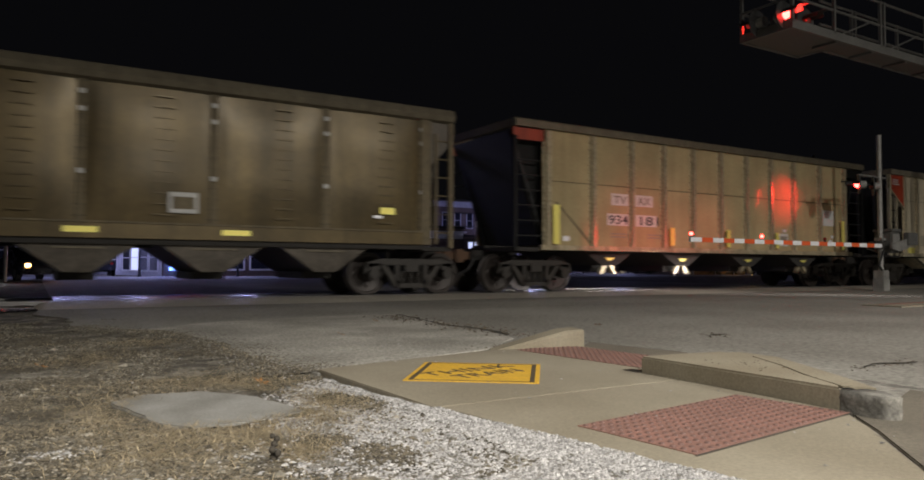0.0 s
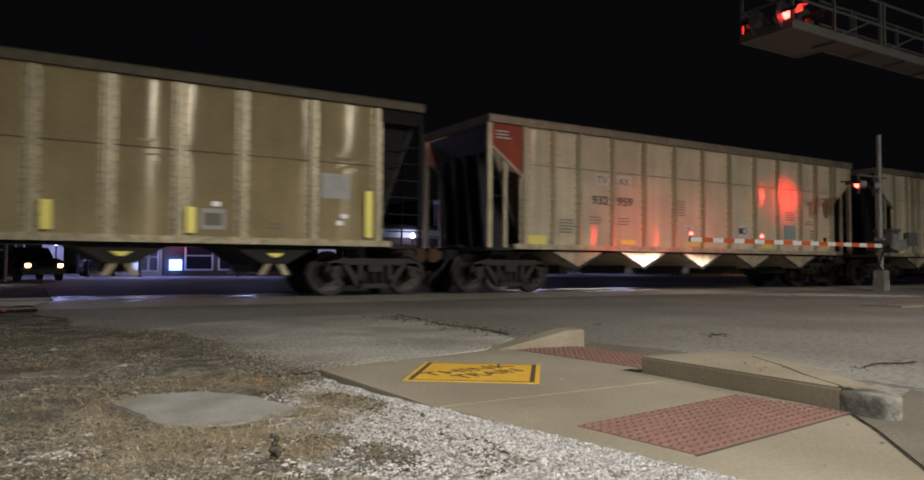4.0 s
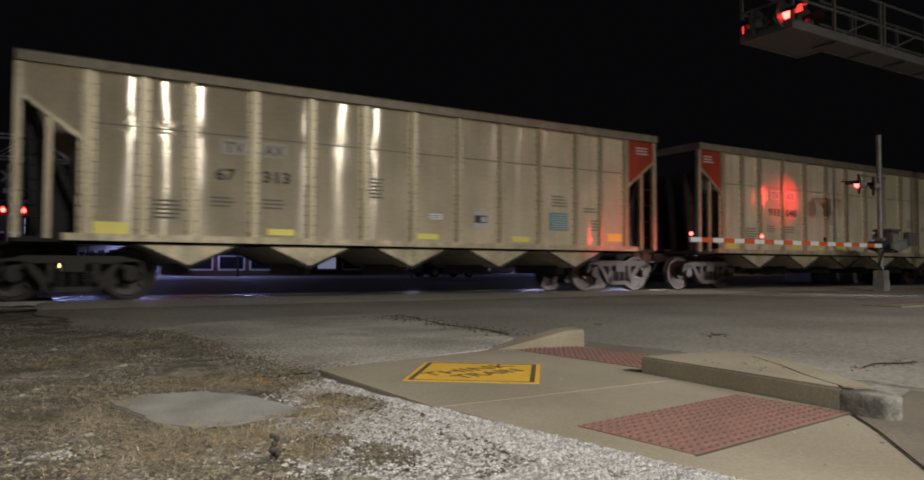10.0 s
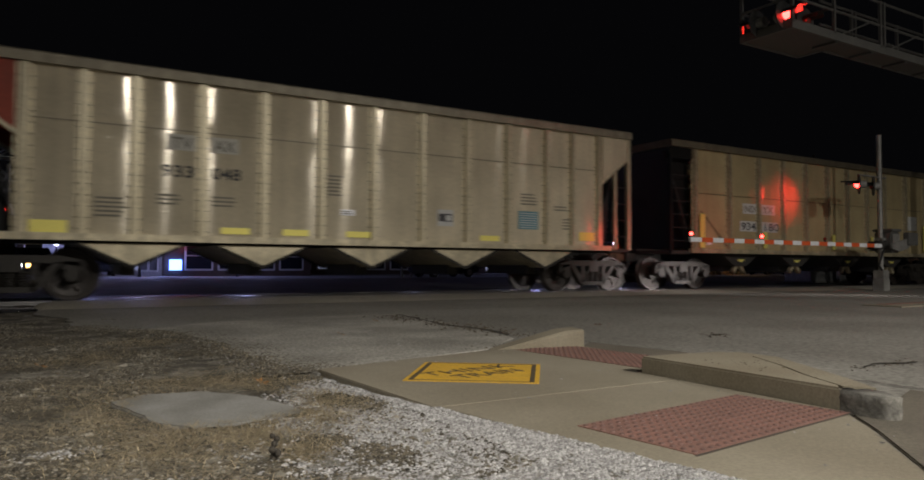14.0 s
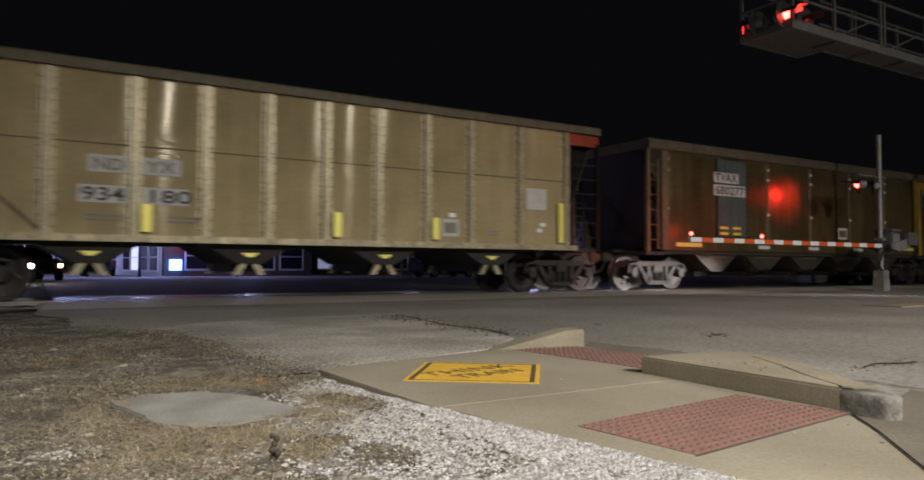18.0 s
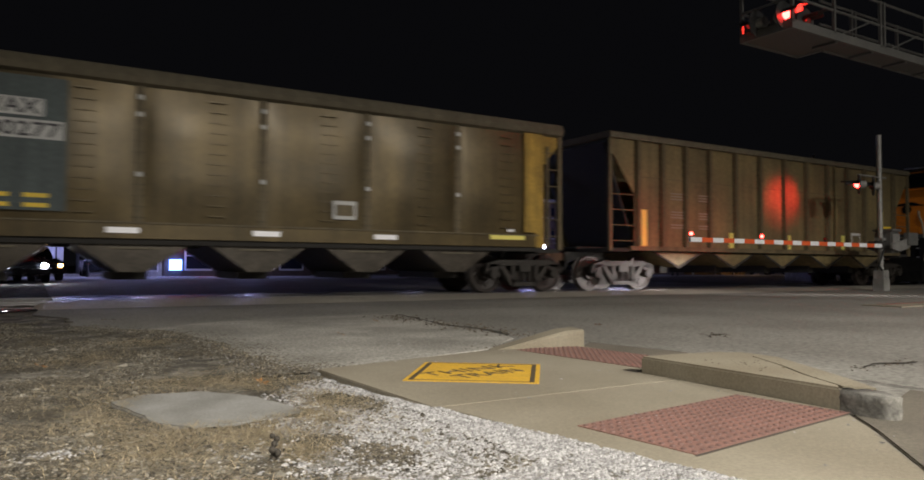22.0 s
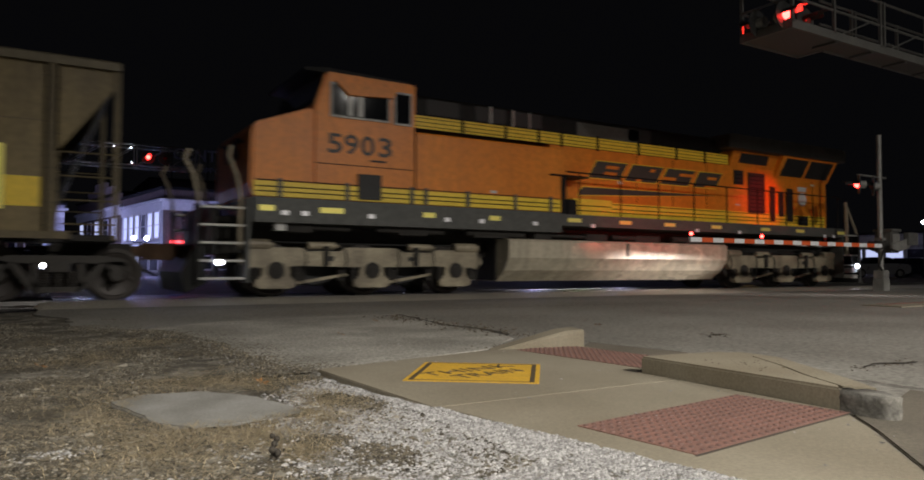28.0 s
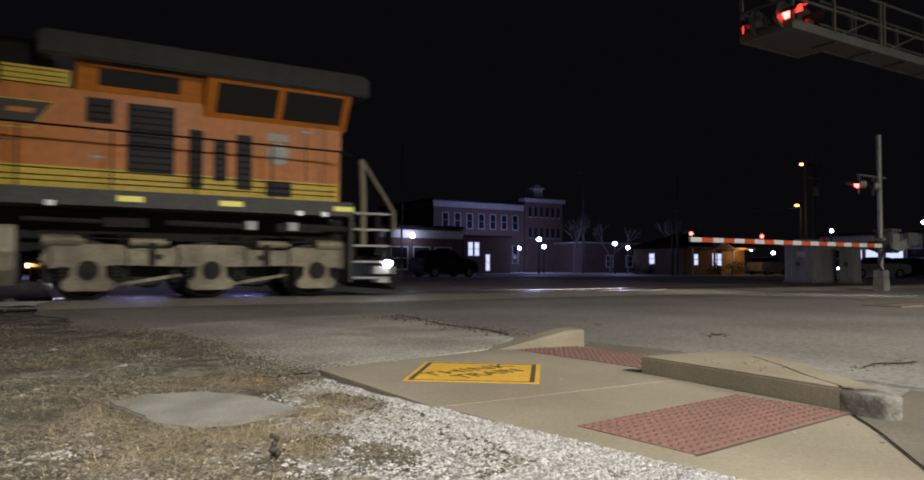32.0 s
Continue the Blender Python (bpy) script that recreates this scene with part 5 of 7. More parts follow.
M["loco_number"] = surf("loco_lettering", (0.06, 0.05, 0.04), 0.5, var=0.15, bump=0)
M["step_edge"] = surf("worn_step", (0.5, 0.5, 0.47), 0.5, 0.3, var=0.2, bump=0.1)
M["grab"] = surf("worn_grab_rail", (0.42, 0.36, 0.26), 0.5, 0.2, var=0.2, scale=6, bump=0.1)
M["cool_lamp"] = glow("white_lens", (0.8, 0.85, 1.0), 25.0)
locomotive(64.65)


# ---- ground, road and pavement ----
def steps(a, b, n):
    return [a + (b - a) * i / n for i in range(n)]


rng = random.Random(7)
xs = [-600, -250, -100, -40, -15] + steps(-8, -1, 20) + steps(-1, 2.2, 50) + steps(2.2, 6, 12) + steps(6, 40, 10) + [40, 80, 160, 350, 700]
ys = [-300, -100, -40, -15, -6] + steps(-3, 1, 14) + steps(1, 7, 80) + steps(7, 13, 24) + steps(13, 40, 10) + [40, 80, 160, 400, 900]


def edge_x(y):
    """The pavement's gravel-side edge."""
    return 1.58 + 0.035 * (4.41 - y) if y > 2.95 else 1.66 + 0.175 * (2.95 - y)


EDGE = [(0.40, 9.0), (0.50, 8.4), (1.02, 7.95), (1.30, 7.2), (1.40, 6.0), (1.43, 4.8), (1.57, 4.40)]


def ground_z(x, y):
    near = max(0.0, min(1.0, (2.4 - x) / 0.4)) * max(0.0, min(1.0, (13 - y) / 2))
    lump = 0.016 * noise.noise((x * 1.7, y * 1.7, 0)) + 0.010 * noise.noise((x * 6, y * 6, 3))
    # gravel is banked up against the pavement
    bank = max(0.0, 1 - abs(edge_x(min(y, 4.41)) - x) / 0.45) * max(0.0, min(1.0, (3.5 - y) / 0.5))
    # soil is washed up flush with the road's ragged edge
    flush = 0.0
    for (ax, ay), (bx, by) in zip(EDGE, EDGE[1:]):
        if by <= y <= ay:
            side = x - (ax + (bx - ax) * (y - ay) / (by - ay))
            flush = max(0.0, 1 - abs(side) / 0.4)
    return -0.082 + near * lump * (1 - 0.7 * bank) * (1 - 0.8 * flush) + 0.030 * bank + 0.021 * flush


bm = bmesh.new()
grid = [[bm.verts.new((x, y, ground_z(x, y))) for y in ys] for x in xs]
for i in range(len(xs) - 1):
    for j in range(len(ys) - 1):
        bm.faces.new((grid[i][j], grid[i + 1][j], grid[i + 1][j + 1], grid[i][j + 1]))
solid("ground", bm, M["soil"], "dark trampled soil with dirt and fine gravel", kind="structure", smooth=True)


def ragged(pts, amount=0.05, step=0.25, seed=1):
    """A polyline with its long edges broken up, as worn asphalt ends."""
    r, out = random.Random(seed), []
    for a, b in zip(pts, pts[1:] + pts[:1]):
        n = max(1, min(24, int(math.dist(a, b) / step))) if max(abs(v) for v in (*a, *b)) < 16 else 1
        for k in range(n):
            t = k / n
            j = amount if k else amount * 0.3
            out.append((a[0] + (b[0] - a[0]) * t + r.uniform(-j, j), a[1] + (b[1] - a[1]) * t + r.uniform(-j, j)))
    return out


bm = bmesh.new()
prism(bm, ragged([(0.05, 12.75), (0.02, 11.3), (0.36, 10.5), (0.42, 9.0), (0.50, 8.4), (1.02, 7.95), (1.30, 7.2), (1.42, 6.5), (1.36, 5.6), (1.43, 4.8), (1.57, 4.35), (2.4, 3.9), (2.4, -40), (60, -40), (60, 12.75)], 0.05), -0.14, -0.066, "z")
solid("road", bm, M["asphalt"], "worn grey asphalt with cracks and patches", kind="structure")
# lighter old patch at the road's ragged shoulder
bm = bmesh.new()
prism(bm, ragged([(1.06, 8.2), (1.61, 8.68), (2.54, 9.03), (3.41, 9.1), (4.5, 9.1), (4.2, 7.0), (4.1, 6.3), (3.9, 5.5), (3.15, 4.85), (1.62, 4.45), (1.46, 4.85), (1.40, 5.6), (1.45, 6.5), (1.33, 7.2)], 0.05, 0.3, 4), -0.14, -0.058, "z")
solid("road_patch", bm, M["asphalt_old"], "pale gravelly old asphalt patch", kind="structure")
# the rise to the rails
bm, rows = bmesh.new(), []
for k in range(13):
    y = 12.5 + k * 1.55 / 12
    z = -0.062 + 0.05 * min(1.0, (y - 12.5) / 0.85) + 0.006 * max(0.0, min(1.0, (y - 13.35) / 0.7))
    x = 0.0 + 0.14 * k / 12 + 0.07 * noise.noise((0, y * 4.0, 5))
    rows.append([bm.verts.new(p) for p in ((x - 0.12, y, -0.1), (x, y, z - 0.018), (x + 0.12, y, z), (60, y, z))])
for a, b in zip(rows, rows[1:]):
    for c in range(3):
        bm.faces.new((a[c], a[c + 1], b[c + 1], b[c]))
solid("road_ramp", bm, M["ramp"], "pale worn asphalt ramp up to the rails", kind="structure")
# crossing panels between and beside the rails
rail_y = (TRACK_Y - 0.7525, TRACK_Y + 0.7525)
rails = ((14.05, rail_y[0] - 0.04), (rail_y[0] + 0.10, rail_y[1] - 0.10), (rail_y[1] + 0.04, 16.2))
crossing = thing("crossing_surface", 0, 0, 0, "dark worn crossing panels between the rails", "crossing", kind="structure")
for y0, y1 in rails:
    for k in range(10):
        part("panel", boxes((0.3 + k * 2.44, 0.3 + k * 2.44 + 2.425, y0, y1, -0.14, -0.008)), M["crossing"], crossing)
bm = bmesh.new()
prism(bm, [(16.2, -0.14), (16.2, -0.008), (18.0, -0.06), (38.0, -0.07), (38.0, -0.14)], 0.3, 24.7, "x")
solid("far_road", bm, M["asphalt"], "dark asphalt street beyond the track", kind="structure")
bm = boxes((-40, 140, 38.0, 47.0, -0.14, -0.064))
solid("far_street", bm, M["street"], "pale lit street along the buildings", kind="structure")

track = thing("railway_track", 0, 0, 0, "single railway track with polished rail heads", "railway track", kind="structure")
for y in rail_y:
    bm = bmesh.new()
    prism(bm, [(y - 0.036, -0.035), (y - 0.036, -0.006), (y - 0.03, 0.0), (y + 0.03, 0.0), (y + 0.036, -0.006), (y + 0.036, -0.035), (y + 0.01, -0.045), (y + 0.01, -0.13), (y + 0.07, -0.15), (y - 0.07, -0.15), (y - 0.01, -0.13), (y - 0.01, -0.045)], -150, 250, "x")
    part("rail", bm, M["steel_rail"], track)
tie = mesh_of("tie", boxes((-0.11, 0.11, -1.28, 1.28, -0.2, -0.068)), M["tie"])
for k in range(40):
    shared("tie", tie, track, (-0.15 - k * 0.52, TRACK_Y, 0))
for k in range(40):
    shared("tie", tie, track, (25.0 + k * 0.52, TRACK_Y, 0))
for x0, x1 in ((-150, 0.1), (24.75, 250)):
    bm = bmesh.new()
    prism(bm, [(TRACK_Y - 2.6, -0.2), (TRACK_Y - 1.6, -0.075), (TRACK_Y + 1.6, -0.075), (TRACK_Y + 2.6, -0.2)], x0, x1, "x")
    solid("ballast", bm, M["ballast"], "dark crushed ballast under the ties", kind="stuff", category="ballast")
# pavement slabs with their joints
pave = thing("pavement", 0, 0, 0, "buff concrete pavement slabs with dropped kerbs", "pavement", kind="structure")
for outline, m in (([(1.58, 4.41), (1.63, 2.95), (3.30, 2.95), (3.32, 3.30), (3.9, 3.40), (3.98, 4.60), (3.14, 4.74)], "concrete"),
                   ([(1.66, 2.94), (1.76, 2.2), (1.90, 1.5), (2.12, 0.6), (2.4, -1.0), (2.4, 1.1), (2.72, 1.40), (3.01, 1.66), (3.25, 1.91), (3.30, 2.94)], "concrete"),
                   ([(2.42, 1.10), (2.73, 1.38), (3.02, 1.64), (3.26, 1.89), (3.6, 1.9), (4.2, 2.1), (4.1, 1.0), (3.3, 0.2), (2.42, -1.0)], "gutter"),
                   ([(3.99, 4.62), (3.91, 3.40), (4.2, 3.35), (4.45, 3.9), (4.27, 4.85)], "gutter")):
    bm = bmesh.new()
    prism(bm, outline, -0.16, -0.056 if m == "gutter" else -0.048, "z")
    part("slab", bm, M[m], pave, bevel=0.006)


def tactile(x, y, w, d, turn, nx, ny):
    """A red warning tile with truncated domes in rows."""
    t = thing("tactile_tile", x, y, -0.048, "faded red tactile warning tile set in the pavement", "tactile tile", "tactile tiles", turn=turn)
    part("plate", boxes((-w / 2, w / 2, -d / 2, d / 2, -0.03, 0.004)), M["tile"], t)
    b = bmesh.new()
    for i in range(nx):
        for j in range(ny):
            x, y = -w / 2 + (i + 0.5) * w / nx, -d / 2 + (j + 0.5) * d / ny
            lo = [b.verts.new((x + 0.013 * math.cos(a), y + 0.013 * math.sin(a), 0.004)) for a in [k * math.pi / 4 for k in range(8)]]
            hi = [b.verts.new((x + 0.008 * math.cos(a), y + 0.008 * math.sin(a), 0.009)) for a in [k * math.pi / 4 for k in range(8)]]
            for k in range(8):
                b.faces.new((lo[k], lo[(k + 1) % 8], hi[(k + 1) % 8], hi[k]))
            b.faces.new(hi)
    tagged(part("dome_field", b, M["tile_dome"], t), kind="stuff")
    bm = boxes((-w / 2 - 0.012, w / 2 + 0.012, -d / 2 - 0.012, -d / 2, -0.02, 0.002))
    part("edge_gap", bm, M["dark"], t)


tactile(2.59, 2.085, 1.20, 0.57, 6.6, 24, 12)
tactile(3.665, 4.05, 0.57, 1.22, 6.0, 11, 22)

# kerb island beside the ramp, and the flared kerb wedge at the corner
isl = thing("kerb_island", 0, 0, 0, "buff concrete kerb with a broken end beside the dropped ramp", "kerb")
bm = bmesh.new()
prism(bm, [(3.30, 3.26), (3.62, 3.24), (3.96, 3.18), (3.94, 2.92), (3.72, 2.56), (3.50, 2.27), (3.33, 1.98), (3.26, 1.93), (3.275, 2.3), (3.285, 2.7)], -0.12, 0.055, "z")
part("kerb_top", bm, M["kerb"], isl, bevel=0.012)
bm = bmesh.new()
prism(bm, [(3.332, 1.978), (3.502, 2.269), (3.722, 2.559), (3.942, 2.919), (3.963, 3.178), (4.10, 3.12), (4.08, 2.82), (3.84, 2.44), (3.62, 2.10), (3.43, 1.84)], -0.12, 0.050, "z")
part("kerb_edge", bm, M["kerb"], isl, "worn kerb edge", bevel=0.014)
bm = bmesh.new()
prism(bm, [(3.262, 1.95), (3.34, 1.99), (3.43, 1.83), (3.31, 1.69), (3.25, 1.72), (3.238, 1.82)], -0.12, 0.045, "z")
bmesh.ops.subdivide_edges(bm, edges=bm.edges[:], cuts=4, use_grid_fill=True)
for v in bm.verts:
    k = 0.007 if v.co.z > 0.0 else 0.006
    v.co += Vector((rng.uniform(-k, k), rng.uniform(-k, k), rng.uniform(-k, 0.3 * k)))
part("broken_end", bm, M["kerb_broken"], isl, "crumbled pale grey kerb end", smooth=True)
bm = bmesh.new()
v = [bm.verts.new(p) for p in ((3.14, 4.72, -0.06), (3.97, 4.56, -0.06), (3.97, 4.56, 0.095), (3.80, 4.60, 0.085), (3.22, 4.90, -0.06), (4.03, 4.80, -0.06), (4.03, 4.80, 0.095), (3.86, 4.83, 0.085))]
for f in ((0, 1, 2, 3), (4, 7, 6, 5), (1, 5, 6, 2), (2, 6, 7, 3), (3, 7, 4, 0), (0, 4, 5, 1)):
    bm.faces.new([v[i] for i in f])
solid("kerb_wedge", bm, M["kerb"], "buff concrete kerb wedge tapering to the pavement", "kerb", bevel=0.01)
bm = boxes((3.28, 3.36, 3.27, 3.40, -0.05, -0.046))
solid("drain_gap", bm, M["dark"], "dark gap at the foot of the kerb", "gap")

# yellow diamond on the pavement
decal = thing("pavement_sign", 2.405, 3.785, -0.048, "worn yellow diamond warning sign stuck on the pavement", "sign", turn=7.0)
R = 0.56
part("sheet", (lambda b: (prism(b, [(-R, 0), (0, -R), (R, 0), (0, R)], 0.0, 0.004, "z"), b)[1])(bmesh.new()), M["sign_yellow"], decal)
for k in range(4):
    bm = bmesh.new()
    inner = R * (0.86 if k % 2 else 0.905)
    prism(bm, [(-R * 0.93, 0.0), (0.0, -R * 0.93), (0.0, -inner), (-inner, 0.0)], 0.0, 0.006, "z")
    ob = part("border", bm, M["sign_black"], decal)
    ob.rotation_euler = (0, 0, k * math.pi / 2)
words("sign_word", "THINK", 0.20, M["sign_black"], decal, (-0.36, 0.02, 0.005), (0, 0, 0), width=0.70, weight=-0.012)
words("sign_word", "TRAIN", 0.20, M["sign_black"], decal, (-0.25, -0.17, 0.005), (0, 0, 0), width=0.50, weight=-0.012)
# concrete cover slab in the grass
bm = bmesh.new()
prism(bm, ragged([(0.34, 4.0), (0.54, 4.14), (0.82, 4.11), (1.03, 3.78), (1.14, 3.29), (0.85, 3.19), (0.6, 3.18), (0.48, 3.36)], 0.015, 0.1, 9), -0.12, -0.073, "z")
solid("cover_slab", bm, M["slab"], "grey concrete cover slab half sunk in dry grass", "slab", bevel=0.008)

# cracks in the road with dirt in them
def crack(pts, w, z, seed, name="road_crack"):
    r = random.Random(seed)
    fine = []
    for a, b in zip(pts, pts[1:]):
        n = max(2, int(math.dist(a, b) / 0.12))
        fine += [(a[0] + (b[0] - a[0]) * k / n + r.uniform(-0.03, 0.03), a[1] + (b[1] - a[1]) * k / n + r.uniform(-0.03, 0.03)) for k in range(n)]
    bm = bmesh.new()
    rows = [(bm.verts.new((x - w * r.uniform(0.3, 1), y, z)), bm.verts.new((x + w * r.uniform(0.3, 1), y + w, z))) for x, y in fine]
    for a, b in zip(rows, rows[1:]):
        bm.faces.new((a[0], a[1], b[1], b[0]))
    solid(name, bm, M["dark"], "dark dirt-filled crack", "crack", kind="stuff")


crack([(4.38, 8.9), (4.09, 7.1), (4.15, 6.3), (4.04, 5.6)], 0.05, -0.054, 1)
crack([(3.42, 9.5), (4.85, 9.8), (6.8, 9.75), (9.5, 9.6), (13, 9.9)], 0.02, -0.059, 2)
crack([(4.3, 4.9), (4.45, 3.95), (4.3, 3.2), (4.25, 2.5), (4.3, 2.0), (5.2, 1.9)], 0.012, -0.058, 3)
crack([(3.25, 1.915), (3.01, 1.665), (2.72, 1.405), (2.40, 1.11)], 0.005, -0.046, 5, "gutter_joint")
crack([(5.6, 4.6), (5.9, 4.8), (6.2, 4.7)], 0.05, -0.059, 6)
crack([(4.9, 2.75), (5.12, 2.8), (5.4, 2.7), (5.7, 2.72)], 0.03, -0.059, 7)
crack([(0.9, 11.0), (3.5, 11.6), (7.5, 11.8), (12, 11.7), (19, 12.0)], 0.015, -0.059, 8)


# ---- gravel, stones and dry grass ----
def stones(name, count, choose, size, material, label, seed):
    r = random.Random(seed)
    verts, faces = [], []
    while count:
        p = choose(r)
        if p is None:
            continue
        count -= 1
        s = size[0] + (size[1] - size[0]) * r.random() ** 2.2
        a = r.uniform(0, 6.28)
        z = ground_z(*p) + s * 0.12
        sx, sy, sz = s * r.uniform(0.7, 1.3), s * r.uniform(0.5, 1.0), s * r.uniform(0.22, 0.55)
        o = len(verts)
        ca, sa = math.cos(a), math.sin(a)
        for dx, dy, dz in ((1, 0, 0), (0.2, 1, -0.1), (-1, 0.3, 0.1), (-0.3, -1, 0), (0.2, 0.1, 1), (0, 0, -1)):
            x, y = dx * sx * r.uniform(0.7, 1.1), dy * sy * r.uniform(0.7, 1.1)
            verts.append((p[0] + x * ca - y * sa, p[1] + x * sa + y * ca, z + dz * sz))
        for f in ((0, 1, 4), (1, 2, 4), (2, 3, 4), (3, 0, 4), (1, 0, 5), (2, 1, 5), (3, 2, 5), (0, 3, 5)):
            faces.append(tuple(o + i for i in f))
    me = bpy.data.meshes.new(name)
    me.from_pydata(verts, [], faces)
    me.materials.append(material)
    return tagged(new(name, me), label, "gravel", kind="stuff")


# what lies on the soil: straw mats (place, half widths, density) and bare dark earth
MATS = [(0.91, 6.9, 0.28, 0.35, 0.8), (0.30, 5.9, 0.35, 0.3, 0.5), (0.72, 4.45, 0.5, 0.28, 1.0), (1.18, 4.35, 0.25, 0.3, 1.0), (1.33, 3.52, 0.17, 0.4, 1.0), (1.18, 3.12, 0.2, 0.22, 0.8), (0.36, 3.6, 0.2, 0.45, 0.9), (0.55, 3.0, 0.35, 0.22, 1.0), (0.38, 2.8, 0.25, 0.2, 0.7), (0.86, 2.95, 0.25, 0.22, 0.8), (0.92, 2.65, 0.14, 0.12, 0.6), (0.1, 4.2, 0.3, 0.4, 0.4)]
BROWN = [(1.13, 2.42, 0.16, 0.2), (1.42, 3.38, 0.14, 0.42), (1.02, 2.75, 0.12, 0.15)]
DARK = [(0.06, 5.7, 0.4, 0.35), (1.2, 5.95, 0.32, 0.5), (0.05, 7.6, 0.3, 0.6), (0.12, 4.85, 0.25, 0.2), (-0.02, 3.5, 0.15, 0.2), (0.5, 6.3, 0.35, 0.25), (-0.1, 4.15, 0.12, 0.15)]


def in_blob(x, y, rows):
    return max(max(0.0, 1 - ((x - r[0]) / r[2]) ** 2 - ((y - r[1]) / r[3]) ** 2) * (r[4] if len(r) > 4 else 1.0) for r in rows)


def on_slab(x, y):
    return 0.36 < x < 1.14 and 3.2 < y < 4.06 and (x - 0.36) > (3.6 - y) * 0.3


def in_white(r):
    y = r.uniform(0.4, 4.35)
    if y < 1.3 and r.random() > (y - 0.4) / 0.9:
        return None
    d = abs(r.gauss(0, 0.36)) + 0.004
    x = edge_x(y) - d * (0.25 + 0.75 * min(1, (4.4 - y) / 1.6))
    if in_blob(x, y, MATS) > 0.35 + 0.6 * r.random() or in_blob(x, y, BROWN) > 0.1 + 0.5 * r.random() or y > 2.9 and r.random() < 0.75 * (y - 2.9):
        return None
    return (x, y) if noise.noise((x * 2.2, y * 2.2, 8)) > -0.35 + 0.25 * d or d < 0.5 else None


def in_soil(r):
    x, y = r.uniform(-0.6, 1.55), 2.0 + 8.0 * r.random() ** 1.5
    if on_slab(x, y) or in_blob(x, y, DARK) > 0.3 * r.random():
        return None
    return (x, y) if x < edge_x(min(y, 4.41)) - 0.03 and noise.noise((x * 1.5, y * 1.2, 5)) > -0.25 * r.random() else None


def in_dark(r):
    m = r.choice(DARK + BROWN)
    x, y = m[0] + m[2] * r.gauss(0, 0.5), m[1] + m[3] * r.gauss(0, 0.5)
    return (x, y) if not on_slab(x, y) and x < edge_x(min(y, 4.41)) - 0.06 else None


def in_front(r):
    x, y = r.uniform(-0.4, 1.5), 3.3 - 2.1 * r.random() ** 1.25
    return (x, y) if x < edge_x(y) - 0.05 and noise.noise((x * 2.4, y * 2.4, 9)) > -0.12 + 0.2 * (y - 1.9) and not on_slab(x, y) else None


def fines():
    """A thin uneven skin of pale limestone dust, where the gravel lies thick."""
    bm, grid = bmesh.new(), {}
    n = 0.03
    for i in range(-14, 66):
        for j in range(12, 145):
            x, y = i * n, j * n
            d = edge_x(y) - x
            thick = 0.62 - d - 0.75 * max(0.0, y - 2.9) + 0.3 * noise.noise((x * 2.2, y * 2.2, 8)) + 0.12 * noise.noise((x * 9, y * 9, 4))
            front = -0.3 * max(0.0, 1.6 - y) + 0.5 * noise.noise((x * 2.4, y * 2.4, 9)) + 0.25 * noise.noise((x * 8, y * 8, 6)) - 0.25 * (y - 2.35)
            if d > 0.0 and max(thick, front) - 0.5 * in_blob(x, y, BROWN) > 0.06 and not on_slab(x, y):
                grid[i, j] = bm.verts.new((x, y, ground_z(x, y) + 0.003 + 0.003 * noise.noise((x * 30, y * 30, 1))))
    for i, j in grid:
        q = [(i, j), (i + 1, j), (i + 1, j + 1), (i, j + 1)]
        if all(k in grid for k in q):
            bm.faces.new([grid[k] for k in q])
    return solid("gravel_dust", bm, M["fines"], "pale limestone dust between the loose gravel", "gravel", kind="stuff", smooth=True)


fines()
stones("gravel", 69000, in_white, (0.003, 0.0165), M["stone"], "loose white limestone gravel beside the pavement", 3)
stones("gravel", 13000, in_front, (0.003, 0.013), M["stone"], "pale gravel strewn over the soil", 14)
stones("gravel", 34000, in_soil, (0.003, 0.013), M["soil_stone"], "scattered dull stones in the soil", 4)
stones("soil_crumbs", 16000, in_soil, (0.005, 0.022), M["crumb"], "dark crumbs of soil and rotten leaves", 42)
stones("soil_crumbs", 12000, in_dark, (0.004, 0.018), M["crumb"], "bare dark earth with rotten leaves", 43)
stones("gravel", 70, in_soil, (0.018, 0.045), M["soil_stone"], "larger half-buried stones in the soil", 41)


def litter(name, count, choose, z, size, material, label, seed):
    """Loose bits lying on the paving."""
    r = random.Random(seed)
    bm = bmesh.new()
    for _ in range(count):
        x, y = choose(r)
        s, a = r.uniform(*size), r.uniform(0, 6.28)
        v = [bm.verts.new((x + s * math.cos(a + k * 1.57) * (1 if k % 2 else 0.5), y + s * math.sin(a + k * 1.57) * (1 if k % 2 else 0.5), z + r.uniform(0.001, 0.3 * s))) for k in range(4)]
        w = bm.verts.new((x, y, z + 0.5 * s))
        for k in range(4):
            bm.faces.new((v[k], v[(k + 1) % 4], w))
    solid(name, bm, material, label, "litter", kind="stuff")


litter("grit", 46, lambda r: (r.uniform(1.75, 3.2), r.uniform(1.3, 4.6)), -0.047, (0.005, 0.014), M["stone"], "loose pale grit on the pavement", 5)
litter("grit", 260, lambda r: (r.gauss(2.2, 0.8), r.gauss(5.4, 0.7)), -0.056, (0.006, 0.016), M["stone"], "loose pale grit on the old asphalt", 6)


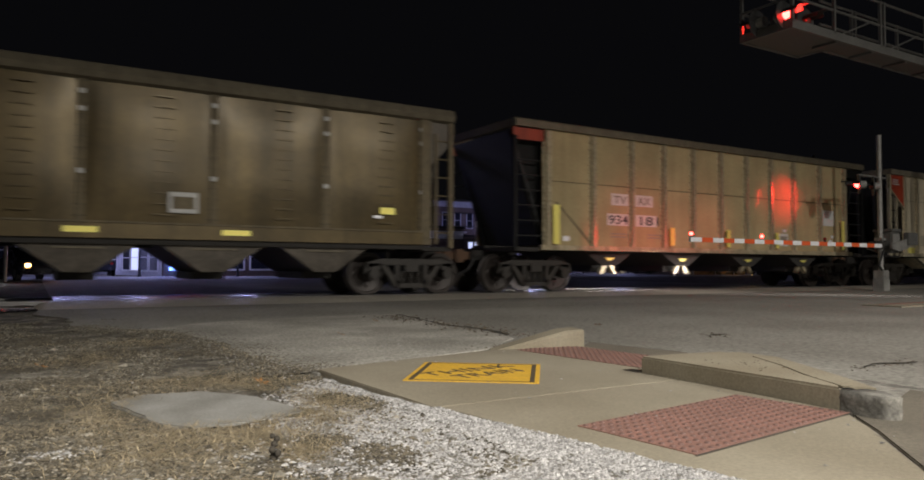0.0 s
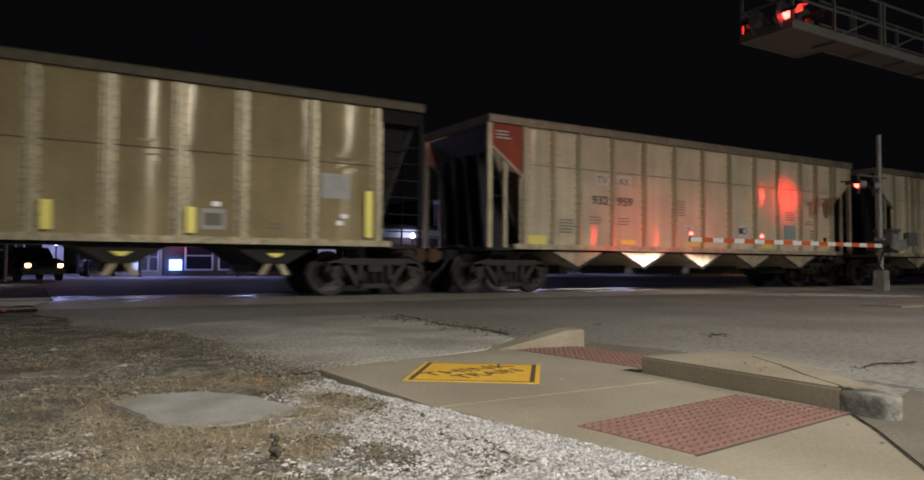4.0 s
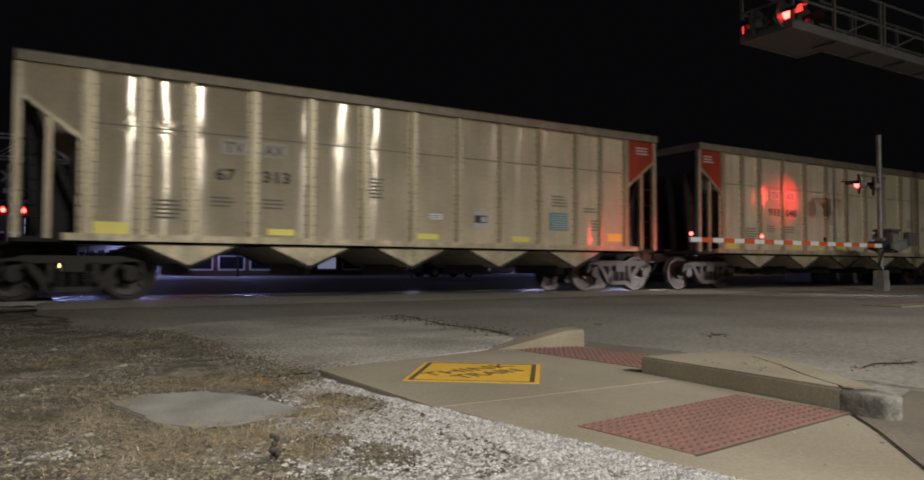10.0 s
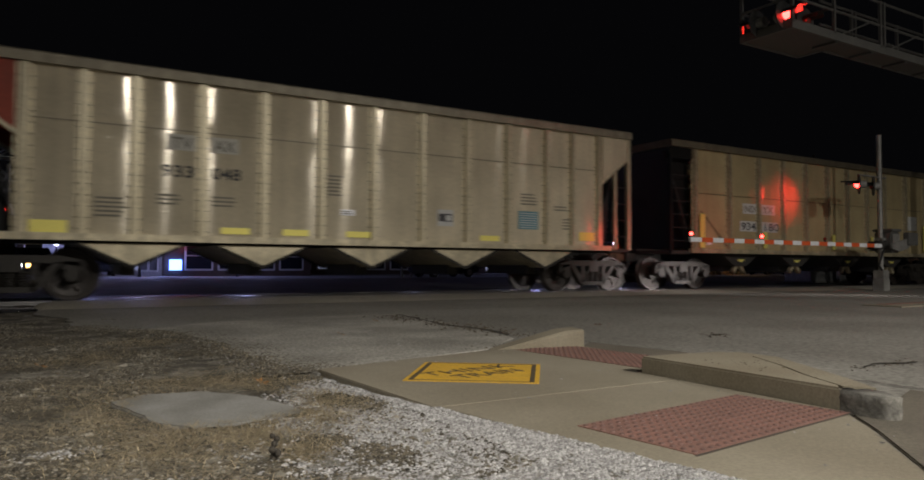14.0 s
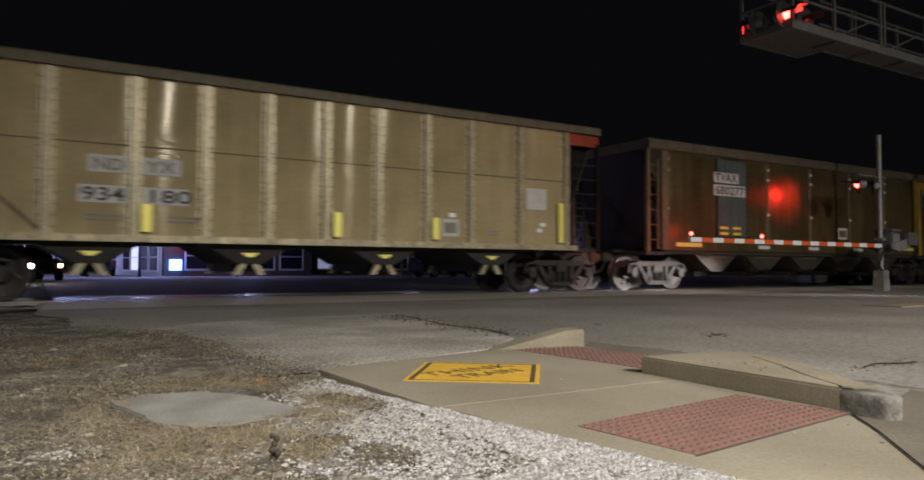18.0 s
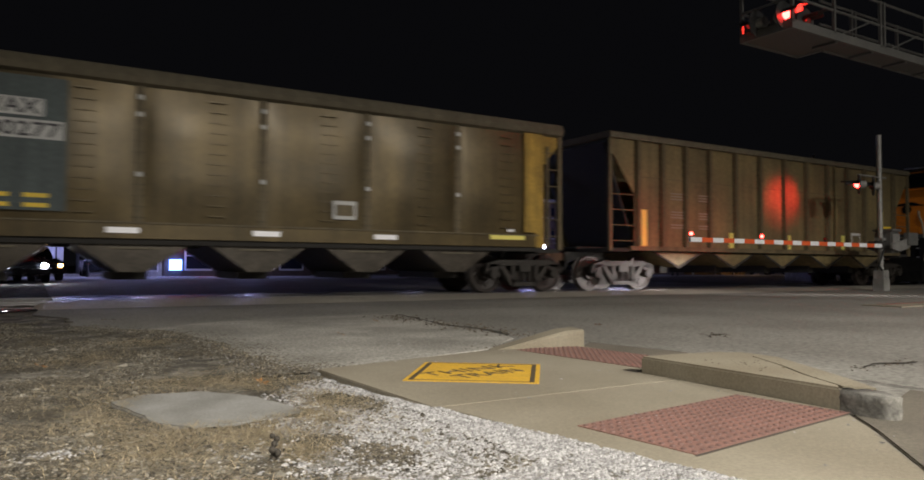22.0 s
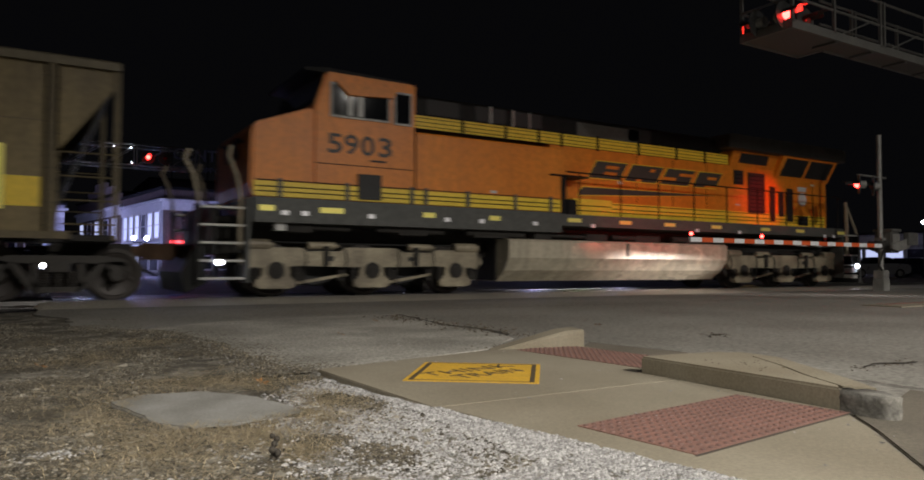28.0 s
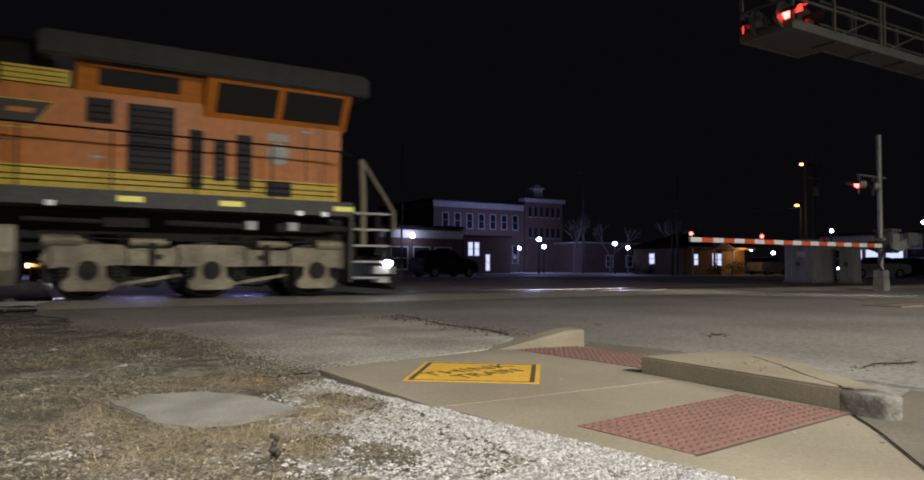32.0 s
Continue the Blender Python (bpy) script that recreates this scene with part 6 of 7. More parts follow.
def on_edge(r):
    k = r.choice((0, 1, 2, 2, 3, 3, 4, 4, 4, 5, 5, 5))
    (ax, ay), (bx, by), u = EDGE[k], EDGE[k + 1], r.random()
    return ax + (bx - ax) * u + r.gauss(0.04, 0.16), ay + (by - ay) * u


litter("soil_crumbs", 3200, on_edge, -0.062, (0.006, 0.018), M["crumb"], "dark soil spilled over the road edge", 22)
litter("soil_crumbs", 3600, on_edge, -0.062, (0.005, 0.014), M["soil_stone"], "dull grit spilled over the road edge", 23)
litter("grit", 1300, on_edge, -0.063, (0.004, 0.011), M["stone"], "loose grit along the ragged road edge", 21)
litter("leaf_litter", 45, lambda r: (r.gauss(3.62, 0.10), r.gauss(2.62, 0.18)), 0.056, (0.004, 0.011), M["leaf_dark"], "dark leaf litter on the kerb", 7)
litter("leaf_litter", 55, lambda r: (r.gauss(5.15, 0.22), r.gauss(2.75, 0.06)), -0.065, (0.006, 0.018), M["leaf_dark"], "dark leaf litter on the road", 8)
litter("leaf_litter", 40, lambda r: (r.gauss(5.9, 0.12), r.gauss(4.78, 0.08)), -0.065, (0.008, 0.022), M["leaf_dark"], "dark leaf litter on the road", 9)
litter("leaf_litter", 300, lambda r: (4.15 + r.gauss(0, 0.17), r.uniform(5.5, 8.8)), -0.058, (0.01, 0.03), M["leaf_dark"], "dead grass and leaves along a crack", 10)
litter("leaf_litter", 70, lambda r: (r.gauss(3.55, 0.25), r.gauss(5.0, 0.08)), -0.058, (0.008, 0.025), M["leaf_dark"], "dead leaves behind the kerb", 13)


def straw(name, count, choose, label, seed, size=(0.03, 0.10)):
    """Dry grass as thin bent blades, in tufts."""
    r = random.Random(seed)
    verts, faces = [], []
    while count:
        p = choose(r)
        if p is None:
            continue
        count -= 1
        for _ in range(9):
            a, n = r.uniform(0, 6.28), r.uniform(*size)
            lean = r.uniform(1.4, 4.0) if r.random() < 0.14 else r.uniform(5, 24.0)
            x, y = p[0] + r.gauss(0, 0.035), p[1] + r.gauss(0, 0.035)
            z = max(ground_z(x, y), -0.072 if 0.36 < x < 1.14 and 3.2 < y < 4.05 else -1.0) + 0.001
            dx, dy = math.cos(a), math.sin(a)
            w = r.uniform(0.0005, 0.0012)
            o = len(verts)
            h = n / math.sqrt(1 + lean * lean)
            verts += [(x - dy * w, y + dx * w, z), (x + dy * w, y - dx * w, z), (x + dx * h * lean * 0.4 + dy * w, y + dy * h * lean * 0.4 - dx * w, z + h * 0.7), (x + dx * h * lean * 0.4 - dy * w, y + dy * h * lean * 0.4 + dx * w, z + h * 0.7), (x + dx * h * lean, y + dy * h * lean, z + h)]
            faces += [(o, o + 1, o + 2, o + 3), (o + 3, o + 2, o + 4)]
    me = bpy.data.meshes.new(name)
    me.from_pydata(verts, [], faces)
    me.materials.append(M["straw"])
    return tagged(new(name, me), label, "grass", kind="stuff")


def ring_slab(r):
    a = r.uniform(0, 6.28)
    d = 0.92 + abs(r.gauss(0, 0.38))
    return 0.75 + 0.46 * d * math.cos(a), 3.62 + 0.5 * d * math.sin(a)


def grass_left(r):
    x, y = r.uniform(-0.6, 1.5), 2.0 + 6.5 * r.random() ** 1.4
    if on_slab(x, y) or x > edge_x(min(y, 4.4)) - 0.08:
        return None
    return (x, y) if noise.noise((x * 1.6, y * 1.1, 2)) > 0.12 else None


def grass_mat(r):
    m = r.choice(MATS)
    x, y = m[0] + m[2] * r.gauss(0, 0.6), m[1] + m[3] * r.gauss(0, 0.6)
    return (x, y) if r.random() < m[4] and not on_slab(x, y) and x < edge_x(min(y, 4.4)) - 0.06 else None


straw("dry_grass", 420, ring_slab, "dry straw-coloured grass round the cover slab", 11, (0.03, 0.10))
straw("dry_grass", 900, grass_left, "sparse dry trampled grass", 12, (0.03, 0.08))
straw("dry_grass", 2500, grass_mat, "matted dry grass pressed flat on the soil", 15, (0.03, 0.09))
bm = bmesh.new()
for k in range(5):
    a = k * 1.256
    v = [bm.verts.new((0.03 * q * math.cos(a + b), 0.03 * q * math.sin(a + b), 0.004 + 0.008 * (q > 1))) for q, b in ((0.2, 0), (1.0, -0.35), (1.7, 0), (1.0, 0.35))]
    bm.faces.new(v)
leaf = mesh_of("dead_leaf", bm, M["leaf"])
for x, y, t in ((1.17, 4.22, 0.3), (0.05, 5.6, 1.2), (-0.2, 4.8, 2.2), (3.6, 8.0, 0.5), (5.6, 6.2, 1.9), (2.6, 6.6, 0.9)):
    ob = new("dead_leaf", leaf)
    ob.location, ob.rotation_euler = (x, y, -0.052 if x > 1.3 else ground_z(x, y) + 0.012), (0.3, 0.2, t)
    tagged(ob, "curled brown dead leaf on the ground", "leaf", "dead leaves")
bm = bmesh.new()
for k in range(6):
    ball(bm, (0.012 * math.sin(k * 2.1), 0.01 * math.cos(k * 1.7), 0.012 + k * 0.016), 0.016 - 0.0012 * k, 7, 5)
ob = solid("seed_head", bm, M["dark"], "dark dried seed head on the gravel", "plant", smooth=True)
ob.location = (0.75, 2.53, -0.08)

# painted island kerb across the road
bm = boxes((12.9, 16.5, 6.55, 7.25, -0.07, -0.045))
solid("far_ramp", bm, M["concrete"], "pale concrete dropped kerb across the road", "kerb")
bm = boxes((13.3, 16.2, 7.0, 7.2, -0.05, -0.041))
solid("tactile_strip", bm, M["tile"], "faded red tactile strip across the road", "tactile tile")
bm = bmesh.new()
prism(bm, ragged([(-1.3, 12.3), (-0.4, 12.2), (0.05, 12.5), (0.0, 13.2), (-0.5, 13.4), (-1.4, 13.1)], 0.08, 0.2, 3), -0.09, -0.062, "z")
solid("puddle", bm, M["puddle"], "dark still puddle beside the track", "puddle")


# ---- crossing gate ----
gate = thing("crossing_gate", 21.9, 11.7, 0, "galvanised crossing gate mast with a lowered red and white arm", "crossing gate")
part("pier", boxes((-0.17, 0.17, -0.17, 0.17, -0.1, 0.30)), M["slab"], gate, bevel=0.015)
bm = bmesh.new()
rod(bm, (0, 0, 0.25), (0, 0, 4.66), 0.075, 16)
part("mast", bm, M["galv"], gate, "galvanised mast", smooth=False)
part("mast_base", boxes((-0.16, 0.16, -0.16, 0.16, 0.28, 0.55)), M["galv"], gate, bevel=0.02)
part("mechanism", boxes((0.06, 0.52, -0.30, 0.22, 1.08, 1.72)), M["galv_mid"], gate, "grey gate mechanism box", bevel=0.03)
part("mechanism_lid", boxes((0.02, 0.56, -0.34, 0.26, 1.72, 1.80)), M["galv_mid"], gate, bevel=0.02)
part("mechanism_door", boxes((0.10, 0.48, -0.315, -0.30, 1.16, 1.64)), M["galv"], gate)
part("bracket", boxes((-0.42, 0.1, -0.14, 0.14, 1.2, 1.42)), M["underframe"], gate)
part("clamp", boxes((-0.12, 0.12, -0.12, 0.12, 1.45, 1.53)), M["galv"], gate)
for y in (-0.40, 0.30):
    bm = bmesh.new()
    prism(bm, [(-0.1, 1.20), (0.35, 1.12), (0.80, 1.22), (1.15, 1.42), (1.10, 1.62), (0.7, 1.5), (0.3, 1.42), (-0.1, 1.36)], y, y + 0.06)
    part("counterweight_arm", bm, M["galv"], gate)
    part("counterweight", boxes((0.72, 1.28, y - 0.05, y + 0.11, 1.32, 1.70)), M["galv_mid"], gate, bevel=0.015)
bm = bmesh.new()
pipe(bm, [(-0.05, -0.12, 1.15), (-0.25, -0.14, 0.9), (-0.3, -0.1, 0.7), (-0.05, -0.1, 0.5)], 0.03)
part("cable", bm, M["black"], gate)
arm = part("arm", boxes((-8.60, -0.25, -0.20, -0.16, 1.255, 1.305)), M["galv"], gate)
n_st = 21
for k in range(n_st):
    x0 = -8.60 + k * 8.28 / n_st
    part("stripe", boxes((x0, x0 + 8.28 / n_st - 0.004, -0.212, -0.148, 1.228, 1.338)), M["arm_white"] if k % 2 == 0 else M["arm_red"], arm)
for x, lit in ((-8.55, True), (-5.9, True), (-3.15, False)):
    bm = bmesh.new()
    rod(bm, (x, -0.18, 1.34), (x, -0.18, 1.38), 0.03, 8)
    h = part("arm_lamp", bm, M["black"], arm)
    bm = bmesh.new()
    ball(bm, (x, -0.18, 1.42), 0.045, 12, 8)
    part("lens", bm, M["red_lamp"] if lit else M["red_off"], h, smooth=True)


def flasher(parent, x, y, z, way, lit):
    """A round crossing light: grey background disc, hooded visor and red lens; way is the compass turn that it faces, 0 away from the road's near side."""
    turn = Matrix.Rotation(radians(way), 3, "Z")

    def done(b):
        bmesh.ops.rotate(b, verts=b.verts, cent=(0, 0, 0), matrix=turn)
        return b

    b = bmesh.new()
    rod(b, (0, 0, 0), (0, -0.03, 0), 0.29, 24)
    f = part("background_disc", done(b), M["disc"], parent, at=(x, y, z))
    b = bmesh.new()
    rod(b, (0, -0.03, 0), (0, -0.2, 0), 0.11, 12)
    part("lamp_housing", done(b), M["galv"], f)
    b = bmesh.new()
    rod(b, (0, 0, 0), (0, 0.05, 0), 0.09, 18, 0.085)
    ball(b, (0, 0.05, 0), 0.085, 16, 10, (1, 0.7, 1))
    part("lens", done(b), M["red_lamp"] if lit else M["red_off"], f)
    b = bmesh.new()
    for k in range(11):
        a0, a1 = math.pi * (0.04 + 0.92 * k / 11), math.pi * (0.04 + 0.92 * (k + 1) / 11)
        d = 0.46 if 2 < k < 8 else 0.34
        p, q = [[b.verts.new((r * math.cos(a), e, r * math.sin(a))) for a, e in ((a0, 0), (a1, 0), (a1, d), (a0, d))] for r in (0.117, 0.125)]
        b.faces.new(p)
        b.faces.new(q[::-1])
        b.faces.new((p[2], p[3], q[3], q[2]))
    bmesh.ops.remove_doubles(b, verts=b.verts, dist=0.002)
    part("visor", done(b), M["visor"], f, "black visor")
    return f


bm = bmesh.new()
rod(bm, (-1.16, 0.0, 3.37), (0.35, 0.0, 3.37), 0.03, 8)
rod(bm, (-1.13, 0.0, 3.08), (-1.13, 0.0, 3.36), 0.025, 8)
rod(bm, (-0.37, 0.0, 3.08), (-0.37, 0.0, 3.36), 0.025, 8)
part("cross_arm", bm, M["galv"], gate)
flasher(gate, -1.13, 0.0, 3.08, 36, True)
flasher(gate, -0.37, 0.0, 3.08, 36, False)

# ---- cantilever over the road ----
cant = thing("signal_cantilever", 13.0, 8.6, 5.5, "galvanised signal cantilever truss with a walkway over the road", "signal bridge")
L = 13.0
E = 2.05
# the pans' dim colour carries the shade of the underside
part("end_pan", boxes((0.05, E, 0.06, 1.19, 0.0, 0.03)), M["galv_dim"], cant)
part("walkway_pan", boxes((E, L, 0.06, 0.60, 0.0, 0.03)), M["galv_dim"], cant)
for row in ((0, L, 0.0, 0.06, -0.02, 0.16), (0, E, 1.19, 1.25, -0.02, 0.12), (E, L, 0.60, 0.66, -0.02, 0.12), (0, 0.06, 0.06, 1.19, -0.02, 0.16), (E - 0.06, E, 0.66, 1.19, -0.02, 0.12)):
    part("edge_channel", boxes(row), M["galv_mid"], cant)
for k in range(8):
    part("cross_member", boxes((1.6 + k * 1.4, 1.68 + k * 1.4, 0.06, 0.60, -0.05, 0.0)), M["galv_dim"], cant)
for y, x0, x1 in ((0.03, 0.0, L), (1.22, 0.0, E), (0.69, E, L)):
    for z in (0.62, 1.15):
        bm = bmesh.new()
        rod(bm, (x0, y, z), (x1, y, z), 0.028, 6)
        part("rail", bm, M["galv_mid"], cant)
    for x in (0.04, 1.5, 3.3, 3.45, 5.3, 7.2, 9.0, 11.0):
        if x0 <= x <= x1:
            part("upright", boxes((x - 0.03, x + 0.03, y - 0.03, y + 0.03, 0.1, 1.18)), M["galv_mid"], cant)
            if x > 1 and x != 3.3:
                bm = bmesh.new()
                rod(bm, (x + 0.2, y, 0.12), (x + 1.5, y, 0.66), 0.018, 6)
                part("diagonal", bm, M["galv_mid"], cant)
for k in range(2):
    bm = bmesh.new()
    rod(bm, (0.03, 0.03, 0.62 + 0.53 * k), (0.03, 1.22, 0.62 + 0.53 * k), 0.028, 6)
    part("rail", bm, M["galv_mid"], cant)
flasher(cant, 0.05, 0.20, 0.30, 180, True)
flasher(cant, 0.05, 0.85, 0.30, 0, True)
flasher(cant, 0.75, 0.20, 0.30, 180, False)
flasher(cant, 0.75, 0.85, 0.30, 0, False)
bm = bmesh.new()
rod(bm, (L - 0.6, 0.6, -5.5), (L - 0.6, 0.6, 1.6), 0.16, 16)
part("mast", bm, M["galv"], cant)

# ---- street lamps of the near side ----
for x, y, z, *_ in STREET_LAMPS:
    sl = thing("street_lamp", x, y - 1.6, 0, "tall galvanised street lamp with a lit warm head", "street lamp", "street lamps")
    bm = bmesh.new()
    rod(bm, (0, 0, -0.1), (0, 0, z + 0.5), 0.09, 12, 0.06)
    part("pole", bm, M["galv"], sl)
    bm = bmesh.new()
    pipe(bm, [(0, 0, z + 0.45), (0, 1.3, z + 0.48)], 0.035)
    part("bracket_arm", bm, M["galv"], sl)
    bm = bmesh.new()
    ball(bm, (0, 1.6, z + 0.42), 0.3, 12, 8, (0.6, 1.1, 0.35))
    part("head", bm, M["galv"], sl, smooth=True)


# ---- beyond the track ----
def globe_post(x, y, z, twin=0.0, size=0.17):
    g = thing("globe_lamp", x, y, -0.07, "dark post lamp with a lit white globe", "street lamp", "globe lamps")
    bm = bmesh.new()
    rod(bm, (0, 0, 0), (0, 0, 0.5), 0.11, 10, 0.07)
    rod(bm, (0, 0, 0.5), (0, 0, z - 0.15), 0.05, 8)
    part("post", bm, M["black"], g)
    for dx in ((-twin, twin) if twin else (0.0,)):
        bm = bmesh.new()
        ball(bm, (dx, 0, z + 0.07), size, 12, 8)
        part("globe", bm, M["globe"], g, smooth=True)
        bm = bmesh.new()
        rod(bm, (dx, 0, z - 0.18), (dx, 0, z - 0.06), 0.07, 8)
        part("fitter", bm, M["black"], g)
    if twin:
        part("cross_arm", boxes((-twin, twin, -0.03, 0.03, z - 0.22, z - 0.16)), M["black"], g)


for x, y, z, tw in ((5.31, 45.4, 2.22, 0.35), (10.8, 44.7, 2.8, 0), (2.63, 45.9, 2.06, 0), (1.33, 58.5, 2.2, 0), (28.3, 55.1, 3.3, 0), (49.8, 68.9, 2.85, 0), (40.1, 52.4, 3.16, 0), (46.6, 60.0, 2.79, 0), (49.5, 52.3, 2.96, 0), (56.0, 57.1, 2.75, 0), (64.3, 47.6, 2.47, 0), (72.1, 50.5, 2.29, 0), (51.3, 31.0, 3.4, 0), (54.1, 25.9, 3.9, 0)):
    globe_post(x, y, z, tw, 0.13 if y < 50 else 0.19)
lamp("globe_light", 5.3, 45.0, 2.6, 260, COLD, 0.2)
lamp("globe_light", 2.9, 50.5, 2.9, 130, COLD, 0.2)
lamp("globe_light", 11.2, 44.2, 3.0, 160, COLD, 0.2)
lamp("globe_light", 1.6, 57.9, 3.0, 500, COLD, 0.2)
lamp("globe_light", 50.0, 66.5, 3.4, 1200, COLD, 0.2)
lamp("globe_light", 53.5, 56.0, 3.3, 600, COLD, 0.2)
lamp("porch_light", 56.9, 42.4, 2.2, 55, (1.0, 0.55, 0.18), 0.1)
lamp("yard_light", 45.4, 29.6, 4.7, 14, (1.0, 0.62, 0.3), 0.15)


def building(name, label, x0, x1, y0, y1, h, wall, rows=(), roof="loco_black", lit=(), cornice=0.0, trim="white_paint", turn=0.0, glass="win_lit"):
    """A far house: a wall block, a roof with a cornice, and windows with frames and panes, on the side to the track or on its left flank."""
    b = thing(name, x0, y0, -0.1, label, "building", turn=turn)
    w, d = x1 - x0, y1 - y0
    body = part("wall", boxes((0, w, 0, d, 0, h)), M[wall], b)
    part("roof", boxes((-0.15, w + 0.15, -0.15, d + 0.15, h, h + 0.18)), M[roof], b)
    if cornice:
        part("cornice", boxes((-0.25, w + 0.25, -0.25, 0.0, h - cornice, h - cornice + 0.16), (-0.25, 0.0, 0.0, d, h - cornice, h - cornice + 0.16)), M[trim], b)
        part("frieze", boxes((-0.08, w, -0.08, 0.0, h - cornice - 0.55, h - cornice), (-0.08, 0.0, 0.0, d, h - cornice - 0.55, h - cornice)), M[trim], b)
    k = 0
    for side, a0, a1, z0, z1, n, frac in rows:
        step = (a1 - a0) / n
        for i in range(n):
            c0 = a0 + step * (i + 0.5 - frac / 2)
            c1 = c0 + step * frac
            m = M[glass] if k in lit else M["win_dark"]
            k += 1
            if side == "front":
                win = part("window", boxes((c0, c1, -0.03, 0.05, z0, z1)), m, b)
                part("window_frame", boxes((c0 - 0.12, c0, -0.06, 0.02, z0 - 0.1, z1 + 0.1), (c1, c1 + 0.12, -0.06, 0.02, z0 - 0.1, z1 + 0.1), (c0, c1, -0.06, 0.02, z1, z1 + 0.1), (c0, c1, -0.08, 0.02, z0 - 0.12, z0), (c0, c1, -0.05, 0.0, (z0 + z1) / 2 - 0.03, (z0 + z1) / 2 + 0.03)), M[trim], win)
            else:
                win = part("window", boxes((-0.03, 0.05, c0, c1, z0, z1)), m, b)
                part("window_frame", boxes((-0.06, 0.02, c0 - 0.12, c0, z0 - 0.1, z1 + 0.1), (-0.06, 0.02, c1, c1 + 0.12, z0 - 0.1, z1 + 0.1), (-0.06, 0.02, c0, c1, z1, z1 + 0.1), (-0.08, 0.02, c0, c1, z0 - 0.12, z0), (-0.05, 0.0, c0, c1, (z0 + z1) / 2 - 0.03, (z0 + z1) / 2 + 0.03)), M[trim], win)
    return b


corner = building("corner_shop", "two-storey corner shop with a pale cornice and sash windows", 6.84, 17.1, 47.5, 57.2, 5.5, "brick_dark", (("front", 0.5, 6.3, 2.9, 4.25, 4, 0.5), ("front", 6.8, 10.0, 2.9, 4.25, 2, 0.5), ("side", 0.4, 9.4, 2.5, 4.1, 6, 0.62), ("front", 1.2, 9.8, 0.5, 2.2, 4, 0.75), ("side", 0.6, 9.3, 0.4, 2.1, 4, 0.8)), lit=(6, 7, 9, 10, 11, 18), cornice=0.75, turn=8.3)
part("corner_pier", boxes((0.05, 1.15, -0.09, 0.0, 0.0, 4.2)), M["brick_dark"], corner)
part("west_wall_panel", boxes((-0.02, 0.0, 0.0, 9.7, 0.0, 4.2)), M["pale_wall"], corner, "pale painted flank wall")
for x0, x1 in ((0.35, 2.3), (2.5, 3.15)):
    part("neon_bar", boxes((x0, x1, -0.35, -0.3, 2.12, 2.28)), M["neon_red"], corner, "lit red neon bar")
part("neon_sign", boxes((0.35, 1.1, -0.32, -0.28, 0.42, 1.08)), M["neon_blue"], corner, "lit blue window sign")
annex = building("brick_shop", "two-storey brick shop with lit upper windows and a parapet", 5.44, 13.0, 57.2, 72.5, 6.0, "brick_dark", (("side", 0.6, 14.6, 2.7, 4.2, 5, 0.5), ("side", 0.6, 14.6, 0.4, 1.9, 4, 0.7)), lit=(0, 2, 4), cornice=1.0, turn=8.3)
part("pale_base", boxes((-0.02, 0.0, 0.0, 15.3, 0.0, 2.3)), M["pale_wall"], annex, "pale painted ground floor")
part("parapet", boxes((-0.05, 0.3, 3.0, 11.0, 6.15, 6.8), (-0.05, 0.3, 5.5, 8.5, 6.8, 7.3)), M["brick_mid"], annex)
building("pale_shop", "narrow pale painted shop front", 0.5, 1.9, 62.0, 75.0, 5.3, "pale_wall", cornice=0.4)
building("store_front", "long low store with lit show windows", 12.0, 34.0, 56.0, 66.0, 4.2, "brick_dark", (("front", 1.0, 21.0, 0.5, 2.4, 9, 0.7),), lit=(1, 3), cornice=0.4, glass="win_dim")
building("left_store", "low dark store with lit windows beside the street", -9.0, -0.6, 50.0, 60.0, 4.6, "brick_dark", (("front", 0.5, 8.2, 0.6, 2.6, 5, 0.7),), lit=(3,), cornice=0.4)

hotel = building("sign_building", "tall dark brick block with roof lettering", 10.0, 26.0, 78.5, 92.0, 9.6, "brick_dark", (("front", 0.8, 15.2, 6.0, 7.6, 7, 0.4),), trim="brick_dark")
words("roof_lettering", "CENTRALIA", 1.75, M["sign_white"], hotel, (2.1, -0.2, 11.8), width=9.1, label="dim white roof lettering")
words("roof_lettering", "OPPORTUNITY", 0.85, M["sign_white"], hotel, (4.6, -0.2, 10.55), width=6.2)
part("sign_bar", boxes((1.9, 4.2, -0.2, -0.17, 10.6, 11.1)), M["sign_white"], hotel)
for k in range(6):
    part("sign_post", boxes((2.0 + 1.8 * k, 2.1 + 1.8 * k, -0.1, 0.0, 9.6, 13.2)), M["underframe"], hotel)

# far crossing signals
far_cant = thing("signal_cantilever", 6.3, 33.4, 4.95, "dim far signal cantilever with a lit red flasher", "signal bridge")
for y in (0.0, 1.0):
    for z in (0.0, 0.9):
        bm = bmesh.new()
        rod(bm, (-16, y, z), (0, y, z), 0.045, 6)
        part("chord", bm, M["galv"], far_cant)
    for k in range(12):
        bm = bmesh.new()
        rod(bm, (-1.3 * k, y, 0), (-1.3 * k, y, 0.9), 0.03, 6)
        part("upright", bm, M["galv"], far_cant)
        bm = bmesh.new()
        rod(bm, (-1.3 * k, y, 0.9), (-1.3 * k - 1.3, y, 0), 0.02, 6)
        part("diagonal", bm, M["galv"], far_cant)
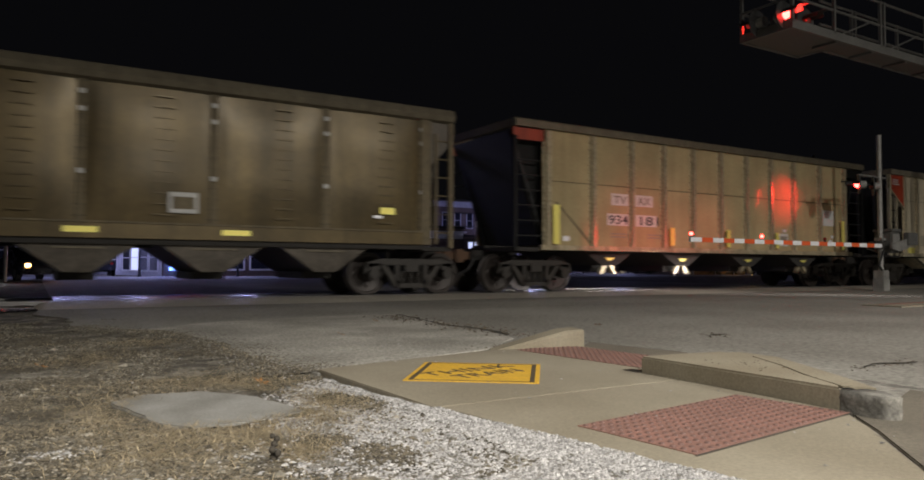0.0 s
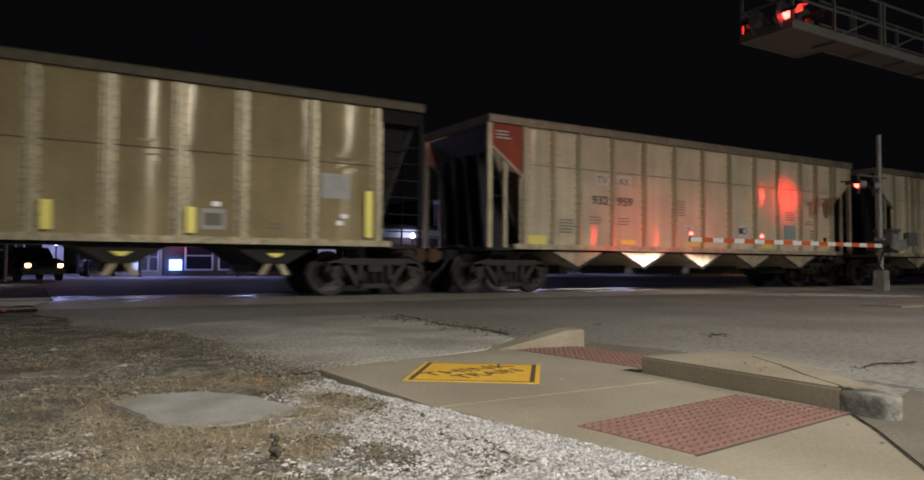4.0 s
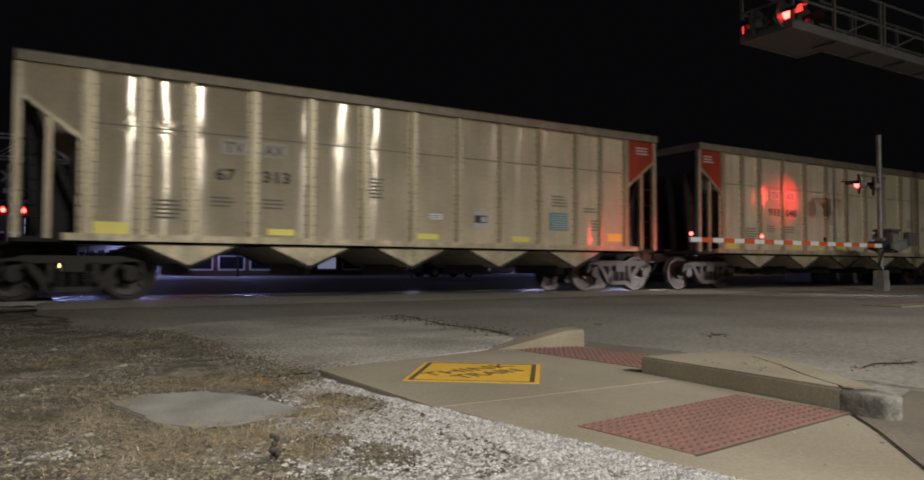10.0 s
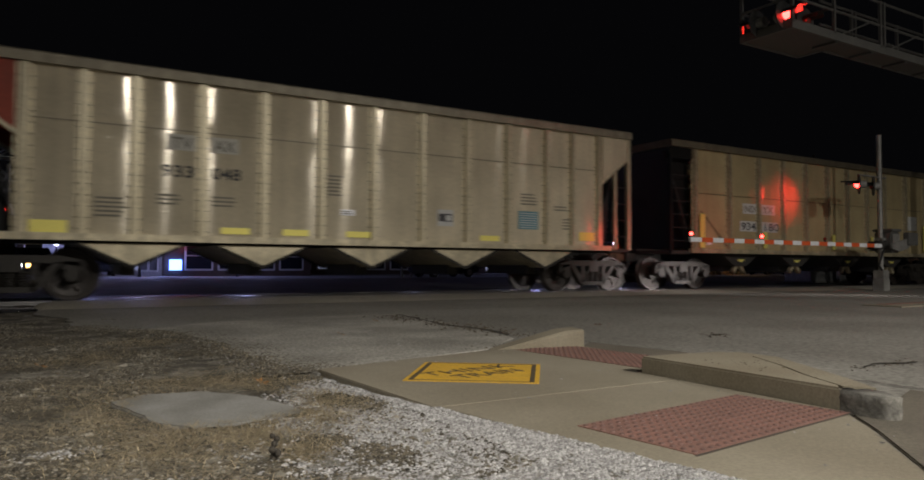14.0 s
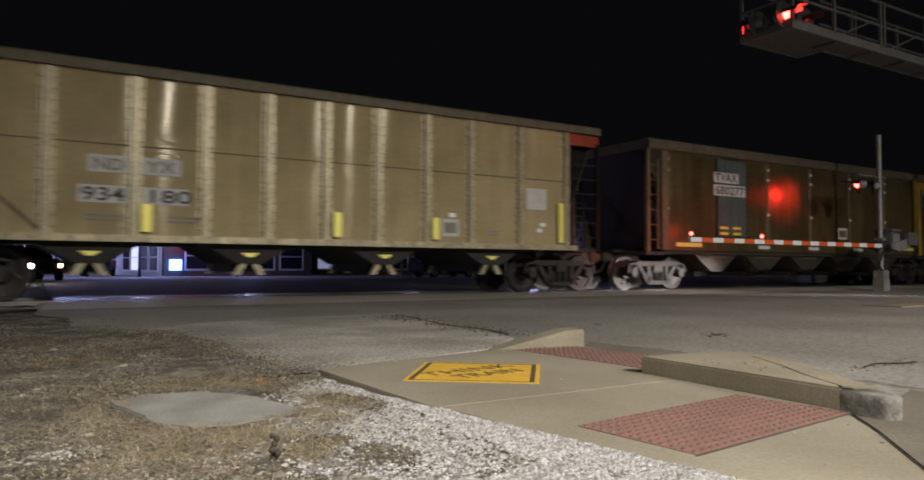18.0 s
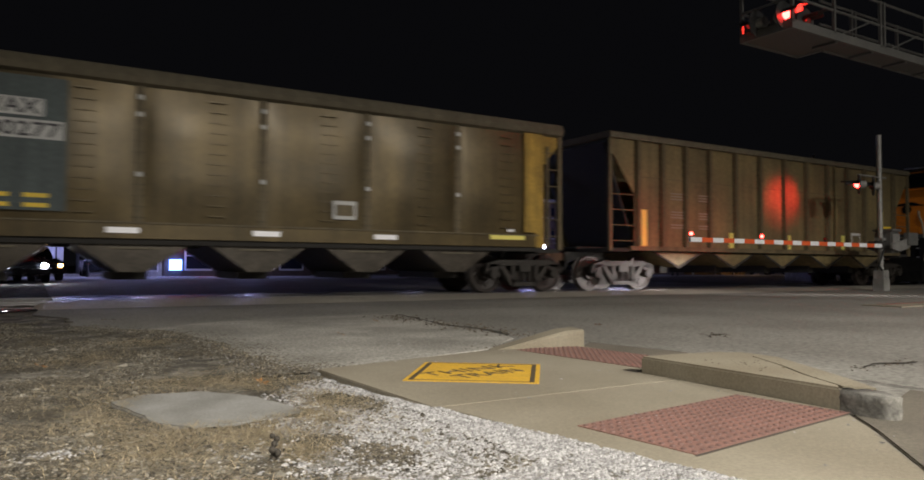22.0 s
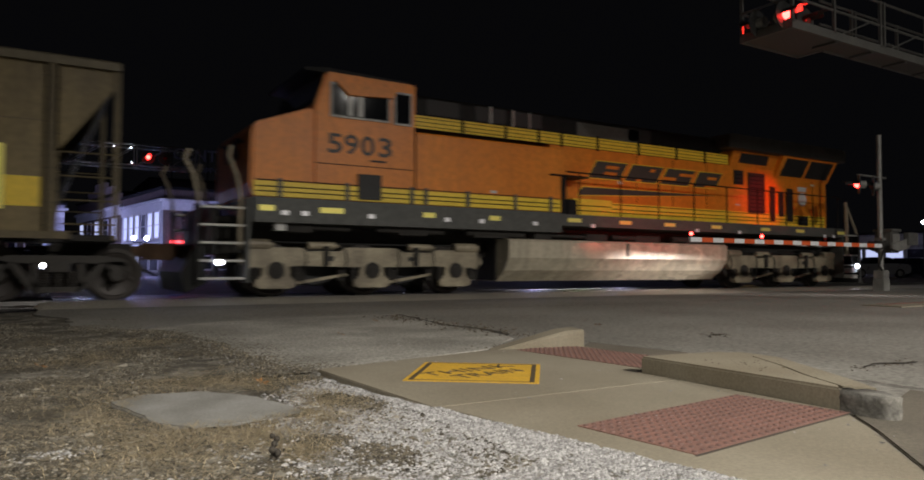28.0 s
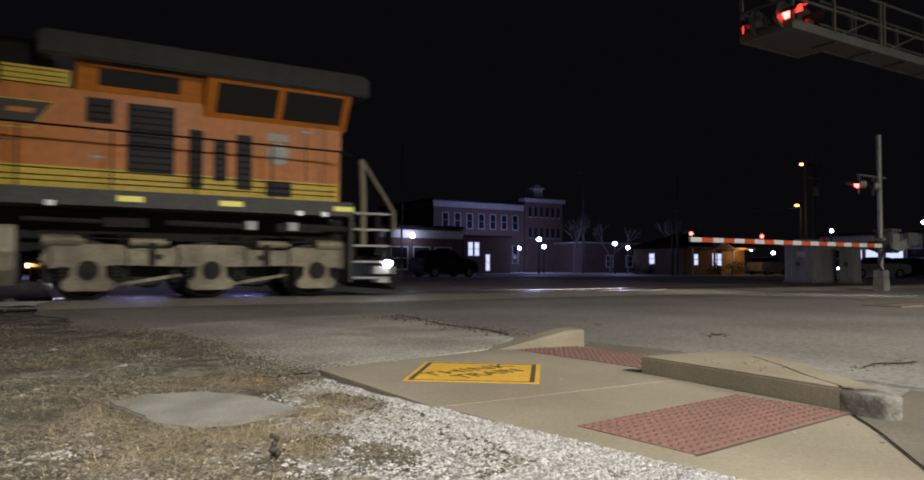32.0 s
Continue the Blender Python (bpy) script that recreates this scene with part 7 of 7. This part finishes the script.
for k, (x, z) in enumerate(((-5.0, 0.75), (-3.5, 0.75), (-2.85, 0.75), (-2.8, 0.1))):
    bm = bmesh.new()
    ball(bm, (x, -0.1, z), 0.03, 8, 6)
    part("marker_lamp", bm, M["globe_dim"], far_cant)
flasher(far_cant, -2.15, -0.1, 0.38, 180, True)
flasher(far_cant, -1.45, -0.1, 0.38, 180, False)
bm = bmesh.new()
rod(bm, (-15.5, 0.5, -5.0), (-15.5, 0.5, 1.2), 0.15, 12)
part("mast", bm, M["galv"], far_cant)
far_gate = thing("crossing_signal", -1.0, 34.0, -0.1, "far crossing signal mast with crossbuck and lit red flashers", "crossing signal")
bm = bmesh.new()
rod(bm, (0, 0, 0), (0, 0, 4.8), 0.07, 10)
part("mast", bm, M["galv"], far_gate)
for a in (45, -45):
    ob = part("crossbuck_blade", boxes((-0.3, 0.3, -0.02, 0.02, -0.055, 0.055)), M["sign_white"], far_gate, at=(0, -0.12 - a * 0.0005, 4.3))
    ob.rotation_euler = (0, radians(a), 0)
part("track_sign", boxes((-0.16, 0.16, -0.12, -0.1, 3.6, 3.82)), M["sign_white"], far_gate)
flasher(far_gate, -0.13, -0.15, 2.93, 180, True)
flasher(far_gate, 0.58, -0.15, 2.93, 180, True)


# cars
def car_thing(x, y, turn, paint, label, head=None, tail=None, suv=False):
    """A road car: shell with sloping glasshouse, windows, wheels and lamps; it heads along its own +x."""
    c = thing("car", x, y, -0.065, label, "car", "road cars", turn=turn)
    h = 0.25 if suv else 0.0
    b = bmesh.new()
    prism(b, [(-2.2, 0.35), (-2.25, 0.75), (-2.1, 0.95 + h), (-1.2, 1.02 + h), (1.0, 0.98 + h), (2.05, 0.82 + h * 0.6), (2.25, 0.6), (2.22, 0.32), (1.75, 0.25), (-1.75, 0.25)], -0.88, 0.88)
    part("body", b, M[paint], c, bevel=0.06)
    b = bmesh.new()
    prism(b, [(-1.9 if suv else -1.45, 0.99 + h), (-1.6 if suv else -0.85, 1.42 + h), (0.25, 1.44 + h), (0.95, 0.97 + h)], -0.74, 0.74)
    part("glasshouse", b, M["glass"], c, bevel=0.05)
    part("roof", boxes((-1.4 if suv else -0.75, 0.2, -0.7, 0.7, 1.42 + h, 1.46 + h)), M[paint], c)
    for wx in (-1.38, 1.38):
        for s in (-1, 1):
            b = bmesh.new()
            rod(b, (wx, s * 0.70, 0.32), (wx, s * 0.9, 0.32), 0.32, 18)
            wheel = part("wheel", b, M["black"], c)
            b = bmesh.new()
            rod(b, (wx, s * 0.89, 0.32), (wx, s * 0.915, 0.32), 0.2, 12)
            part("rim", b, M["galv"], wheel)
    for s in (-1, 1):
        b = bmesh.new()
        ball(b, (2.2, s * 0.62, 0.66), 0.1, 10, 6, (0.5, 1.2, 0.8))
        part("headlight", b, M[head] if head else M["glass"], c)
        b = bmesh.new()
        ball(b, (-2.2, s * 0.65, 0.75), 0.1, 8, 6, (0.4, 1.0, 1.0))
        part("tail_light", b, M[tail] if tail else M["red_off"], c)
    return c


car_thing(22.4, 39.2, 8, "car_dark", "dark parked estate car beside the street", suv=True)
car_thing(-0.2, 37.0, -75, "car_dark", "dark car waiting with amber lamps lit", head="amber")
car_thing(3.4, 50.2, 90, "car_dark", "dark parked car on the far street")
car_thing(51.4, 28.0, 150, "car_silver", "pale car parked beyond the cabinets", head="globe_dim")
car_thing(56.5, 28.4, 170, "car_dark", "dark car parked beside the lit shop", tail="red_lamp_soft")
car_thing(62.0, 44.0, 0, "car_silver", "pale parked van by the depot", suv=True)
waiting = car_thing(22.0, 4.6, 132, "car_silver", "pale car waiting at the lowered gate", head="globe_dim")
# added plate, out of view, that blocks the upper part of the beams
part("beam_cutoff", boxes((2.24, 2.6, -1.0, 1.0, 0.664, 0.72)), M["car_silver"], waiting)
ARRIVING = car_thing(-2.2, 33.0, -80, "car_dark", "dark car rolling up with dazzling headlights", head="head_glare")

# right-hand background: brick block with a tower, long wall, depot
hall = building("brick_hall", "dim brick hall with a square corner tower", 41.9, 58.0, 76.0, 92.0, 9.0, "brick_dark", (("front", 0.8, 13.2, 5.6, 7.4, 7, 0.42), ("front", 0.8, 13.2, 1.2, 3.4, 7, 0.42)), cornice=0.3, trim="stone_trim")
part("tower", boxes((13.7, 20.0, -0.35, 6.0, 0, 9.5)), M["brick_dark"], hall)
part("tower_cornice", boxes((13.4, 20.3, -0.65, 6.3, 9.35, 9.85)), M["stone_trim"], hall)
part("cupola", boxes((16.0, 17.5, 0.8, 2.2, 9.85, 11.3)), M["stone_trim"], hall)
part("cupola_roof", boxes((15.8, 17.7, 0.6, 2.4, 11.3, 11.5), (16.3, 17.2, 1.0, 2.0, 11.5, 11.9)), M["stone_trim"], hall)
for k in range(6):
    for z in (4.6, 7.4):
        w = part("window", boxes((14.3 + 0.95 * k, 14.75 + 0.95 * k, -0.38, -0.3, z, z + 1.3)), M["win_dark"], hall)
        part("sill", boxes((14.25 + 0.95 * k, 14.8 + 0.95 * k, -0.44, -0.34, z - 0.12, z)), M["stone_trim"], w)
building("long_wall", "long low dim brick building with a pale coping", 60.5, 92.0, 70.0, 76.0, 3.8, "brick_dark", (("front", 3, 28, 0.8, 2.2, 7, 0.3),), roof="stone_trim", lit=(2,))
building("pale_shed", "pale flat-roofed shed between the houses", 38.6, 41.2, 69.0, 73.0, 5.1, "pale_wall")
building("small_shop", "small dark shop with brightly lit window", 39.0, 45.0, 64.0, 68.0, 3.9, "brick_dark", (("front", 0.4, 2.0, 1.9, 3.3, 2, 0.7), ("front", 2.6, 3.4, 0.3, 2.0, 1, 0.6)), lit=(0, 1, 2))
depot = building("depot", "low brick depot with a hipped roof and lit windows", 50.0, 58.4, 44.0, 50.2, 2.45, "brick_mid", (("side", 3.4, 4.2, 1.05, 2.0, 1, 0.8), ("front", 1.2, 1.9, 0.95, 1.9, 1, 0.75), ("front", 3.7, 5.1, 0.9, 2.0, 2, 0.8)), lit=(0, 1, 2, 3), trim="white_paint")
bm = bmesh.new()
v = [bm.verts.new(p) for p in ((-0.5, -0.5, 2.63), (8.9, -0.5, 2.63), (8.9, 6.7, 2.63), (-0.5, 6.7, 2.63), (2.8, 2.6, 3.9), (5.6, 2.6, 3.9), (5.6, 3.6, 3.9), (2.8, 3.6, 3.9))]
for f in ((3, 2, 1, 0), (0, 1, 5, 4), (1, 2, 6, 5), (2, 3, 7, 6), (3, 0, 4, 7), (4, 5, 6, 7)):
    bm.faces.new([v[i] for i in f])
part("hip_roof", bm, M["loco_black"], depot)
# warm front over a grey flank: each wall's light is put into its colour
part("front_panel", boxes((0.0, 8.4, -0.02, 0.0, 0.0, 2.44)), M["depot_wall"], depot, "porch wall in its warm lit colour")
bm = bmesh.new()
prism(bm, [(3.0, 2.35), (4.4, 3.05), (5.8, 2.35)], -0.9, 0.2)
part("porch_gable", bm, M["depot_wall"], depot)
bm = bmesh.new()
prism(bm, [(2.8, 2.33), (4.4, 3.13), (6.0, 2.33), (6.0, 2.25), (4.4, 3.04), (2.8, 2.25)], -1.0, 0.2)
part("gable_trim", bm, M["white_paint"], depot)
for x in (0.2, 3.1, 5.7):
    part("porch_post", boxes((x, x + 0.14, -0.85, -0.71, 0, 2.4)), M["white_paint"], depot)
part("porch_beam", boxes((-0.4, 8.8, -0.95, -0.8, 2.4, 2.58)), M["depot_wall"], depot)
shop = building("lit_shop", "low shop with a long row of lit windows", 58.0, 74.0, 27.0, 36.0, 3.4, "pale_wall", (("side", 0.5, 8.5, 0.8, 2.2, 5, 0.8), ("front", 0.5, 12, 0.8, 2.2, 5, 0.8)), lit=(1, 2, 3, 6), cornice=0.3)


def bush(x, y, r, h, seed):
    rr = random.Random(seed)
    b = thing("bush", x, y, -0.1, "dark leafy bush beside the depot", "bush", "bushes")
    bm = bmesh.new()
    for k in range(240):
        a, q = rr.uniform(0, 6.28), rr.uniform(0.3, 1.0)
        p = Vector((r * q * math.cos(a), r * q * math.sin(a), h * (0.1 + 0.9 * rr.random() * math.sqrt(max(0.05, 1 - q * q * 0.8)))))
        n = [bm.verts.new(p + Vector((rr.uniform(-0.12, 0.12), rr.uniform(-0.12, 0.12), rr.uniform(-0.1, 0.1)))) for _ in range(3)]
        bm.faces.new(n)
    part("foliage", bm, M["foliage"], b)
    bm = bmesh.new()
    rod(bm, (0, 0, 0), (0, 0, h * 0.5), 0.05, 6)
    part("stem", bm, M["bark"], b)


for k, (x, y, r, h) in enumerate(((54.9, 42.6, 0.8, 1.5), (55.9, 42.6, 0.7, 1.4), (52.6, 42.8, 0.6, 1.2), (49.2, 48.9, 0.6, 1.2), (49.0, 47.2, 0.5, 0.9))):
    bush(x, y, r, h, k)


def bare_tree(x, y, h, seed):
    rr = random.Random(seed)
    t = thing("tree", x, y, -0.1, "bare winter tree in dim light", "tree", "bare trees")
    trunk, crown = bmesh.new(), bmesh.new()

    def grow(p, d, n, r, depth):
        q = p + d * n
        rod(trunk if depth < 2 else crown, p, q, r, 6 if depth < 2 else 4, r * 0.65)
        if depth < 5:
            for _ in range(2 + (rr.random() < 0.6)):
                e = (d + Vector((rr.uniform(-0.7, 0.7), rr.uniform(-0.7, 0.7), rr.uniform(-0.15, 0.5)))).normalized()
                grow(q, e, n * rr.uniform(0.6, 0.85), r * 0.6, depth + 1)
    grow(Vector((0, 0, 0)), Vector((0.03, 0, 1)), h * 0.26, 0.16, 0)
    part("trunk", trunk, M["bark"], t)
    part("crown", crown, M["bark"], t)


bare_tree(52.5, 62.0, 8.0, 1)
bare_tree(57.0, 61.0, 7.0, 2)
bare_tree(60.0, 55.0, 7.5, 3)
bare_tree(70.0, 60.0, 8.0, 4)


def pole(x, y, h, label, head=None, arms=False):
    p = thing("utility_pole" if arms else "lamp_pole", x, y, -0.1, label, "pole", "poles")
    bm = bmesh.new()
    rod(bm, (0, 0, 0), (0, 0, h), 0.13 if arms else 0.10, 10, 0.09 if arms else 0.06)
    part("shaft", bm, M["galv_dim"], p)
    if arms:
        part("crossarm", boxes((-0.9, 0.9, -0.06, 0.06, h - 0.7, h - 0.58)), M["tie"], p)
        for s in (-1, 1):
            bm = bmesh.new()
            rod(bm, (s * 0.3, 0, h - 1.4), (s * 0.3, 0, h - 0.75), 0.16, 10)
            part("transformer", bm, M["galv_dim"], p)
        part("pole_sign", boxes((-0.25, 0.25, -0.16, -0.13, h - 2.5, h - 2.0)), M["white_paint"], p)
    if head:
        bm = bmesh.new()
        pipe(bm, [(0, 0, h - 0.1), (-1.0, -0.4, h + 0.05)], 0.03)
        part("bracket_arm", bm, M["galv_dim"], p)
        bm = bmesh.new()
        ball(bm, (-1.1, -0.45, h + 0.0), 0.15, 10, 6, (1.3, 1, 0.6))
        part("lamp_head", bm, M[head], p, smooth=True)


pole(45.9, 52.9, 9.9, "tall unlit lamp pole", "galv_dim")
pole(26.6, 53.8, 11.0, "tall thin dark pole")
pole(44.7, 40.0, 8.2, "dark wooden pole near the depot")
pole(45.0, 40.8, 6.6, "short dark pole near the depot")
pole(40.6, 25.6, 7.6, "wooden utility pole with transformers and a small sign", arms=True)
pole(46.9, 30.6, 5.1, "short pole with a lit sodium lamp", "warm_globe")
pole(47.2, 30.4, 8.0, "tall pole with a lit sodium lamp", "warm_globe")
bm = bmesh.new()
pipe(bm, [(46.9, 30.6, 4.9), (45.0, 33.5, 4.75), (42.5, 37.0, 4.85), (40.0, 40.0, 5.2)], 0.012, 4)
solid("overhead_wire", bm, M["galv"], "thin overhead wire catching lamp light", "wire")

for x0, x1, y0, y1, h, lab in ((31.3, 33.3, 19.9, 21.3, 1.78, "grey steel relay cabinet with double doors beside the track"), (32.7, 33.4, 18.75, 19.4, 1.66, "smaller grey steel relay cabinet beside the track")):
    c = thing("relay_cabinet", x0, y0, -0.1, lab, "cabinet", "relay cabinets")
    w, d = x1 - x0, y1 - y0
    part("body", boxes((0, w, 0, d, 0.08, h)), M["cabinet"], c, bevel=0.02)
    part("plinth", boxes((-0.05, w + 0.05, -0.05, d + 0.05, 0, 0.1)), M["slab"], c)
    part("roof", boxes((-0.06, w + 0.06, -0.06, d + 0.06, h, h + 0.07)), M["cabinet"], c)
    for k in range(2):
        dr = part("door", boxes((-0.03, 0.0, 0.04 + k * d / 2, d / 2 - 0.03 + k * d / 2, 0.16, h - 0.08)), M["cabinet"], c)
        part("handle", boxes((-0.06, -0.03, d / 2 - 0.1 + k * 0.12, d / 2 - 0.06 + k * 0.12, 0.8, 1.0)), M["black"], dr)
    if w > 1:
        part("notice", boxes((-0.04, -0.03, 0.3, 0.75, 1.25, 1.5)), M["white_paint"], c)
        part("vent_box", boxes((0.2, 1.3, 0.3, 1.0, h + 0.07, h + 0.3)), M["cabinet"], c)
# low posts beside the street
for k in range(4):
    bm = boxes((-0.06, 0.06, -0.06, 0.06, 0, 0.85))
    ob = solid("bollard", bm, M["slab"], "pale short bollard beside the street", "bollard", group="bollards")
    ob.location = (19.9 + 0.55 * k, 40.2 - 0.25 * k, -0.08)


# ---- moving things ----
def motions():
    for car, place in MOVING:
        walk(car, [(t, pose(place - travel(t), TRACK_Y, 0)) for t in range(0, 33, 1)])
    # a car on the far street rolls slowly up to the crossing
    walk(ARRIVING, [(t, pose(x, 33.0, -0.065, 0, 0, -80)) for t, x in ((0, -2.6), (10, -2.3), (14, -1.5), (19, -1.05), (22, -0.65), (25, -0.05), (28.3, 0.55), (30, 0.8), (32, 1.0))])
    steps = [k * 4 / 30 for k in range(241)]
    for wheel, dx, r in WHEELS:
        walk(wheel, [(t, pose(dx, 0, r, 0, math.degrees(-travel(t) / r) % 360, 0)) for t in steps])


motions()
